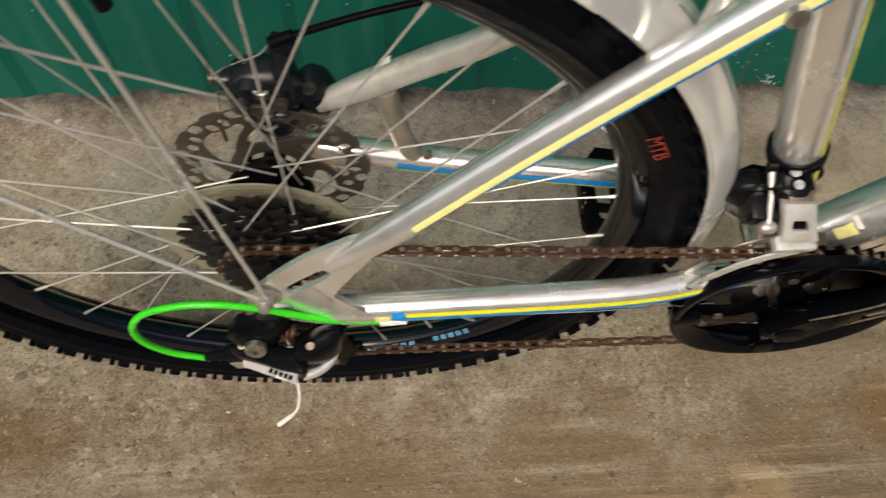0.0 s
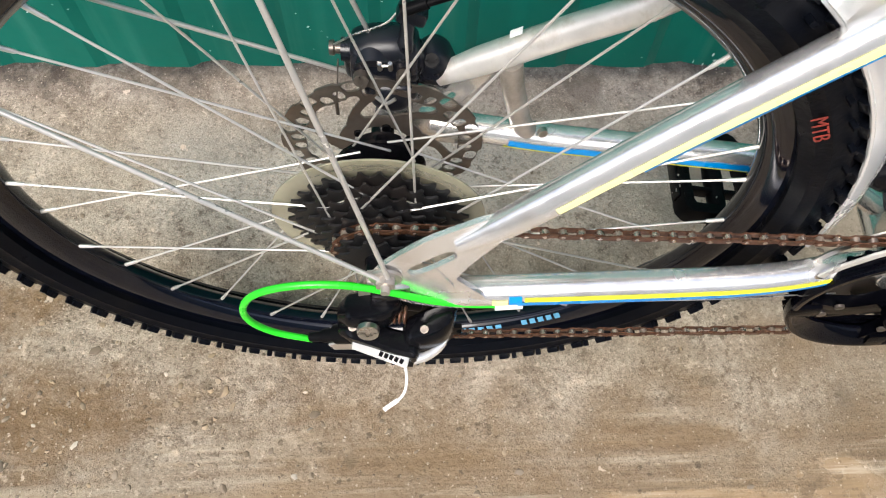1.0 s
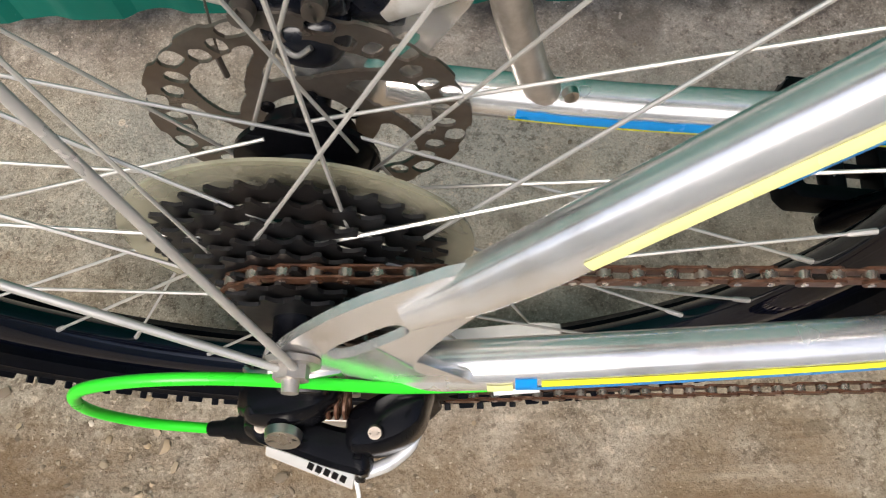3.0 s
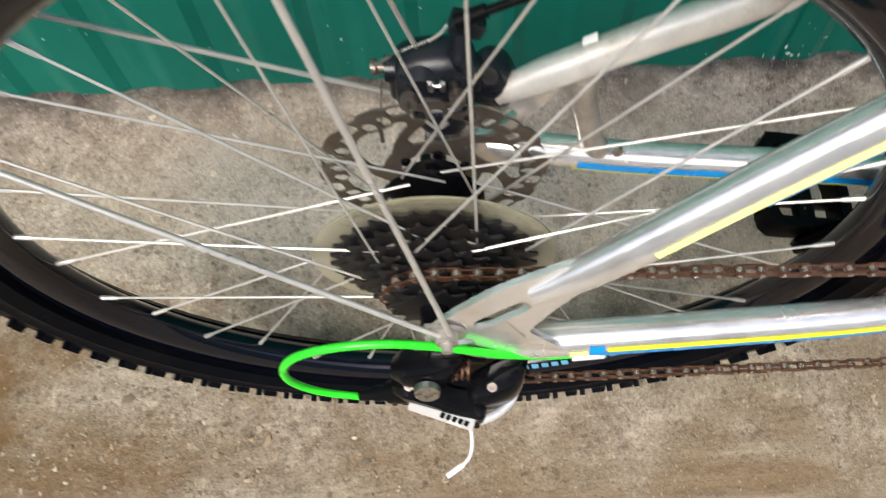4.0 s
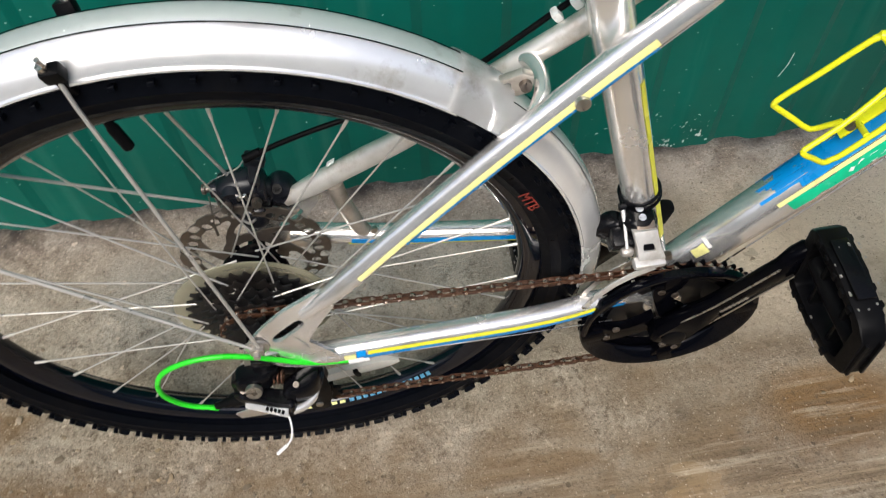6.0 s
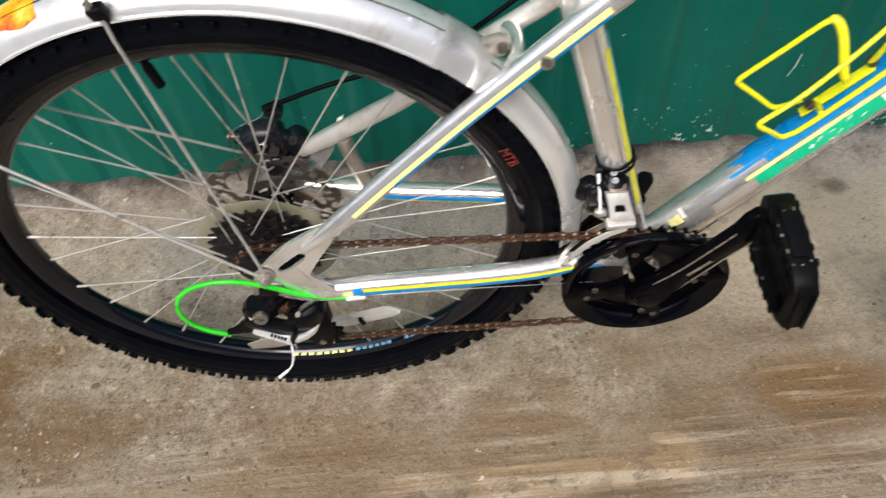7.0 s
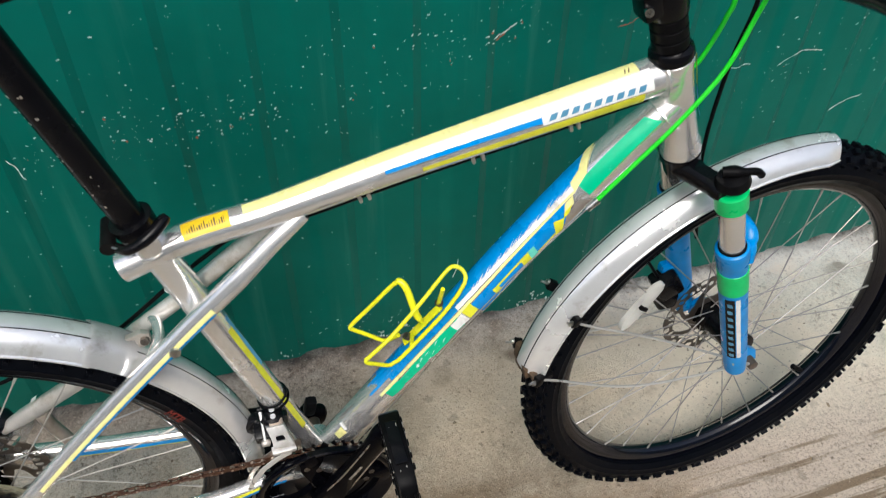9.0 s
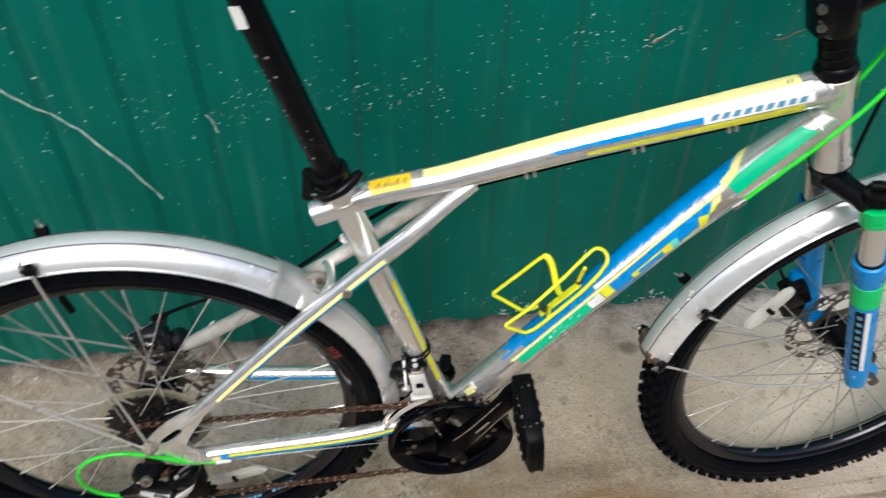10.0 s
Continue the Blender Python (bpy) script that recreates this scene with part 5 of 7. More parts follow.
def rotor(c, y, turn, parent):
    """A pierced brake disc with a wavy edge and curved arms, cut from one plate."""
    bm = bmesh.new()
    n = 360
    radii = [0.019 + 0.060 * k / 26 for k in range(27)]
    V = {}

    def solid(r, a):
        wave = 0.0014 * math.cos(12 * a)
        if r > 0.0776 + wave or r < 0.020:
            return False
        if r < 0.036:
            return True
        if r > 0.0570 - wave * 1.4:
            s = (a * 12 / (2 * math.pi)) % 1.0
            for ps, pr, rs_, rr in ((0.20, 0.0630, 0.15, 0.0034), (0.52, 0.0705, 0.17, 0.0036), (0.84, 0.0640, 0.12, 0.0030)):
                if ((s - ps) / rs_) ** 2 + ((r - pr) / rr) ** 2 < 1:
                    return False
            return True
        f = (0.062 - r) / 0.034
        s = ((a - 0.85 * f ** 1.2) * 6 / (2 * math.pi)) % 1.0
        return abs(s - 0.5) < (0.150 + 0.08 * abs(2 * f - 1) ** 2) * 0.045 / r

    def vert(i, k):
        key = (i % n, k)
        if key not in V:
            a = 2 * math.pi * i / n
            V[key] = bm.verts.new(c + Vector((radii[k] * math.cos(a), y, radii[k] * math.sin(a))))
        return V[key]

    for i in range(n):
        for k in range(26):
            if solid((radii[k] + radii[k + 1]) / 2, 2 * math.pi * (i + 0.5) / n):
                bm.faces.new((vert(i, k), vert(i + 1, k), vert(i + 1, k + 1), vert(i, k + 1)))
    rim_ = [v for v in bm.verts if v.is_boundary]
    for _ in range(12):
        bmesh.ops.smooth_vert(bm, verts=rim_, factor=0.5, use_axis_x=True, use_axis_y=True, use_axis_z=True)
    ext = bmesh.ops.extrude_face_region(bm, geom=bm.faces[:])
    bmesh.ops.translate(bm, vec=(0, 0.0018, 0), verts=[v for v in ext["geom"] if isinstance(v, bmesh.types.BMVert)])
    d = part("brake_disc", bm, MAT["dark_steel"], parent, "dark pierced steel brake disc", turn, 30)
    for s in range(6):
        part("disc_bolt", bolt(bmesh.new(), polar(c, 0.0225, 60 * s + 20, y - 0.001), (0, -1, 0), 0.0035, 0.002), MAT["black"], parent, "", turn)


rotor(REAR, 0.050, REAR_TURN, rear_wheel)
rotor(FRONT, 0.046, FRONT_TURN, front_wheel)


def rear_caliper():
    cal = part("brake_caliper", link_shape(bmesh.new(), [(-0.0265, 0.057, 0.408), (-0.024, 0.057, 0.409), (-0.012, 0.057, 0.412), (0.006, 0.057, 0.413), (0.018, 0.058, 0.411), (0.021, 0.058, 0.410)], [0.010, 0.0145, 0.0155, 0.0155, 0.0135, 0.009], [0.014, 0.020, 0.0225, 0.0225, 0.020, 0.013]), MAT["cast_black"], bike, "black mechanical disc brake caliper")
    cal.location = (0.008, 0.010, 0.003)
    bm = link_shape(bmesh.new(), [(-0.016, 0.050, 0.386), (-0.010, 0.049, 0.383), (0.000, 0.049, 0.381), (0.010, 0.049, 0.382), (0.017, 0.050, 0.385)], [0.006, 0.009, 0.010, 0.009, 0.006], [0.008, 0.013, 0.015, 0.014, 0.009])
    part("pad_housing", bm, MAT["cast_black"], cal)
    bm = link_shape(bmesh.new(), [(0.014, 0.062, 0.393), (0.021, 0.064, 0.396), (0.030, 0.065, 0.397), (0.040, 0.066, 0.392), (0.046, 0.067, 0.387)], [0.008, 0.012, 0.015, 0.014, 0.008], [0.010, 0.016, 0.0185, 0.017, 0.009])
    part("caliper_mount", bm, MAT["cast_black"], cal)
    part("mount_bolt", bolt(bmesh.new(), (0.029, 0.055, 0.4095), (0, -0.8, 1), 0.0055, 0.004), MAT["plastic"], cal)
    bm = sweep(bmesh.new(), [(-0.010, 0.055, 0.421), (-0.010, 0.042, 0.417)], [0.0135, 0.0125], 24)
    part("adjuster_drum", bm, MAT["cast_black"], cal)
    bm = sweep(bmesh.new(), spline([(0.011, 0.050, 0.408), (0.0115, 0.050, 0.430), (0.0125, 0.053, 0.440), (0.0135, 0.058, 0.452)], 5), [0.0058] * 8 + [0.0048] * 8, 14)
    part("brake_arm", bm, MAT["cast_black"], cal)
    part("cable_anchor", block(bmesh.new(), (0.020, 0.012, 0.012), pose(0.016, 0.058, 0.452, 0, 18, 0), 0.003), MAT["cast_black"], cal)
    for x, y, z, r in ((-0.0185, 0.0405, 0.410, 0.0056), (0.010, 0.0405, 0.412, 0.0052)):
        part("caliper_bolt", bolt(bmesh.new(), (x, y, z), (0, -1, 0.25), r, 0.006), MAT["dark_steel"], cal)
    for x in (-0.0055, 0.0015):
        part("pad_screw", sweep(bmesh.new(), [(x, 0.041, 0.417), (x, 0.0385, 0.426)], [0.0019, 0.0016], 8), MAT["steel"], cal)
    part("pad_clip", sweep(bmesh.new(), [(-0.0055, 0.0392, 0.4225), (0.0015, 0.0392, 0.4225)], 0.0010, 6), MAT["steel"], cal)
    part("spring_clip", sweep(bmesh.new(), spline([(-0.010, 0.040, 0.388), (-0.003, 0.037, 0.384), (0.004, 0.038, 0.388)], 5), 0.0014, 8), MAT["steel"], cal)
    bm = sweep(bmesh.new(), [(-0.040, 0.056, 0.420), (-0.037, 0.056, 0.420), (-0.036, 0.056, 0.420), (-0.026, 0.056, 0.420)], [0.0050, 0.0054, 0.0040, 0.0042], 16)
    part("barrel", bm, MAT["dark_steel"], cal)
    bm = sweep(bmesh.new(), [(-0.032, 0.056, 0.4185), (-0.024, 0.056, 0.4185)], [0.0080, 0.0085], 16)
    part("barrel_nut", bm, MAT["cast_black"], cal)
    bm = sweep(bmesh.new(), spline([(-0.036, 0.052, 0.428), (-0.022, 0.050, 0.440), (-0.002, 0.054, 0.446), (0.006, 0.058, 0.452)], 6), 0.0008, 6)
    part("cable_wire", bm, MAT["steel"], cal)
    bm = sweep(bmesh.new(), [(-0.034, 0.048, 0.418), (-0.039, 0.042, 0.372)], 0.0006, 6)
    sweep(bm, [(-0.0385, 0.042, 0.384), (-0.0388, 0.042, 0.364)], 0.0015, 8)
    part("cable_end", bm, MAT["dark_steel"], cal)


rear_caliper()
bm = sweep(bmesh.new(), spline([(0.020, 0.058, 0.4685), (0.050, 0.060, 0.480), (0.090, 0.062, 0.493), (0.150, 0.066, 0.507), (0.190, 0.062, 0.523), (0.2294, 0.056, 0.5535), (0.2931, 0.046, 0.6140), (0.335, 0.038, 0.652), (0.372, 0.026, 0.684), (0.42, 0.0, 0.703)], 8), 0.0026, 10)
part("brake_cable", bm, MAT["plastic"], bike, "black brake cable housing")
bm = sweep(bmesh.new(), [(0.018, 0.058, 0.468), (0.034, 0.059, 0.4745)], [0.0045, 0.0040], 12)
part("cable_ferrule", bm, MAT["plastic"], bike)
bm = bmesh.new()
block(bm, (0.0075, 0.011, 0.010), pose(0.2865, 0.045, 0.6060, 0, -40, 0), 0.003)
block(bm, (0.0085, 0.011, 0.010), pose(0.3000, 0.043, 0.6185, 0, -40, 0), 0.003)
part("cable_guide", bm, MAT["white"], bike, "white cable guide")
bm = block(bmesh.new(), (0.014, 0.008, 0.010), pose(0.150, 0.062, 0.503, 0, -43, 0), 0.003)
part("cable_guide", bm, MAT["white"], bike, "white cable guide")

# -- chain --
def chain_path():
    """Centre line of the chain: top run, over the sprocket, cage and bottom run."""
    yc, yr = -0.0485, -0.046
    pts = []
    rs_, rb = 0.0310, 0.0862
    for a in range(80, -81, -8):
        pts.append(polar(BB, rb, a, yr))
    for a in range(-84, -101, -8):
        pts.append(polar(BB, rb, a, yr))
    low = Vector((0.041, -0.053, 0.202))
    for k in range(1, 16):
        pts.append(pts[22].lerp(low + Vector((0.004, 0, -0.016)), k / 16))
    for a in range(-70, -250, -20):
        pts.append(low + Vector((0.017 * math.cos(radians(a)), 0, 0.017 * math.sin(radians(a)))))
    up = Vector((0.016, -0.045, 0.268))
    for a in range(-60, 60, 20):
        pts.append(up + Vector((0.017 * math.cos(radians(a)), 0, 0.017 * math.sin(radians(a)))))
    for a in range(250, 84, -8):
        pts.append(polar(REAR, rs_, a, yc + 0.008))
    last = pts[-1]
    first = pts[0]
    for k in range(1, 20):
        pts.append(last.lerp(first, k / 20))
    return pts


def resample(pts, step):
    P = [Vector(p) for p in pts] + [Vector(pts[0])]
    out, carry = [P[0]], 0.0
    for a, b in zip(P, P[1:]):
        d = (b - a).length
        while carry + d >= step:
            t = (step - carry) / d
            a = a.lerp(b, t)
            out.append(a.copy())
            d = (b - a).length
            carry = 0.0
        carry += d
    return out


links, rollers = bmesh.new(), bmesh.new()
C_ = resample(chain_path(), 0.0127)
for i, (a, b) in enumerate(zip(C_, C_[1:])):
    d = b - a
    mid = (a + b) / 2
    ang_ = math.atan2(d.z, d.x)
    wide = 0.0028 if i % 2 else 0.0018
    for s in (-1, 1):
        o = []
        for k in range(12):
            t = 2 * math.pi * k / 12
            px = 0.0064 * (1 if math.cos(t) > 0 else -1) * (0.72 + 0.28 * abs(math.cos(t))) + 0.0036 * math.cos(t)
            pz = 0.0036 * math.sin(t) * (1.0 if abs(math.cos(t)) > 0.3 else 0.72)
            o.append((px, pz))
        pl = plate(bmesh.new(), o, wide * s - 0.0005, wide * s + 0.0005)
        join(links, pl, Matrix.Translation(mid) @ Matrix.Rotation(-ang_, 4, "Y"))
    sweep(rollers, [a + Vector((0, -0.0018, 0)), a + Vector((0, 0.0018, 0))], 0.0033, 10)
    sweep(rollers, [a + Vector((0, -0.0037, 0)), a + Vector((0, 0.0037, 0))], 0.0016, 8)
chain = part("chain", links, MAT["rust"], bike, "rusty brown bicycle chain")
chain["kind"] = "stuff"
part("chain_roller", rollers, MAT["roller"], chain, "worn pale chain rollers")["kind"] = "stuff"

# -- rear derailleur --
bm = link_shape(bmesh.new(), [(-0.030, -0.088, 0.296), (-0.024, -0.088, 0.298), (-0.010, -0.088, 0.302), (0.004, -0.086, 0.306), (0.010, -0.085, 0.306)], [0.008, 0.012, 0.013, 0.012, 0.008], [0.010, 0.014, 0.015, 0.014, 0.011], 5.0)
der = part("rear_derailleur", bm, MAT["black"], bike, "black rear derailleur with a pale plate")
der.location = (0.004, 0.009, 0.006)
bm = plate(bmesh.new(), [(-0.009, 0.350), (0.012, 0.350), (0.014, 0.330), (0.008, 0.306), (-0.010, 0.300), (-0.018, 0.310), (-0.016, 0.330)], -0.0815, -0.0765, bevel=0.001)
part("hanger", bm, MAT["dirty_silver"], der)
bm = sweep(bmesh.new(), [(-0.019, -0.083, 0.338), (-0.016, -0.086, 0.341), (0.008, -0.087, 0.343), (0.018, -0.084, 0.339), (0.019, -0.083, 0.322)], [0.0022] * 5, 8)
part("hanger_clip", bm, MAT["steel"], der, "bright bent metal clip")
bm = block(bmesh.new(), (0.020, 0.016, 0.030), pose(0.002, -0.084, 0.325, 6, 4, 0), 0.004)
part("pivot_housing", bm, MAT["black"], der)
bm = bolt(bmesh.new(), (-0.010, -0.1035, 0.306), (0, -1, 0.35), 0.0085, 0.004)
part("pivot_bolt", bm, MAT["steel"], der)
bm = link_shape(bmesh.new(), [(-0.031, -0.094, 0.283), (-0.024, -0.096, 0.286), (-0.010, -0.101, 0.286), (0.008, -0.107, 0.285), (0.022, -0.110, 0.284)], [0.008, 0.010, 0.0095, 0.0095, 0.010], [0.008, 0.0095, 0.0095, 0.009, 0.009], 6.0)
part("outer_link", bm, MAT["black"], der)
bm = link_shape(bmesh.new(), [(0.020, -0.100, 0.288), (0.030, -0.098, 0.289), (0.043, -0.092, 0.289), (0.050, -0.086, 0.289), (0.053, -0.080, 0.288)], [0.011, 0.013, 0.014, 0.012, 0.008], [0.012, 0.015, 0.016, 0.014, 0.009], 4.5)
part("front_knuckle", bm, MAT["black"], der)
bm = link_shape(bmesh.new(), [(-0.016, -0.078, 0.290), (0.004, -0.076, 0.294), (0.026, -0.078, 0.296)], [0.006, 0.006, 0.006], [0.010, 0.009, 0.010])
part("inner_link", bm, MAT["plastic"], der)
for k in range(6):
    x = -0.002 + 0.0036 * k
    ring = [(x + 0.0006 * math.cos(2 * math.pi * j / 12), -0.090 + 0.0060 * math.cos(2 * math.pi * j / 12), 0.300 + 0.0060 * math.sin(2 * math.pi * j / 12)) for j in range(12)]
    part("spring_coil", sweep(bmesh.new(), ring, 0.0011, 6, closed=True), MAT["rust"], der)
LAB = Matrix.Translation((-0.002, -0.1140, 0.2850)) @ pose(0, 0, 0, -34, 0, -20)
bm = block(bmesh.new(), (0.044, 0.0022, 0.0105), LAB, 0.0009)
plate_ = part("name_plate", bm, MAT["fender"], der, "pale silver name plate")
for k in range(5):
    part("letter_bar", block(bmesh.new(), (0.0028, 0.0006, 0.0044), LAB @ Matrix.Translation((0.001 + 0.0040 * k, -0.0014, 0.0004)) @ pose(0, 0, 0, 0, 12, 0)), MAT["black"], plate_)
bm = block(bmesh.new(), (0.0050, 0.016, 0.022), pose(0.0205, -0.110, 0.281, -24, 0, -4), 0.0016)
part("link_band", bm, MAT["black"], der)
bm = link_shape(bmesh.new(), [(0.0235, -0.1165, 0.2775), (0.034, -0.1125, 0.2765), (0.044, -0.1045, 0.2770), (0.048, -0.099, 0.2790)], [0.0035, 0.0035, 0.0035, 0.002], [0.0048, 0.0050, 0.0046, 0.002])
part("link_end", bm, MAT["fender"], der)
for x, y, z in ((0.030, -0.103, 0.306), (-0.022, -0.099, 0.298)):
    part("link_pin", bolt(bmesh.new(), (x, y, z), (0, -0.5, 1), 0.0032, 0.0025), MAT["dark_steel"], der)
bm = plate(bmesh.new(), [(-0.002, 0.286), (0.020, 0.290), (0.042, 0.284), (0.052, 0.262), (0.054, 0.215), (0.046, 0.182), (0.030, 0.178), (0.024, 0.196), (0.022, 0.236), (0.006, 0.254)], -0.076, -0.073,
           bevel=0.0008)
part("outer_cage", bm, MAT["plastic"], der)
bm = plate(bmesh.new(), [(0.000, 0.280), (0.020, 0.284), (0.040, 0.276), (0.048, 0.250), (0.050, 0.212), (0.042, 0.184), (0.030, 0.182), (0.024, 0.200), (0.020, 0.236), (0.006, 0.252)], -0.050, -0.048)
part("inner_cage", bm, MAT["dark_steel"], der)
for p in ((0.012, -0.062, 0.262), (0.037, -0.063, 0.196)):
    bm = gear(bmesh.new(), Vector(p), 11, p[1] - 0.002, 0.004, 0.004)
    part("jockey_wheel", bm, MAT["plastic"], der)
    bm = bolt(bmesh.new(), (p[0], -0.0765, p[2]), (0, -1, 0), 0.0042, 0.002)
    part("jockey_bolt", bm, MAT["steel"], der)
bm = plate(bmesh.new(), [(-0.050, 0.212), (-0.020, 0.226), (0.010, 0.222), (0.012, 0.210), (-0.014, 0.202), (-0.046, 0.200)], -0.084, -0.082, bevel=0.0006)
part("cage_tab", bm, MAT["dirty_silver"], der, "bare metal tab under the derailleur")
bm = sweep(bmesh.new(), [(-0.024, -0.097, 0.282), (-0.036, -0.096, 0.274), (-0.037, -0.096, 0.273), (-0.046, -0.095, 0.267), (-0.047, -0.095, 0.2665), (-0.057, -0.0945, 0.262)], [0.009, 0.0078, 0.0055, 0.0055, 0.0042, 0.0038], 14)
part("cable_barrel", bm, MAT["plastic"], der)
bm = sweep(bmesh.new(), spline([(0.014, -0.108, 0.276), (0.016, -0.118, 0.266), (0.017, -0.127, 0.258), (0.015, -0.135, 0.252), (0.009, -0.141, 0.248)], 6), 0.0011, 8)
sweep(bm, [(0.0105, -0.1395, 0.249), (0.000, -0.146, 0.245)], 0.0019, 8)
part("loose_cable_end", bm, MAT["white"], der, "frayed pale cable end")
# green shift housing looping to the derailleur
loop = spline([(0.089, -0.0735, 0.3090), (0.066, -0.075, 0.313), (0.040, -0.078, 0.326), (0.008, -0.081, 0.350), (-0.022, -0.083, 0.365), (-0.053, -0.084, 0.365), (-0.080, -0.084, 0.350), (-0.0935, -0.084, 0.325), (-0.0935, -0.084, 0.298), (-0.079, -0.084, 0.274), (-0.053, -0.084, 0.259)], 8)
part("shift_housing", sweep(bmesh.new(), loop, 0.00265, 12), MAT["lime"], bike, "bright green shift cable housing")
bm = sweep(bmesh.new(), [(0.085, -0.0740, 0.3090), (0.105, -0.0725, 0.3095)], [0.0040, 0.0042], 14)
part("housing_ferrule", bm, MAT["white"], bike, "pale cable ferrule")
bm = sweep(bmesh.new(), [(0.103, -0.0725, 0.3095), (0.25, -0.064, 0.300), (0.36, -0.046, 0.272)], 0.0006, 6)
part("shift_wire", bm, MAT["steel"], bike)

# -- crankset --
crank = part("crankset", gear(bmesh.new(), BB, 44, -0.0450, 0.0032, 0.0620), MAT["navy"], bike, "black crankset with a round chain guard")
part("middle_chainring", gear(bmesh.new(), BB, 34, -0.0390, 0.0028, 0.0400), MAT["cog"], crank)
part("inner_chainring", gear(bmesh.new(), BB, 24, -0.0310, 0.0028, 0.0185), MAT["cog"], crank)
prof = [(-0.0465, 0.0735), (-0.0478, 0.0725), (-0.0496, 0.0728), (-0.0548, 0.0768), (-0.0588, 0.0858), (-0.0602, 0.0880), (-0.0600, 0.0912), (-0.0584, 0.0928), (-0.0550, 0.0932), (-0.0505, 0.0924), (-0.0478, 0.0880), (-0.0462, 0.0790)]
part("chain_guard", lathe(bmesh.new(), prof, BB, 120, closed=True), MAT["gloss_navy"], crank, "glossy blue-black plastic chain guard")
CR = math.degrees(math.atan2(0.156, 0.077))
for k in range(4):
    a = CR + 38 + 90 * k
    u, v = polar(Vector((0, 0, 0)), 1, a), polar(Vector((0, 0, 0)), 1, a + 90)
    # a curved arm that narrows and then widens to its foot on the rings
    lo_, hi_ = [], []
    for f in [i_ / 10 for i_ in range(11)]:
        r_ = 0.015 + 0.063 * f
        bend = 0.010 * math.sin(math.pi * f) - 0.004
        w_ = 0.0135 - 0.0065 * math.sin(math.pi * min(1.0, f * 1.15)) + 0.002 * f
        lo_.append(BB + u * r_ + v * (bend - w_))
        hi_.append(BB + u * r_ + v * (bend + w_))
    o = [(p.x, p.z) for p in lo_ + hi_[::-1]]
    arm_ = part("spider_arm", plate(bmesh.new(), o, -0.0575, -0.0470, bevel=0.0016), MAT["navy"], crank)
    M_ = Matrix.Translation(BB + u * 0.0800 + v * -0.004 + Vector((0, -0.0550, 0))) @ Matrix.Rotation(-radians(a), 4, "Y")
    part("guard_tab", block(bmesh.new(), (0.024, 0.0105, 0.0165), M_, 0.0018), MAT["navy"], crank)
    for r_, off in ((0.0655, 0.007), (0.0545, -0.006)):
        part("chainring_bolt", bolt(bmesh.new(), BB + u * r_ + v * off + Vector((0, -0.0565, 0)), (0, -1, 0), 0.0040, 0.0022), MAT["dark_steel"], crank)
    # small ramp pins on the back of the rings
    for t_ in (22, 44, 66):
        part("ring_pin", bolt(bmesh.new(), polar(BB, 0.0845, a + t_, -0.0452), (0, -1, 0), 0.0022, 0.0016, False), MAT["dirty_silver"], crank)


def crank_arm(a, s):
    u = polar(Vector((0, 0, 0)), 1, a)
    v = polar(Vector((0, 0, 0)), 1, a + 90)
    bm = bmesh.new()
    rows_ = []
    for f, w, t in ((-0.020, 0.012, 0.012), (-0.014, 0.0185, 0.020), (0.0, 0.022, 0.022), (0.018, 0.0195, 0.019), (0.06, 0.0155, 0.0145), (0.12, 0.0140, 0.013), (0.155, 0.0145, 0.013), (0.172, 0.0155, 0.014), (0.184, 0.012, 0.013), (0.188, 0.007, 0.009)):
        y = -(0.066 + 0.022 * max(0.0, min(1.0, f / 0.15))) if s < 0 else 0.066 + 0.022 * max(0.0, min(1.0, f / 0.15))
        c = BB + u * f + Vector((0, y, 0))
        rows_.append([bm.verts.new(c + v * w * cv + Vector((0, t * cy, 0))) for cv, cy in ((-1, -0.25), (-0.8, -0.5), (0.8, -0.5), (1, -0.25), (1, 0.25), (0.8, 0.5), (-0.8, 0.5), (-1, 0.25))])
    for i in range(len(rows_) - 1):
        for j in range(8):
            bm.faces.new((rows_[i][j], rows_[i][(j + 1) % 8], rows_[i + 1][(j + 1) % 8], rows_[i + 1][j]))
    bm.faces.new(rows_[0])
    bm.faces.new(rows_[-1][::-1])
    arm = part("crank_arm", bm, MAT["navy"], crank, "scuffed black crank arm", None, 50)
    return u


u_r = crank_arm(CR, -1)
u_l = crank_arm(CR + 180, 1)
vv = polar(Vector((0, 0, 0)), 1, CR + 90)
for side in (-1, 1):
    pts = [BB + u_r * f + vv * side * w + Vector((0, y, 0)) for f, w, y in ((0.03, 0.0150, -0.0775), (0.07, 0.0124, -0.0840), (0.115, 0.0114, -0.0892), (0.155, 0.0118, -0.0942))]
    part("worn_edge", sweep(bmesh.new(), spline(pts, 6), 0.0010, 6), MAT["steel"], crank, "bare worn edge of the crank arm")
for k in range(7):
    p = BB + u_r * (0.070 + 0.0052 * k) + Vector((0, -0.0855 - 0.00075 * k, 0))
    part("letter_bar", block(bmesh.new(), (0.0034, 0.0008, 0.0036), Matrix.Translation(p) @ Matrix.Rotation(radians(-CR), 4, "Y")), MAT["dirty_silver"], crank)
bm = sweep(bmesh.new(), [BB + Vector((0, -0.060, 0)), BB + Vector((0, -0.078, 0)), BB + Vector((0, -0.0795, 0))], [0.013, 0.0125, 0.010], 24)
part("crank_cap", bm, MAT["plastic"], crank)
bm = sweep(bmesh.new(), [BB + Vector((0, -0.05, 0)), BB + Vector((0, 0.07, 0))], 0.010, 16)
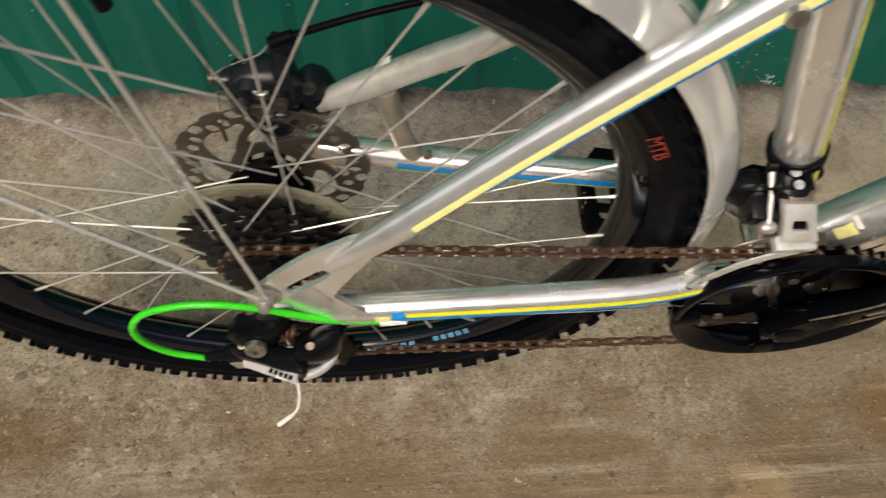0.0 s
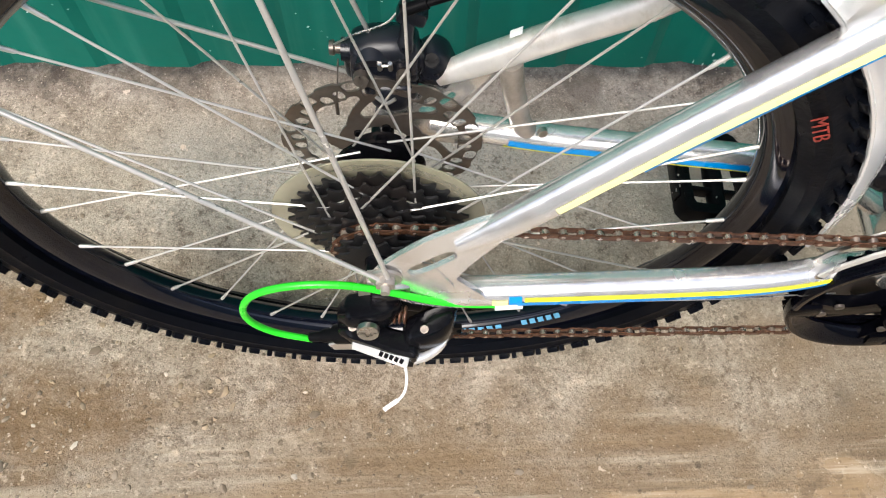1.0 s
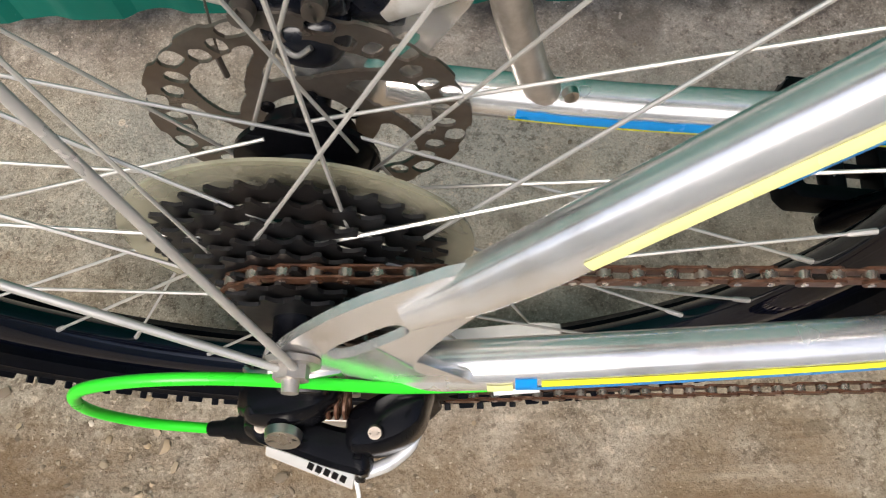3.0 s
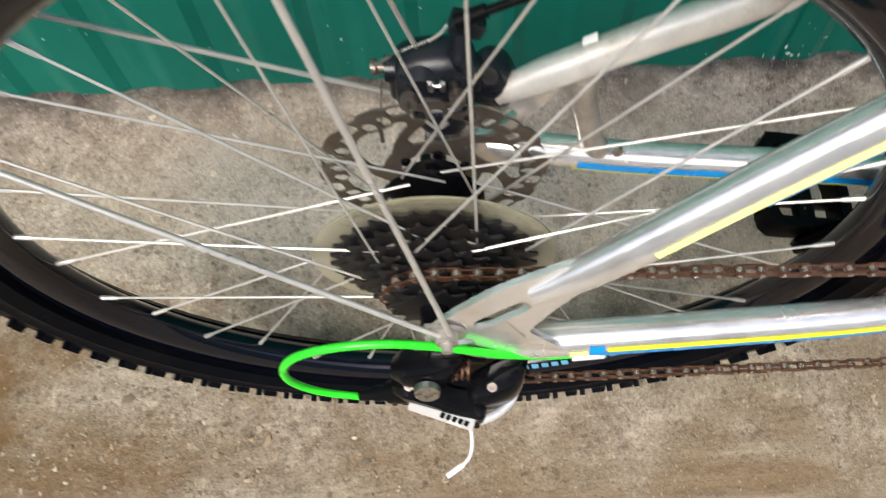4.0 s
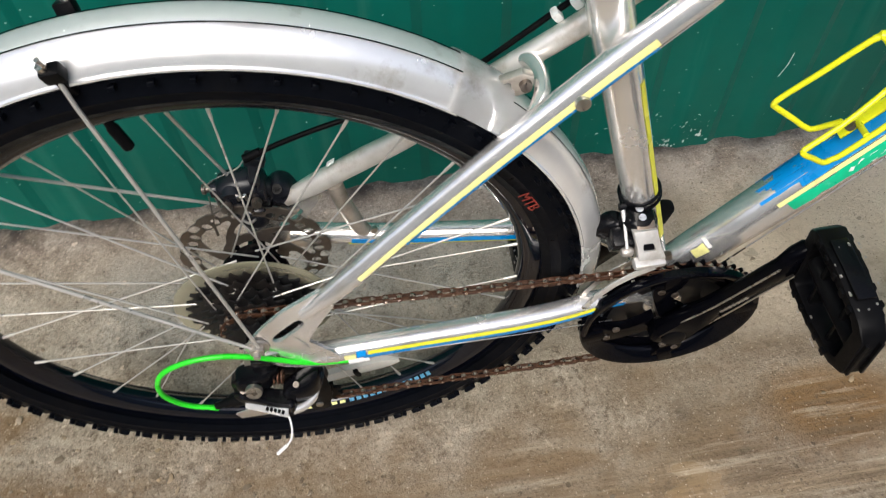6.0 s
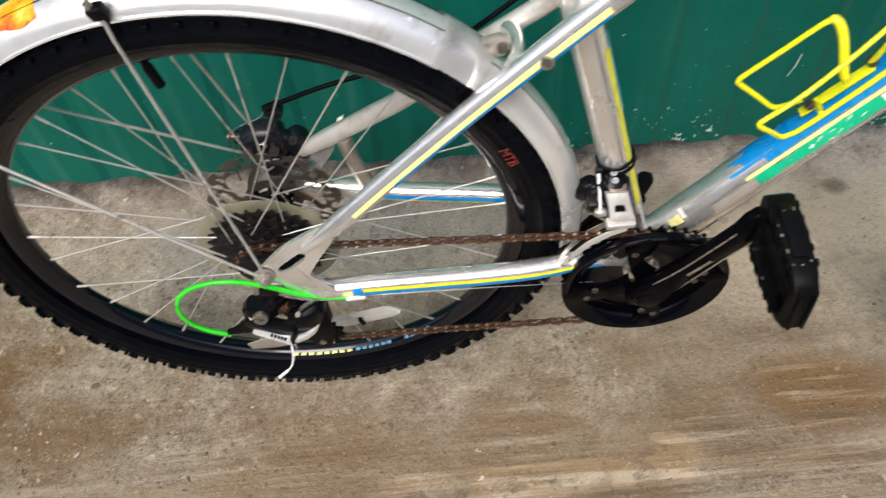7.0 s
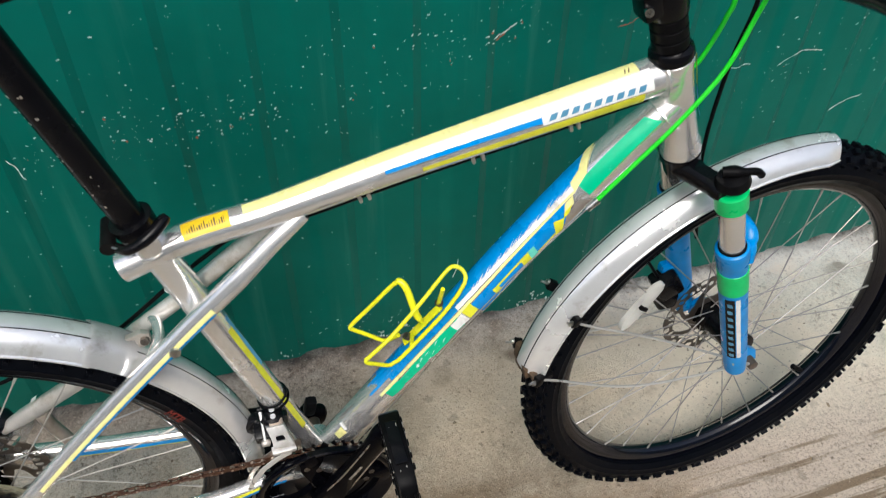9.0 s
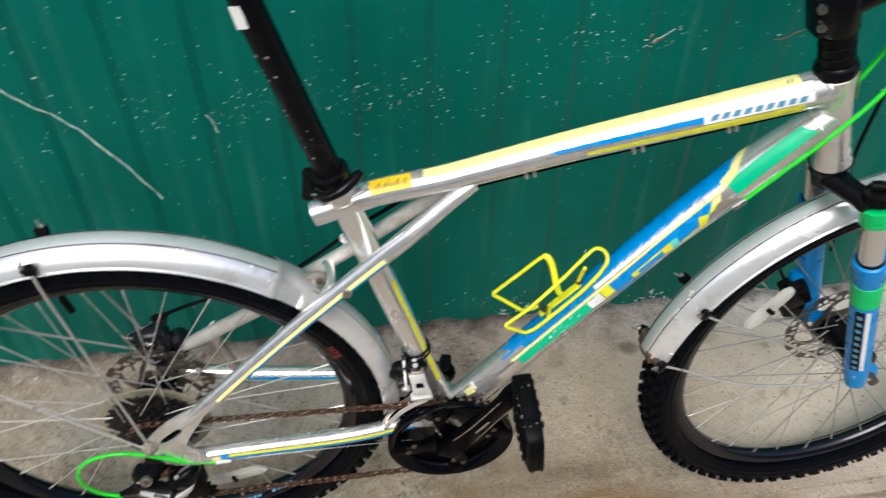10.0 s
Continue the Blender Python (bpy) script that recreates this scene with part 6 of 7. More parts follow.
part("spindle", bm, MAT["dark_steel"], crank)


def pedal(c, s, roll):
    """A plastic platform pedal with open cage, cross bars and reflectors. roll: its turn about the axle."""
    p = part("pedal", sweep(bmesh.new(), [(0, 0.0, 0), (0, 0.05 * s, 0), (0, 0.10 * s, 0)], [0.009, 0.0105, 0.009], 16), MAT["plastic"], bike, "worn black plastic platform pedal")
    M_ = Matrix.Translation(c) @ Matrix.Rotation(radians(roll), 4, "Y")
    p.matrix_local = M_
    bm = bmesh.new()
    o = [(-0.044, 0.010), (-0.036, 0.002), (0.036, 0.002), (0.044, 0.010), (0.046, 0.050), (0.044, 0.090), (0.034, 0.106), (-0.034, 0.106), (-0.044, 0.090), (-0.046, 0.050)]
    h = [(-0.032, 0.018), (-0.030, 0.014), (0.030, 0.014), (0.032, 0.018), (0.034, 0.050), (0.032, 0.084), (0.026, 0.092), (-0.026, 0.092), (-0.032, 0.084), (-0.034, 0.050)]
    ring = plate(bmesh.new(), o, -0.0125, 0.0125, h, 0.0025)
    join(bm, ring, Matrix(((1, 0, 0, 0), (0, 0, s, 0), (0, 1, 0, 0), (0, 0, 0, 1))))
    for v in bm.verts:
        f = 1 - 0.20 * max(0.0, min(1.0, abs(v.co.y) / 0.106)) ** 3
        v.co.x *= f
        v.co.z *= f
    bmesh.ops.recalc_face_normals(bm, faces=bm.faces)
    part("pedal_cage", bm, MAT["plastic"], p)
    for y in (0.034, 0.072):
        part("pedal_rib", block(bmesh.new(), (0.072, 0.005, 0.015), pose(0, y * s, 0), 0.002), MAT["plastic"], p)
    for x in (-0.0455, 0.0455):
        part("pedal_strip", block(bmesh.new(), (0.004, 0.056, 0.015), pose(x, 0.050 * s, 0), 0.0015), MAT["black"], p)
    for x in (-0.040, 0.040):
        for k in range(5):
            for z in (-0.0125, 0.0125):
                part("pedal_tooth", block(bmesh.new(), (0.007, 0.006, 0.0026), pose(x * (1 - 0.025 * k), (0.020 + 0.015 * k) * s, z), 0.001), MAT["plastic"], p)
    for z in (-0.006, 0.006):
        part("pedal_slot_edge", block(bmesh.new(), (0.052, 0.004, 0.003), pose(0, 0.107 * s, z), 0.001), MAT["plastic"], p)
    rng = random.Random(31)
    bm = bmesh.new()
    for k in range(26):
        x, y, z = rng.choice((-0.0478, 0.0478, rng.uniform(-0.04, 0.04))), rng.uniform(0.015, 0.088) * s, rng.choice((-0.0128, 0.0128, rng.uniform(-0.006, 0.006)))
        f = 1 - 0.20 * (abs(y) / 0.106) ** 3
        if abs(x) < 0.047 and abs(z) < 0.012:
            continue
        block(bm, (rng.uniform(0.0006, 0.0018), rng.uniform(0.0006, 0.0035), rng.uniform(0.0006, 0.0016)), pose(x * (f if abs(x) < 0.047 else 1), y, z * f))
    part("scuff", bm, MAT["dirty_silver"], p, "pale scuff marks")["kind"] = "stuff"
    bm = sweep(bmesh.new(), [(0, -0.006 * s, 0), (0, 0.010 * s, 0)], 0.0075, 16)
    part("pedal_axle", bm, MAT["dark_steel"], p)


pedal(BB + u_r * 0.172 + Vector((0.010, -0.083, 0.001)), -1, 85)
pedal(BB + u_l * 0.172 + Vector((0, 0.096, 0)), 1, 12)

# -- front derailleur --
fd_c = BB + SEAT_DIR * 0.160
bm = bmesh.new()
s_, u_ = frame_axes(SEAT_DIR)
for off in (-0.004, 0.004):
    ring = [fd_c + SEAT_DIR * off + (s_ * math.cos(2 * math.pi * k / 40) + u_ * math.sin(2 * math.pi * k / 40)) * 0.0182 for k in range(40)]
    sweep(bm, ring, 0.0018, 8, closed=True)
fd = part("front_derailleur", bm, MAT["black"], bike, "black and silver front derailleur with clamp band")
# black body beside the seat tube with two limit screws on its top
bm = link_shape(bmesh.new(), [(0.3535, -0.0205, 0.4130), (0.3580, -0.0215, 0.4140), (0.3680, -0.0225, 0.4150), (0.3780, -0.0215, 0.4140), (0.3815, -0.0205, 0.4130)], [0.009, 0.0125, 0.0130, 0.0125, 0.009], [0.009, 0.0125, 0.0130, 0.0125, 0.009], 5.0)
block(bm, (0.024, 0.020, 0.026), pose(0.3530, -0.0290, 0.3990, 20, 0, 0), 0.004)
part("link_body", bm, MAT["black"], fd)
for p in ((0.3673, -0.0180, 0.4275), (0.3676, -0.0275, 0.4268)):
    part("adjust_screw", bolt(bmesh.new(), p, (0, -0.35, 1), 0.0036, 0.0024), MAT["fender"], fd, "bright limit screw")
bm = link_shape(bmesh.new(), [(0.3340, -0.012, 0.3960), (0.3400, -0.013, 0.3990), (0.3480, -0.015, 0.4030), (0.3560, -0.017, 0.4050)], [0.007, 0.010, 0.011, 0.008], [0.008, 0.012, 0.013, 0.010], 4.0)
part("spring_housing", bm, MAT["black"], fd)
bm = block(bmesh.new(), (0.017, 0.012, 0.004), pose(0.3700, -0.0345, 0.4215, 35, 0, 0), 0.001)
part("cover_plate", bm, MAT["dark_steel"], fd)
# bare link that slopes down and outwards to the cage
X_, S_l = Vector((1, 0, 0)), Vector((0.0056, -0.0158, -0.0263)).normalized()
N_l = X_.cross(S_l).normalized()
if N_l.y > 0:
    N_l = -N_l
LINK = Matrix.Translation(Vector((0.3712, -0.0433, 0.4080)) + N_l * 0.001) @ Matrix((X_, N_l, S_l)).transposed().to_4x4()
o = [(-0.0115, -0.0155), (0.0105, -0.0155), (0.0115, 0.0), (0.0140, 0.0145), (-0.0115, 0.0145), (-0.0105, 0.0)]
h = [(-0.0040, -0.0020), (0.0045, -0.0020), (0.0055, 0.0015), (0.0055, 0.0055), (-0.0050, 0.0055), (-0.0050, 0.0015)]
bm = plate(bmesh.new(), o, -0.0045, 0.0050, h, 0.0011)
part("link_plate", bm, MAT["alloy"], fd, "bare silver link with a dark window", LINK)
# black block added in the window to stand for the shade inside it
part("recess_shade", block(bmesh.new(), (0.0115, 0.004, 0.0095), Matrix.Translation((0, 0.0005, 0.0018)), 0.0005), MAT["black"], fd, "", LINK)
# cast foot and the curved cage round the rings
bm = block(bmesh.new(), (0.030, 0.011, 0.0085), pose(0.3735, -0.0535, 0.3920, 12, 2, 3), 0.0025)
part("cage_casting", bm, MAT["alloy"], fd, "bare cast foot of the cage")
arc = [polar(BB, r, a, 0) for a, r in ((154, 0.1075), (148, 0.1090), (142, 0.1105), (130, 0.1140), (118, 0.1165), (108, 0.1160), (108, 0.1100), (118, 0.1090), (130, 0.1070), (142, 0.1045), (148, 0.1030), (154, 0.1015))]
for nm, y0, y1, mt, lb in (("outer_cage", -0.0555, -0.0538, "alloy", "bright curved cage plate"), ("inner_cage", -0.0420, -0.0405, "steel", "")):
    part(nm, plate(bmesh.new(), [(p.x, p.z) for p in arc], y0, y1, bevel=0.0004), MAT[mt], fd, lb)
bm = sweep(bmesh.new(), spline([polar(BB, 0.1045, 153, -0.0545), polar(BB, 0.105, 158, -0.0530), polar(BB, 0.105, 159, -0.0480), polar(BB, 0.1045, 157, -0.0430), polar(BB, 0.1045, 153, -0.0415)], 5), 0.0036, 10, 0.5)
part("cage_bridge", bm, MAT["steel"], fd)
# cable arm with its ball end, and the pivots
bm = sweep(bmesh.new(), [(0.3530, -0.0130, 0.4270), (0.3532, -0.0300, 0.4160), (0.3533, -0.0470, 0.4009)], [0.0024, 0.0017, 0.0020], 10)
part("cable_arm", bm, MAT["alloy"], fd)
bm = sweep(bmesh.new(), [(0.3480, -0.0450, 0.4005), (0.3500, -0.0450, 0.4005), (0.3570, -0.0450, 0.4005), (0.3590, -0.0450, 0.4005)], [0.0030, 0.0046, 0.0046, 0.0030], 14)
part("pivot_pin", bm, MAT["dirty_silver"], fd)
bm = sweep(bmesh.new(), [(0.3500, -0.0130, 0.4270), (0.3560, -0.0130, 0.4270)], [0.0038, 0.0038], 12)
part("arm_bolt", bm, MAT["black"], fd)
coil = [(0.3880 + 0.0065 * k / 24, -0.0510 + 0.0042 * math.cos(k * 1.05), 0.3950 + 0.0042 * math.sin(k * 1.05)) for k in range(25)]
part("pivot_spring", sweep(bmesh.new(), coil, 0.0009, 6), MAT["dark_steel"], fd)
# black guide behind the seat tube
bm = block(bmesh.new(), (0.016, 0.015, 0.028), pose(0.415, 0.024, 0.358, 0, 14, 0), 0.005)
part("cable_guide_block", bm, MAT["plastic"], bike, "black plastic block behind the seat tube")

# -- seat post and saddle --
bm = sweep(bmesh.new(), [BB + SEAT_DIR * 0.45, BB + SEAT_DIR * 0.735], 0.0151, 28)
post = part("seat_post", bm, MAT["black"], bike, "scratched black seat post")
bm = bmesh.new()
s_, u_ = frame_axes(SEAT_DIR)
c0 = BB + SEAT_DIR * 0.486
sweep(bm, [c0 - SEAT_DIR * 0.009, c0 - SEAT_DIR * 0.008, c0 + SEAT_DIR * 0.009, c0 + SEAT_DIR * 0.010], [0.019, 0.0205, 0.0215, 0.019], 28)
sc = part("seat_clamp", bm, MAT["black"], bike, "black quick release seat clamp")
bm = sweep(bmesh.new(), spline([c0 + Vector((-0.020, -0.016, -0.010)), c0 + Vector((-0.006, -0.030, -0.004)), c0 + Vector((0.014, -0.026, 0.005)), c0 + Vector((0.032, -0.012, 0.014))], 6), [0.005] * 10 + [0.006] * 8 + [0.004], 12, 1.0)
part("clamp_lever", bm, MAT["black"], sc)
bm = sweep(bmesh.new(), [c0 + Vector((-0.026, -0.020, -0.008)), c0 + Vector((-0.026, 0.020, -0.008))], [0.0075, 0.0075], 16)
part("clamp_barrel", bm, MAT["plastic"], sc)
bm = sweep(bmesh.new(), spline([c0 + Vector((-0.022, -0.020, -0.006)), c0 + Vector((-0.004, -0.033, -0.001)), c0 + Vector((0.014, -0.029, 0.008))], 6), 0.0011, 6)
part("worn_edge", bm, MAT["steel"], sc)
POST = Tube([BB + SEAT_DIR * 0.49, BB + SEAT_DIR * 0.60, BB + SEAT_DIR * 0.735], 0.0151)
rng = random.Random(14)
for k in range(14):
    x = rng.uniform(0.232, 0.272)
    a = rng.uniform(-20, 70)
    decal("post_scratch", POST, x, x + rng.uniform(0.0003, 0.0008), a, a + rng.uniform(4, 14), "dirty_silver", post, off=0.0003, n=2, slant=0.001)
p9 = BB + SEAT_DIR * 0.705
part("post_mark", block(bmesh.new(), (0.012, 0.003, 0.022), Matrix.Translation(p9 + Vector((-0.006, -0.0130, -0.011))) @ pose(0, 0, 0, 0, -16, -30), 0.001), MAT["white"], post)


def saddle(c):
    """A black saddle with a raised tail and a narrow nose."""
    bm = bmesh.new()
    rows_ = []
    for f in [i / 18 for i in range(19)]:
        x = -0.135 + 0.27 * f
        w = 0.070 * (1 - f) ** 1.4 * min(1.0, (f + 0.03) * 9) ** 0.5 + 0.019 * min(1.0, (1.02 - f) * 12) ** 0.5
        top = 0.020 + 0.018 * (1 - f) ** 3 - 0.010 * max(0, f - 0.8) * 5
        ring = []
        for k in range(16):
            a = 2 * math.pi * k / 16
            yy = w * math.cos(a)
            zz = top * math.sin(a) if math.sin(a) > 0 else 0.022 * math.sin(a)
            ring.append(bm.verts.new((c.x + x, c.y + yy, c.z + zz + 0.008 * (1 - f) ** 2)))
        rows_.append(ring)
    for i in range(18):
        for j in range(16):
            bm.faces.new((rows_[i][j], rows_[i][(j + 1) % 16], rows_[i + 1][(j + 1) % 16], rows_[i + 1][j]))
    bm.faces.new(rows_[0])
    bm.faces.new(rows_[-1][::-1])
    sd_ = part("saddle", bm, MAT["saddle"], bike, "grey padded saddle with black underside")
    for s in (-1, 1):
        pts = spline([c + Vector((-0.09, 0.030 * s, -0.010)), c + Vector((-0.05, 0.024 * s, -0.036)), c + Vector((0.03, 0.022 * s, -0.036)), c + Vector((0.105, 0.006 * s, -0.012))], 8)
        part("saddle_rail", sweep(bmesh.new(), pts, 0.0035, 10), MAT["black"], sd_)
    bm = block(bmesh.new(), (0.045, 0.050, 0.020), Matrix.Translation(c + Vector((-0.008, 0, -0.038))), 0.005)
    part("saddle_clamp", bm, MAT["black"], sd_)


saddle(BB + SEAT_DIR * 0.728 + Vector((0.004, 0, 0.046)))

# -- fork --
FORK = {}
for s in (-1, 1):
    top = STEER @ (HEAD_LOW + Vector((0.026, 0.064 * s, -0.012)))
    low = FRONT_TURN @ (FRONT + Vector((-0.034, 0.068 * s, 0.016)))
    d = (top - low).normalized()
    FORK[s] = (low, d, (top - low).length)
    L_ = (top - low).length
    bm = sweep(bmesh.new(), [low - d * 0.012, low - d * 0.008, low + d * 0.03, low + d * 0.18, low + d * 0.242, low + d * 0.246, low + d * 0.266, low + d * 0.268], [0.010, 0.0150, 0.0172, 0.0182, 0.0188, 0.0200, 0.0202, 0.0180], 28)
    lower = part("fork_lower", bm, MAT["blue"], bike, "bright blue fork lower leg")
    bm = sweep(bmesh.new(), [low + d * 0.187, low + d * 0.1875, low + d * 0.2275, low + d * 0.228], [0.0183, 0.0189, 0.0194, 0.0188], 28)
    part("green_band", bm, MAT["bright_green"], lower, "bright green band")
    bm = sweep(bmesh.new(), [low + d * 0.262, low + d * 0.271], [0.0175, 0.0165], 24)
    part("wiper_seal", bm, MAT["plastic"], lower, "")
    bm = sweep(bmesh.new(), [low + d * 0.25, low + d * (L_ - 0.01)], 0.0150, 28)
    part("stanchion", bm, MAT["silver"], bike, "bare silver fork stanchion")
    bm = sweep(bmesh.new(), [low + d * (L_ - 0.033), low + d * (L_ - 0.032), low + d * (L_ - 0.007), low + d * (L_ - 0.006)], [0.0165, 0.0188, 0.0192, 0.0170], 28)
    part("crown_collar", bm, MAT["bright_green"], bike, "bright green crown collar")
    # dropout foot
    bm = plate(bmesh.new(), [(FRONT.x - 0.028, FRONT.z + 0.020), (FRONT.x - 0.010, FRONT.z + 0.030), (FRONT.x + 0.010, FRONT.z + 0.016), (FRONT.x + 0.016, FRONT.z - 0.004), (FRONT.x + 0.006, FRONT.z - 0.016), (FRONT.x - 0.010, FRONT.z - 0.012), (FRONT.x - 0.026, FRONT.z - 0.002)], 0.0535 * s - 0.004, 0.0535 * s + 0.004, bevel=0.001)
    part("fork_dropout", bm, MAT["blue"], lower, "", FRONT_TURN)
    bm = sweep(bmesh.new(), [FRONT + Vector((0, 0.050 * s, 0)), FRONT + Vector((0, 0.072 * s, 0)), FRONT + Vector((0, 0.073 * s, 0))], [0.0085, 0.0075, 0.005], 12)
    part("axle_nut", bm, MAT["dark_steel"], front_wheel, "", FRONT_TURN)
    if s < 0:
        # printed strip on the leg
        leg = Tube([low + d * 0.04, low + d * 0.11, low + d * 0.184], [0.0173, 0.0178, 0.0182])
        for nm, a0, a1, f0, f1, mt in (("white_strip", 2, 20, 0.02, 0.98, "white"), ("print_field", 24, 62, 0.02, 0.98, "black")):
            bm = bmesh.new()
            prev = None
            for i in range(13):
                f = f0 + (f1 - f0) * i / 12
                cur = [bm.verts.new(leg.at(f, a0 + (a1 - a0) * j / 4, 0.0005)) for j in range(5)]
                if prev:
                    for j in range(4):
                        bm.faces.new((prev[j], prev[j + 1], cur[j + 1], cur[j]))
                prev = cur
            part(nm, bm, MAT[mt], lower, "")
        # the lettering is too worn to read: a row of short pale bars on the dark field
        for k in range(9):
            f0 = 0.05 + 0.103 * k
            bm = bmesh.new()
            bm.faces.new([bm.verts.new(leg.at(f, a, 0.0010)) for f, a in ((f0, 30), (f0 + 0.05, 34), (f0 + 0.05, 44), (f0 + 0.05, 54), (f0, 50), (f0, 40))])
            part("letter_bar", bm, MAT["letter_blue"], lower, "")
        bm = block(bmesh.new(), (0.003, 0.010, 0.016), Matrix.Translation(low + d * 0.016 + Vector((-0.012, -0.009, 0))) @ pose(0, 0, 0, 0, -20, 40), 0.001)
        part("grey_sticker", bm, MAT["dirty_silver"], lower, "")
# brace arch in front of the stanchions
pts = spline([FORK[-1][0] + FORK[-1][1] * 0.242 + Vector((0.016, -0.006, 0)), FORK[-1][0] + FORK[-1][1] * 0.264 + Vector((0.024, 0.000, 0)), FORK[-1][0] + FORK[-1][1] * 0.280 + Vector((0.030, 0.022, 0)), FORK[1][0] + FORK[1][1] * 0.280 + Vector((0.030, -0.022, 0)), FORK[1][0] + FORK[1][1] * 0.264 + Vector((0.024, 0.000, 0)), FORK[1][0] + FORK[1][1] * 0.242 + Vector((0.016, 0.006, 0))], 8)
part("fork_arch", sweep(bmesh.new(), pts, [0.008] * 10 + [0.0095] * 21 + [0.008] * 10, 14), MAT["blue"], bike, "bright blue fork brace")
# crown
bm = bmesh.new()
rows_ = []
for f in [i / 16 for i in range(17)]:
    y = -0.068 + 0.136 * f
    e = abs(2 * f - 1)
    x = HEAD_LOW.x + 0.002 + 0.026 * e ** 1.6
    z = HEAD_LOW.z - 0.016 - 0.004 * e
    wx, wz = 0.0165 + 0.002 * e - (0.004 if 0.3 < e < 0.8 else 0), 0.0115 - 0.002 * e
    rows_.append([bm.verts.new((x + wx * cx, y, z + wz * cz)) for cx, cz in ((-1, -0.5), (-0.7, -1), (0.7, -1), (1, -0.5), (1, 0.5), (0.7, 1), (-0.7, 1), (-1, 0.5))])
for i in range(16):
    for j in range(8):
        bm.faces.new((rows_[i][j], rows_[i][(j + 1) % 8], rows_[i + 1][(j + 1) % 8], rows_[i + 1][j]))
bm.faces.new(rows_[0])
bm.faces.new(rows_[-1][::-1])
sweep(bm, [HEAD_LOW - STEER_AXIS * 0.028, HEAD_LOW - STEER_AXIS * 0.006], [0.021, 0.0225], 28)
crown = part("fork_crown", bm, MAT["black"], bike, "black fork crown", STEER, 50)
tr = HEAD_LOW + Vector((0.027, -0.064, -0.008))
bm = sweep(bmesh.new(), [tr, tr + STEER_AXIS * 0.003, tr + STEER_AXIS * 0.011, tr + STEER_AXIS * 0.014], [0.0190, 0.0195, 0.0165, 0.010], 28)
part("lockout_knob", bm, MAT["plastic"], crown, "", STEER)
bm = sweep(bmesh.new(), spline([tr + STEER_AXIS * 0.017 + Vector((-0.010, 0.004, 0)), tr + STEER_AXIS * 0.020 + Vector((0.008, -0.006, 0)), tr + STEER_AXIS * 0.019 + Vector((0.024, -0.010, 0)), tr + STEER_AXIS * 0.011 + Vector((0.031, -0.010, 0))], 6), [0.0062] * 6 + [0.0045] * 12 + [0.0022], 12)
part("lockout_lever", bm, MAT["plastic"], crown, "", STEER)
tl = HEAD_LOW + Vector((0.027, 0.064, -0.008))
bm = sweep(bmesh.new(), [tl, tl + STEER_AXIS * 0.012, tl + STEER_AXIS * 0.015], [0.0195, 0.018, 0.010], 28)
part("top_cap", bm, MAT["plastic"], crown, "", STEER)
# headset and front caliper
bm = sweep(bmesh.new(), [HEAD_LOW - STEER_AXIS * 0.008, HEAD_LOW - STEER_AXIS * 0.001], [0.0225, 0.0235], 28)
part("lower_headset", bm, MAT["black"], bike)
fl_, fd_, _ = FORK[1]
bm = block(block(bmesh.new(), (0.040, 0.030, 0.045), Matrix.Translation(fl_ + fd_ * 0.075 + Vector((-0.030, -0.014, 0))) @ pose(0, 0, 0, 0, -30, 0), 0.007), (0.030, 0.026, 0.030), Matrix.Translation(fl_ + fd_ * 0.04 + Vector((-0.034, -0.014, 0))), 0.006)
fcal = part("front_brake_caliper", bm, MAT["black"], bike, "black front disc brake caliper")
bm = sweep(bmesh.new(), spline([fl_ + fd_ * 0.09 + Vector((-0.04, -0.01, 0)), fl_ + fd_ * 0.13 + Vector((-0.055, 0.0, 0)), fl_ + fd_ * 0.15 + Vector((-0.085, 0.01, 0.0)), fl_ + fd_ * 0.155 + Vector((-0.11, 0.012, -0.004))], 6), 0.0025, 8)
part("caliper_cable", bm, MAT["plastic"], fcal, "")
bm = block(bmesh.new(), (0.030, 0.016, 0.016), Matrix.Translation(fl_ + fd_ * 0.100 + Vector((-0.018, -0.004, 0))), 0.004)
part("caliper_post", bm, MAT["blue"], fcal, "")

# -- stem, bar and cables --
HT_TOP = HEAD_LOW + STEER_AXIS * 0.132
bm = sweep(bmesh.new(), [HT_TOP, HT_TOP + STEER_AXIS * 0.003, HT_TOP + STEER_AXIS * 0.010, HT_TOP + STEER_AXIS * 0.014], [0.0225, 0.0235, 0.0225, 0.019], 32)
part("upper_headset", bm, MAT["black"], bike, "", STEER)
for k in range(3):
    bm = sweep(bmesh.new(), [HT_TOP + STEER_AXIS * (0.0145 + 0.0125 * k), HT_TOP + STEER_AXIS * (0.0155 + 0.0125 * k), HT_TOP + STEER_AXIS * (0.0255 + 0.0125 * k), HT_TOP + STEER_AXIS * (0.0265 + 0.0125 * k)], [0.0175, 0.0188, 0.0188, 0.0175], 32)
    part("spacer", bm, MAT["plastic"], bike, "", STEER)
b0 = HT_TOP + STEER_AXIS * 0.053
bm = sweep(bmesh.new(), [b0, b0 + STEER_AXIS * 0.002, b0 + STEER_AXIS * 0.046, b0 + STEER_AXIS * 0.049], [0.0195, 0.0208, 0.0208, 0.0185], 32)
block(bm, (0.020, 0.026, 0.044), Matrix.Translation(b0 + STEER_AXIS * 0.025 + Vector((-0.024, -0.006, 0))) @ pose(0, 0, 0, 0, -18.5, 0), 0.004)
e0 = b0 + STEER_AXIS * 0.030
e1 = e0 + Vector((0.080, 0, 0.030))
sweep(bm, [e0, e0.lerp(e1, 0.5), e1], [0.019, 0.0165, 0.018], 24)
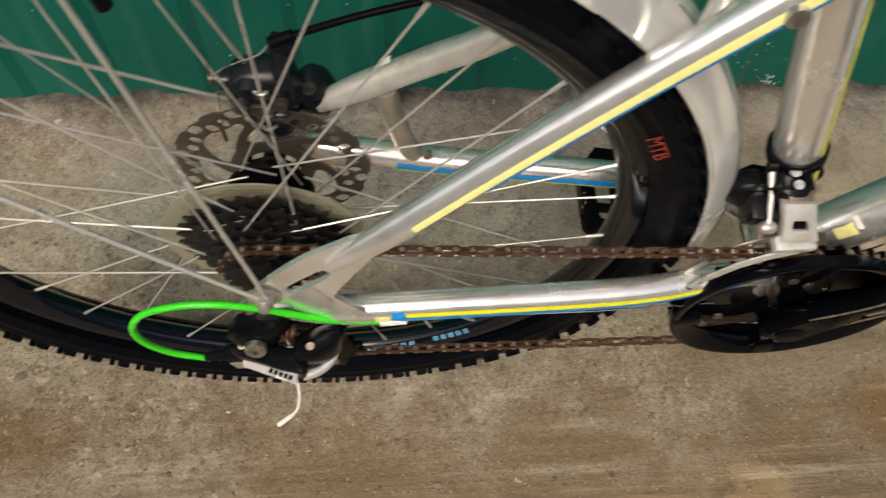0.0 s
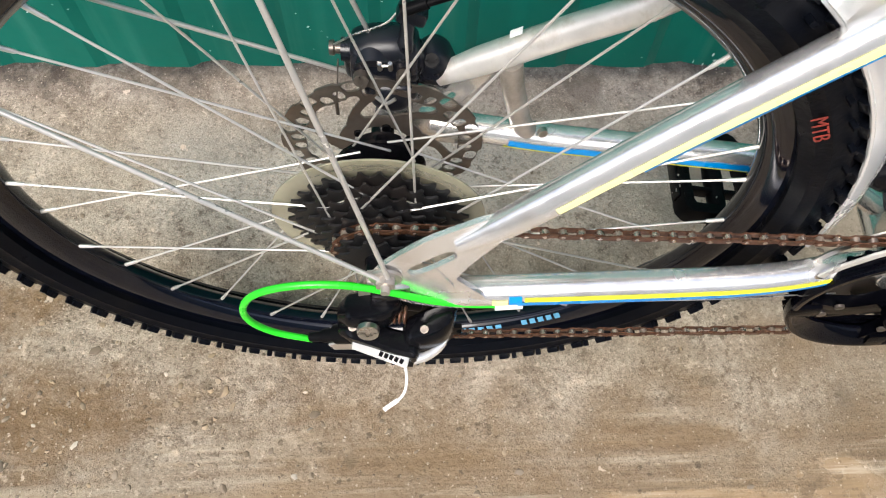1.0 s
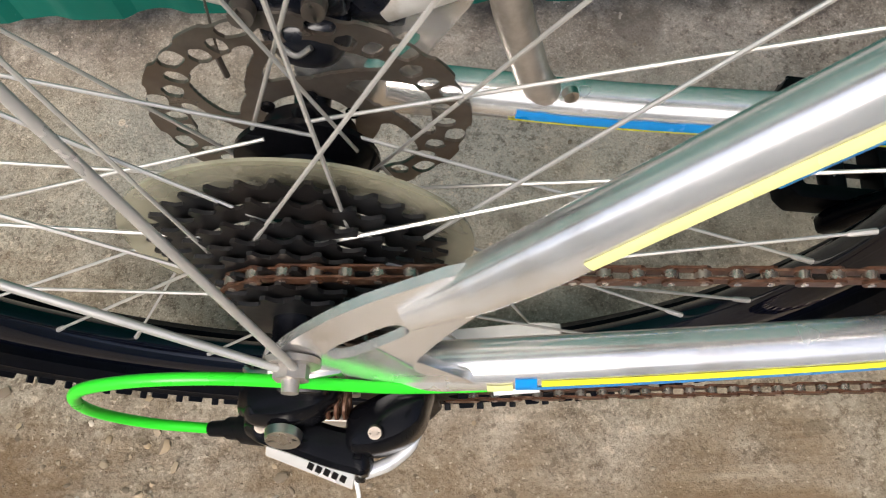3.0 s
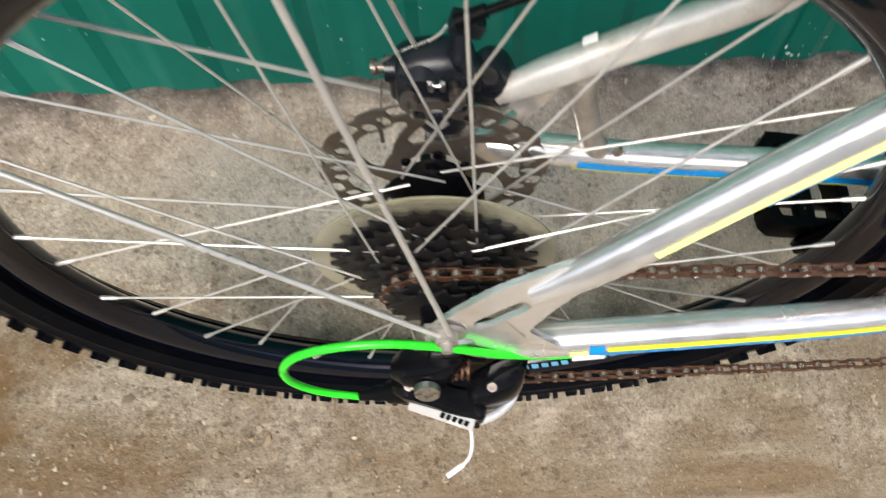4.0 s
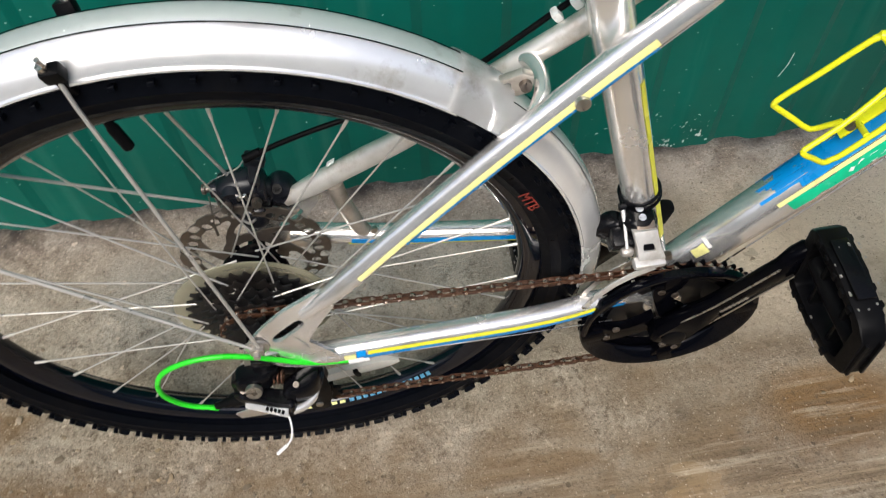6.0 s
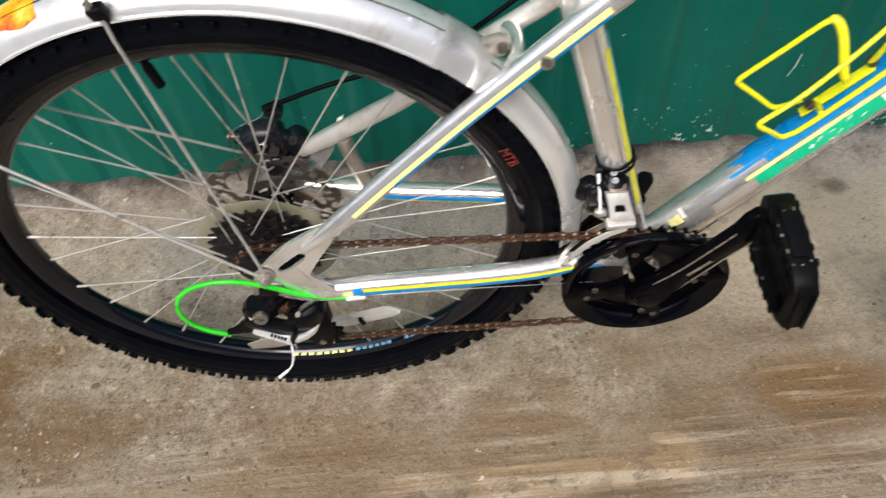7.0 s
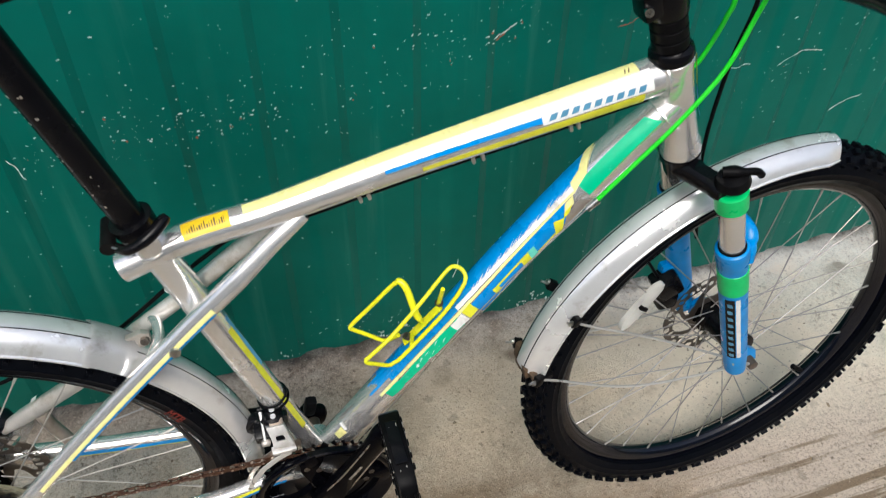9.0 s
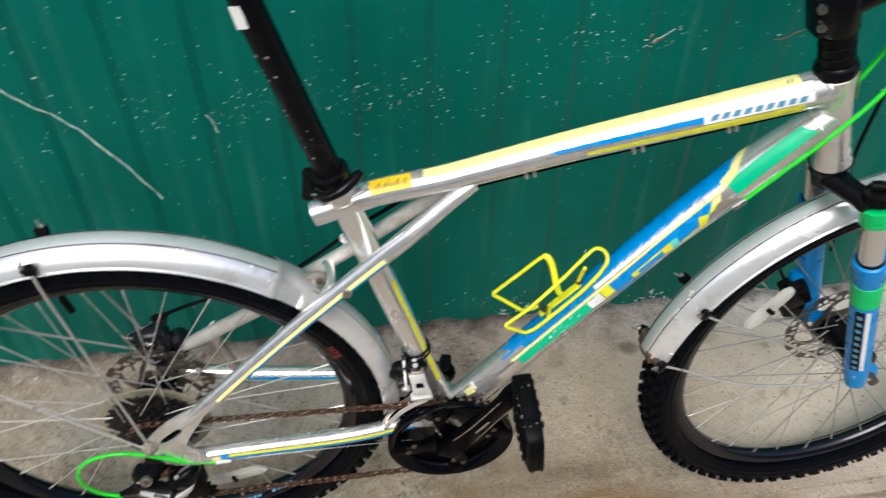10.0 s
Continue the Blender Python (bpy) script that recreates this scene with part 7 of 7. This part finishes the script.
stem = part("stem", bm, MAT["black"], bike, "black handlebar stem with two clamp bolts", STEER)
for h in (0.016, 0.0365):
    part("stem_bolt", bolt(bmesh.new(), b0 + STEER_AXIS * h + Vector((-0.030, -0.019, 0)), (-0.5, -1, 0), 0.0048, 0.005), MAT["steel"], stem, "", STEER)
bm = sweep(bmesh.new(), spline([e1 + Vector((-0.02, -0.30, 0.030)), e1 + Vector((-0.008, -0.18, 0.026)), e1 + Vector((0, -0.06, 0)), e1, e1 + Vector((0, 0.06, 0)), e1 + Vector((-0.008, 0.18, 0.026)), e1 + Vector((-0.02, 0.30, 0.030))], 8), 0.0135, 20)
part("handlebar", bm, MAT["black"], bike, "black handlebar", STEER)

stop = Vector((0.750, -0.031, 0.6895))
dd = (DT.pts[-1] - DT.pts[-8]).normalized()
bm = sweep(bmesh.new(), [stop - dd * 0.009, stop + dd * 0.007], [0.0045, 0.0045], 14)
part("cable_stop", bm, MAT["steel"], bike, "bright cable stop")
bm = sweep(bmesh.new(), spline([stop, (0.790, -0.035, 0.742), (0.829, -0.036, 0.789), (0.866, -0.034, 0.842), (0.885, -0.032, 0.90), (0.890, -0.045, 0.96), (0.875, -0.075, 1.01)], 8), 0.00265, 12)
part("shift_housing", bm, MAT["lime"], bike, "bright green shift cable housing")
bm = sweep(bmesh.new(), spline([(0.850, 0.029, 0.790), (0.866, 0.028, 0.804), (0.8751, 0.024, 0.8138), (0.8824, 0.018, 0.8449), (0.8797, 0.005, 0.8761), (0.8791, 0.0, 0.9044), (0.876, 0.02, 0.97), (0.862, 0.06, 1.01)], 8), 0.00265, 12)
part("shift_housing", bm, MAT["lime"], bike, "bright green shift cable housing")
bm = sweep(bmesh.new(), spline([(0.978, 0.058, 0.50), (0.955, 0.060, 0.60), (0.940, 0.055, 0.69), (0.938, 0.050, 0.79), (0.948, 0.05, 0.87), (0.945, 0.07, 0.95), (0.92, 0.10, 1.01)], 8), 0.0026, 10)
part("brake_cable", bm, MAT["plastic"], bike, "black front brake cable")
bm = sweep(bmesh.new(), [stop - dd * 0.008, (0.664, -0.024, 0.585), (0.598, -0.024, 0.499), (0.430, -0.024, 0.268)], 0.0008, 6)
part("shift_wire", bm, MAT["steel"], bike)
# black cable under the top tube with its clips
bm = sweep(bmesh.new(), [TT.at(TT.frac(x), -92 + 12, 0.0028) for x in (0.43, 0.50, 0.56, 0.62, 0.68, 0.74, 0.80)], 0.0027, 10)
part("brake_cable", bm, MAT["plastic"], bike, "black cable under the top tube")
for x in (0.493, 0.502, 0.612, 0.622, 0.716, 0.724):
    bm = block(bmesh.new(), (0.004, 0.010, 0.009), Matrix.Translation(TT.at(TT.frac(x), -78, 0.0035)) @ Matrix.Rotation(radians(-16), 4, "Y"), 0.0015)
    part("cable_clip", bm, MAT["dirty_silver"], bike)

# -- bottle cage --
cd = Vector((0.648, 0, 0.762))
cn = Vector((-0.762, 0, 0.648))
bm = sweep(bmesh.new(), spline([(0.486, -0.037, 0.513), (0.520, -0.029, 0.537), (0.560, -0.015, 0.570), (0.592, -0.002, 0.598), (0.604, 0.001, 0.603), (0.614, -0.004, 0.598), (0.613, -0.014, 0.588), (0.590, -0.024, 0.560), (0.555, -0.029, 0.522), (0.530, -0.031, 0.495), (0.522, -0.031, 0.489), (0.514, -0.033, 0.489), (0.500, -0.036, 0.500), (0.488, -0.038, 0.509), (0.486, -0.037, 0.513)], 6), 0.0026, 10)
cage = part("bottle_cage", bm, MAT["cage"], bike, "bright yellow metal bottle cage")
cage.location = (0.0, 0.003, -0.007)
bm = sweep(bmesh.new(), spline([(0.534, -0.006, 0.508), (0.521, 0.005, 0.489), (0.513, 0.008, 0.490), (0.500, 0.010, 0.500), (0.482, 0.013, 0.513), (0.478, 0.013, 0.518), (0.483, 0.013, 0.526), (0.505, 0.010, 0.553), (0.530, 0.007, 0.584), (0.537, 0.006, 0.590)], 6), 0.0027, 10)
part("holder_wire", bm, MAT["cage"], cage)
bm = sweep(bmesh.new(), spline([(0.533, 0.007, 0.587), (0.540, 0.005, 0.591), (0.546, -0.002, 0.584), (0.550, -0.012, 0.568), (0.554, -0.017, 0.552), (0.560, -0.018, 0.540)], 6), [0.0030] * 4 + [0.0044] * 24 + [0.0034] * 3, 12)
part("holder_band", bm, MAT["cage"], cage)
bm = block(bmesh.new(), (0.074, 0.011, 0.0025), Matrix.Translation((0.565, -0.002, 0.5145)) @ Matrix.Rotation(-math.atan2(cd.z, cd.x), 4, "Y"), 0.001)
part("mount_strip", bm, MAT["cage"], cage)
for p in ((0.547, -0.004, 0.4985), (0.588, -0.001, 0.5455)):
    part("cage_bolt", bolt(bmesh.new(), p, cn, 0.0052, 0.005), MAT["dark_steel"], cage)
for f in (0.0, 1.0):
    a, b = Vector((0.551, -0.006, 0.503)).lerp(Vector((0.585, -0.002, 0.546)), f), Vector((0.545, -0.028, 0.512)).lerp(Vector((0.588, -0.010, 0.580)), f)
    part("cage_rung", sweep(bmesh.new(), [a, b], 0.0028, 8), MAT["cage"], cage)
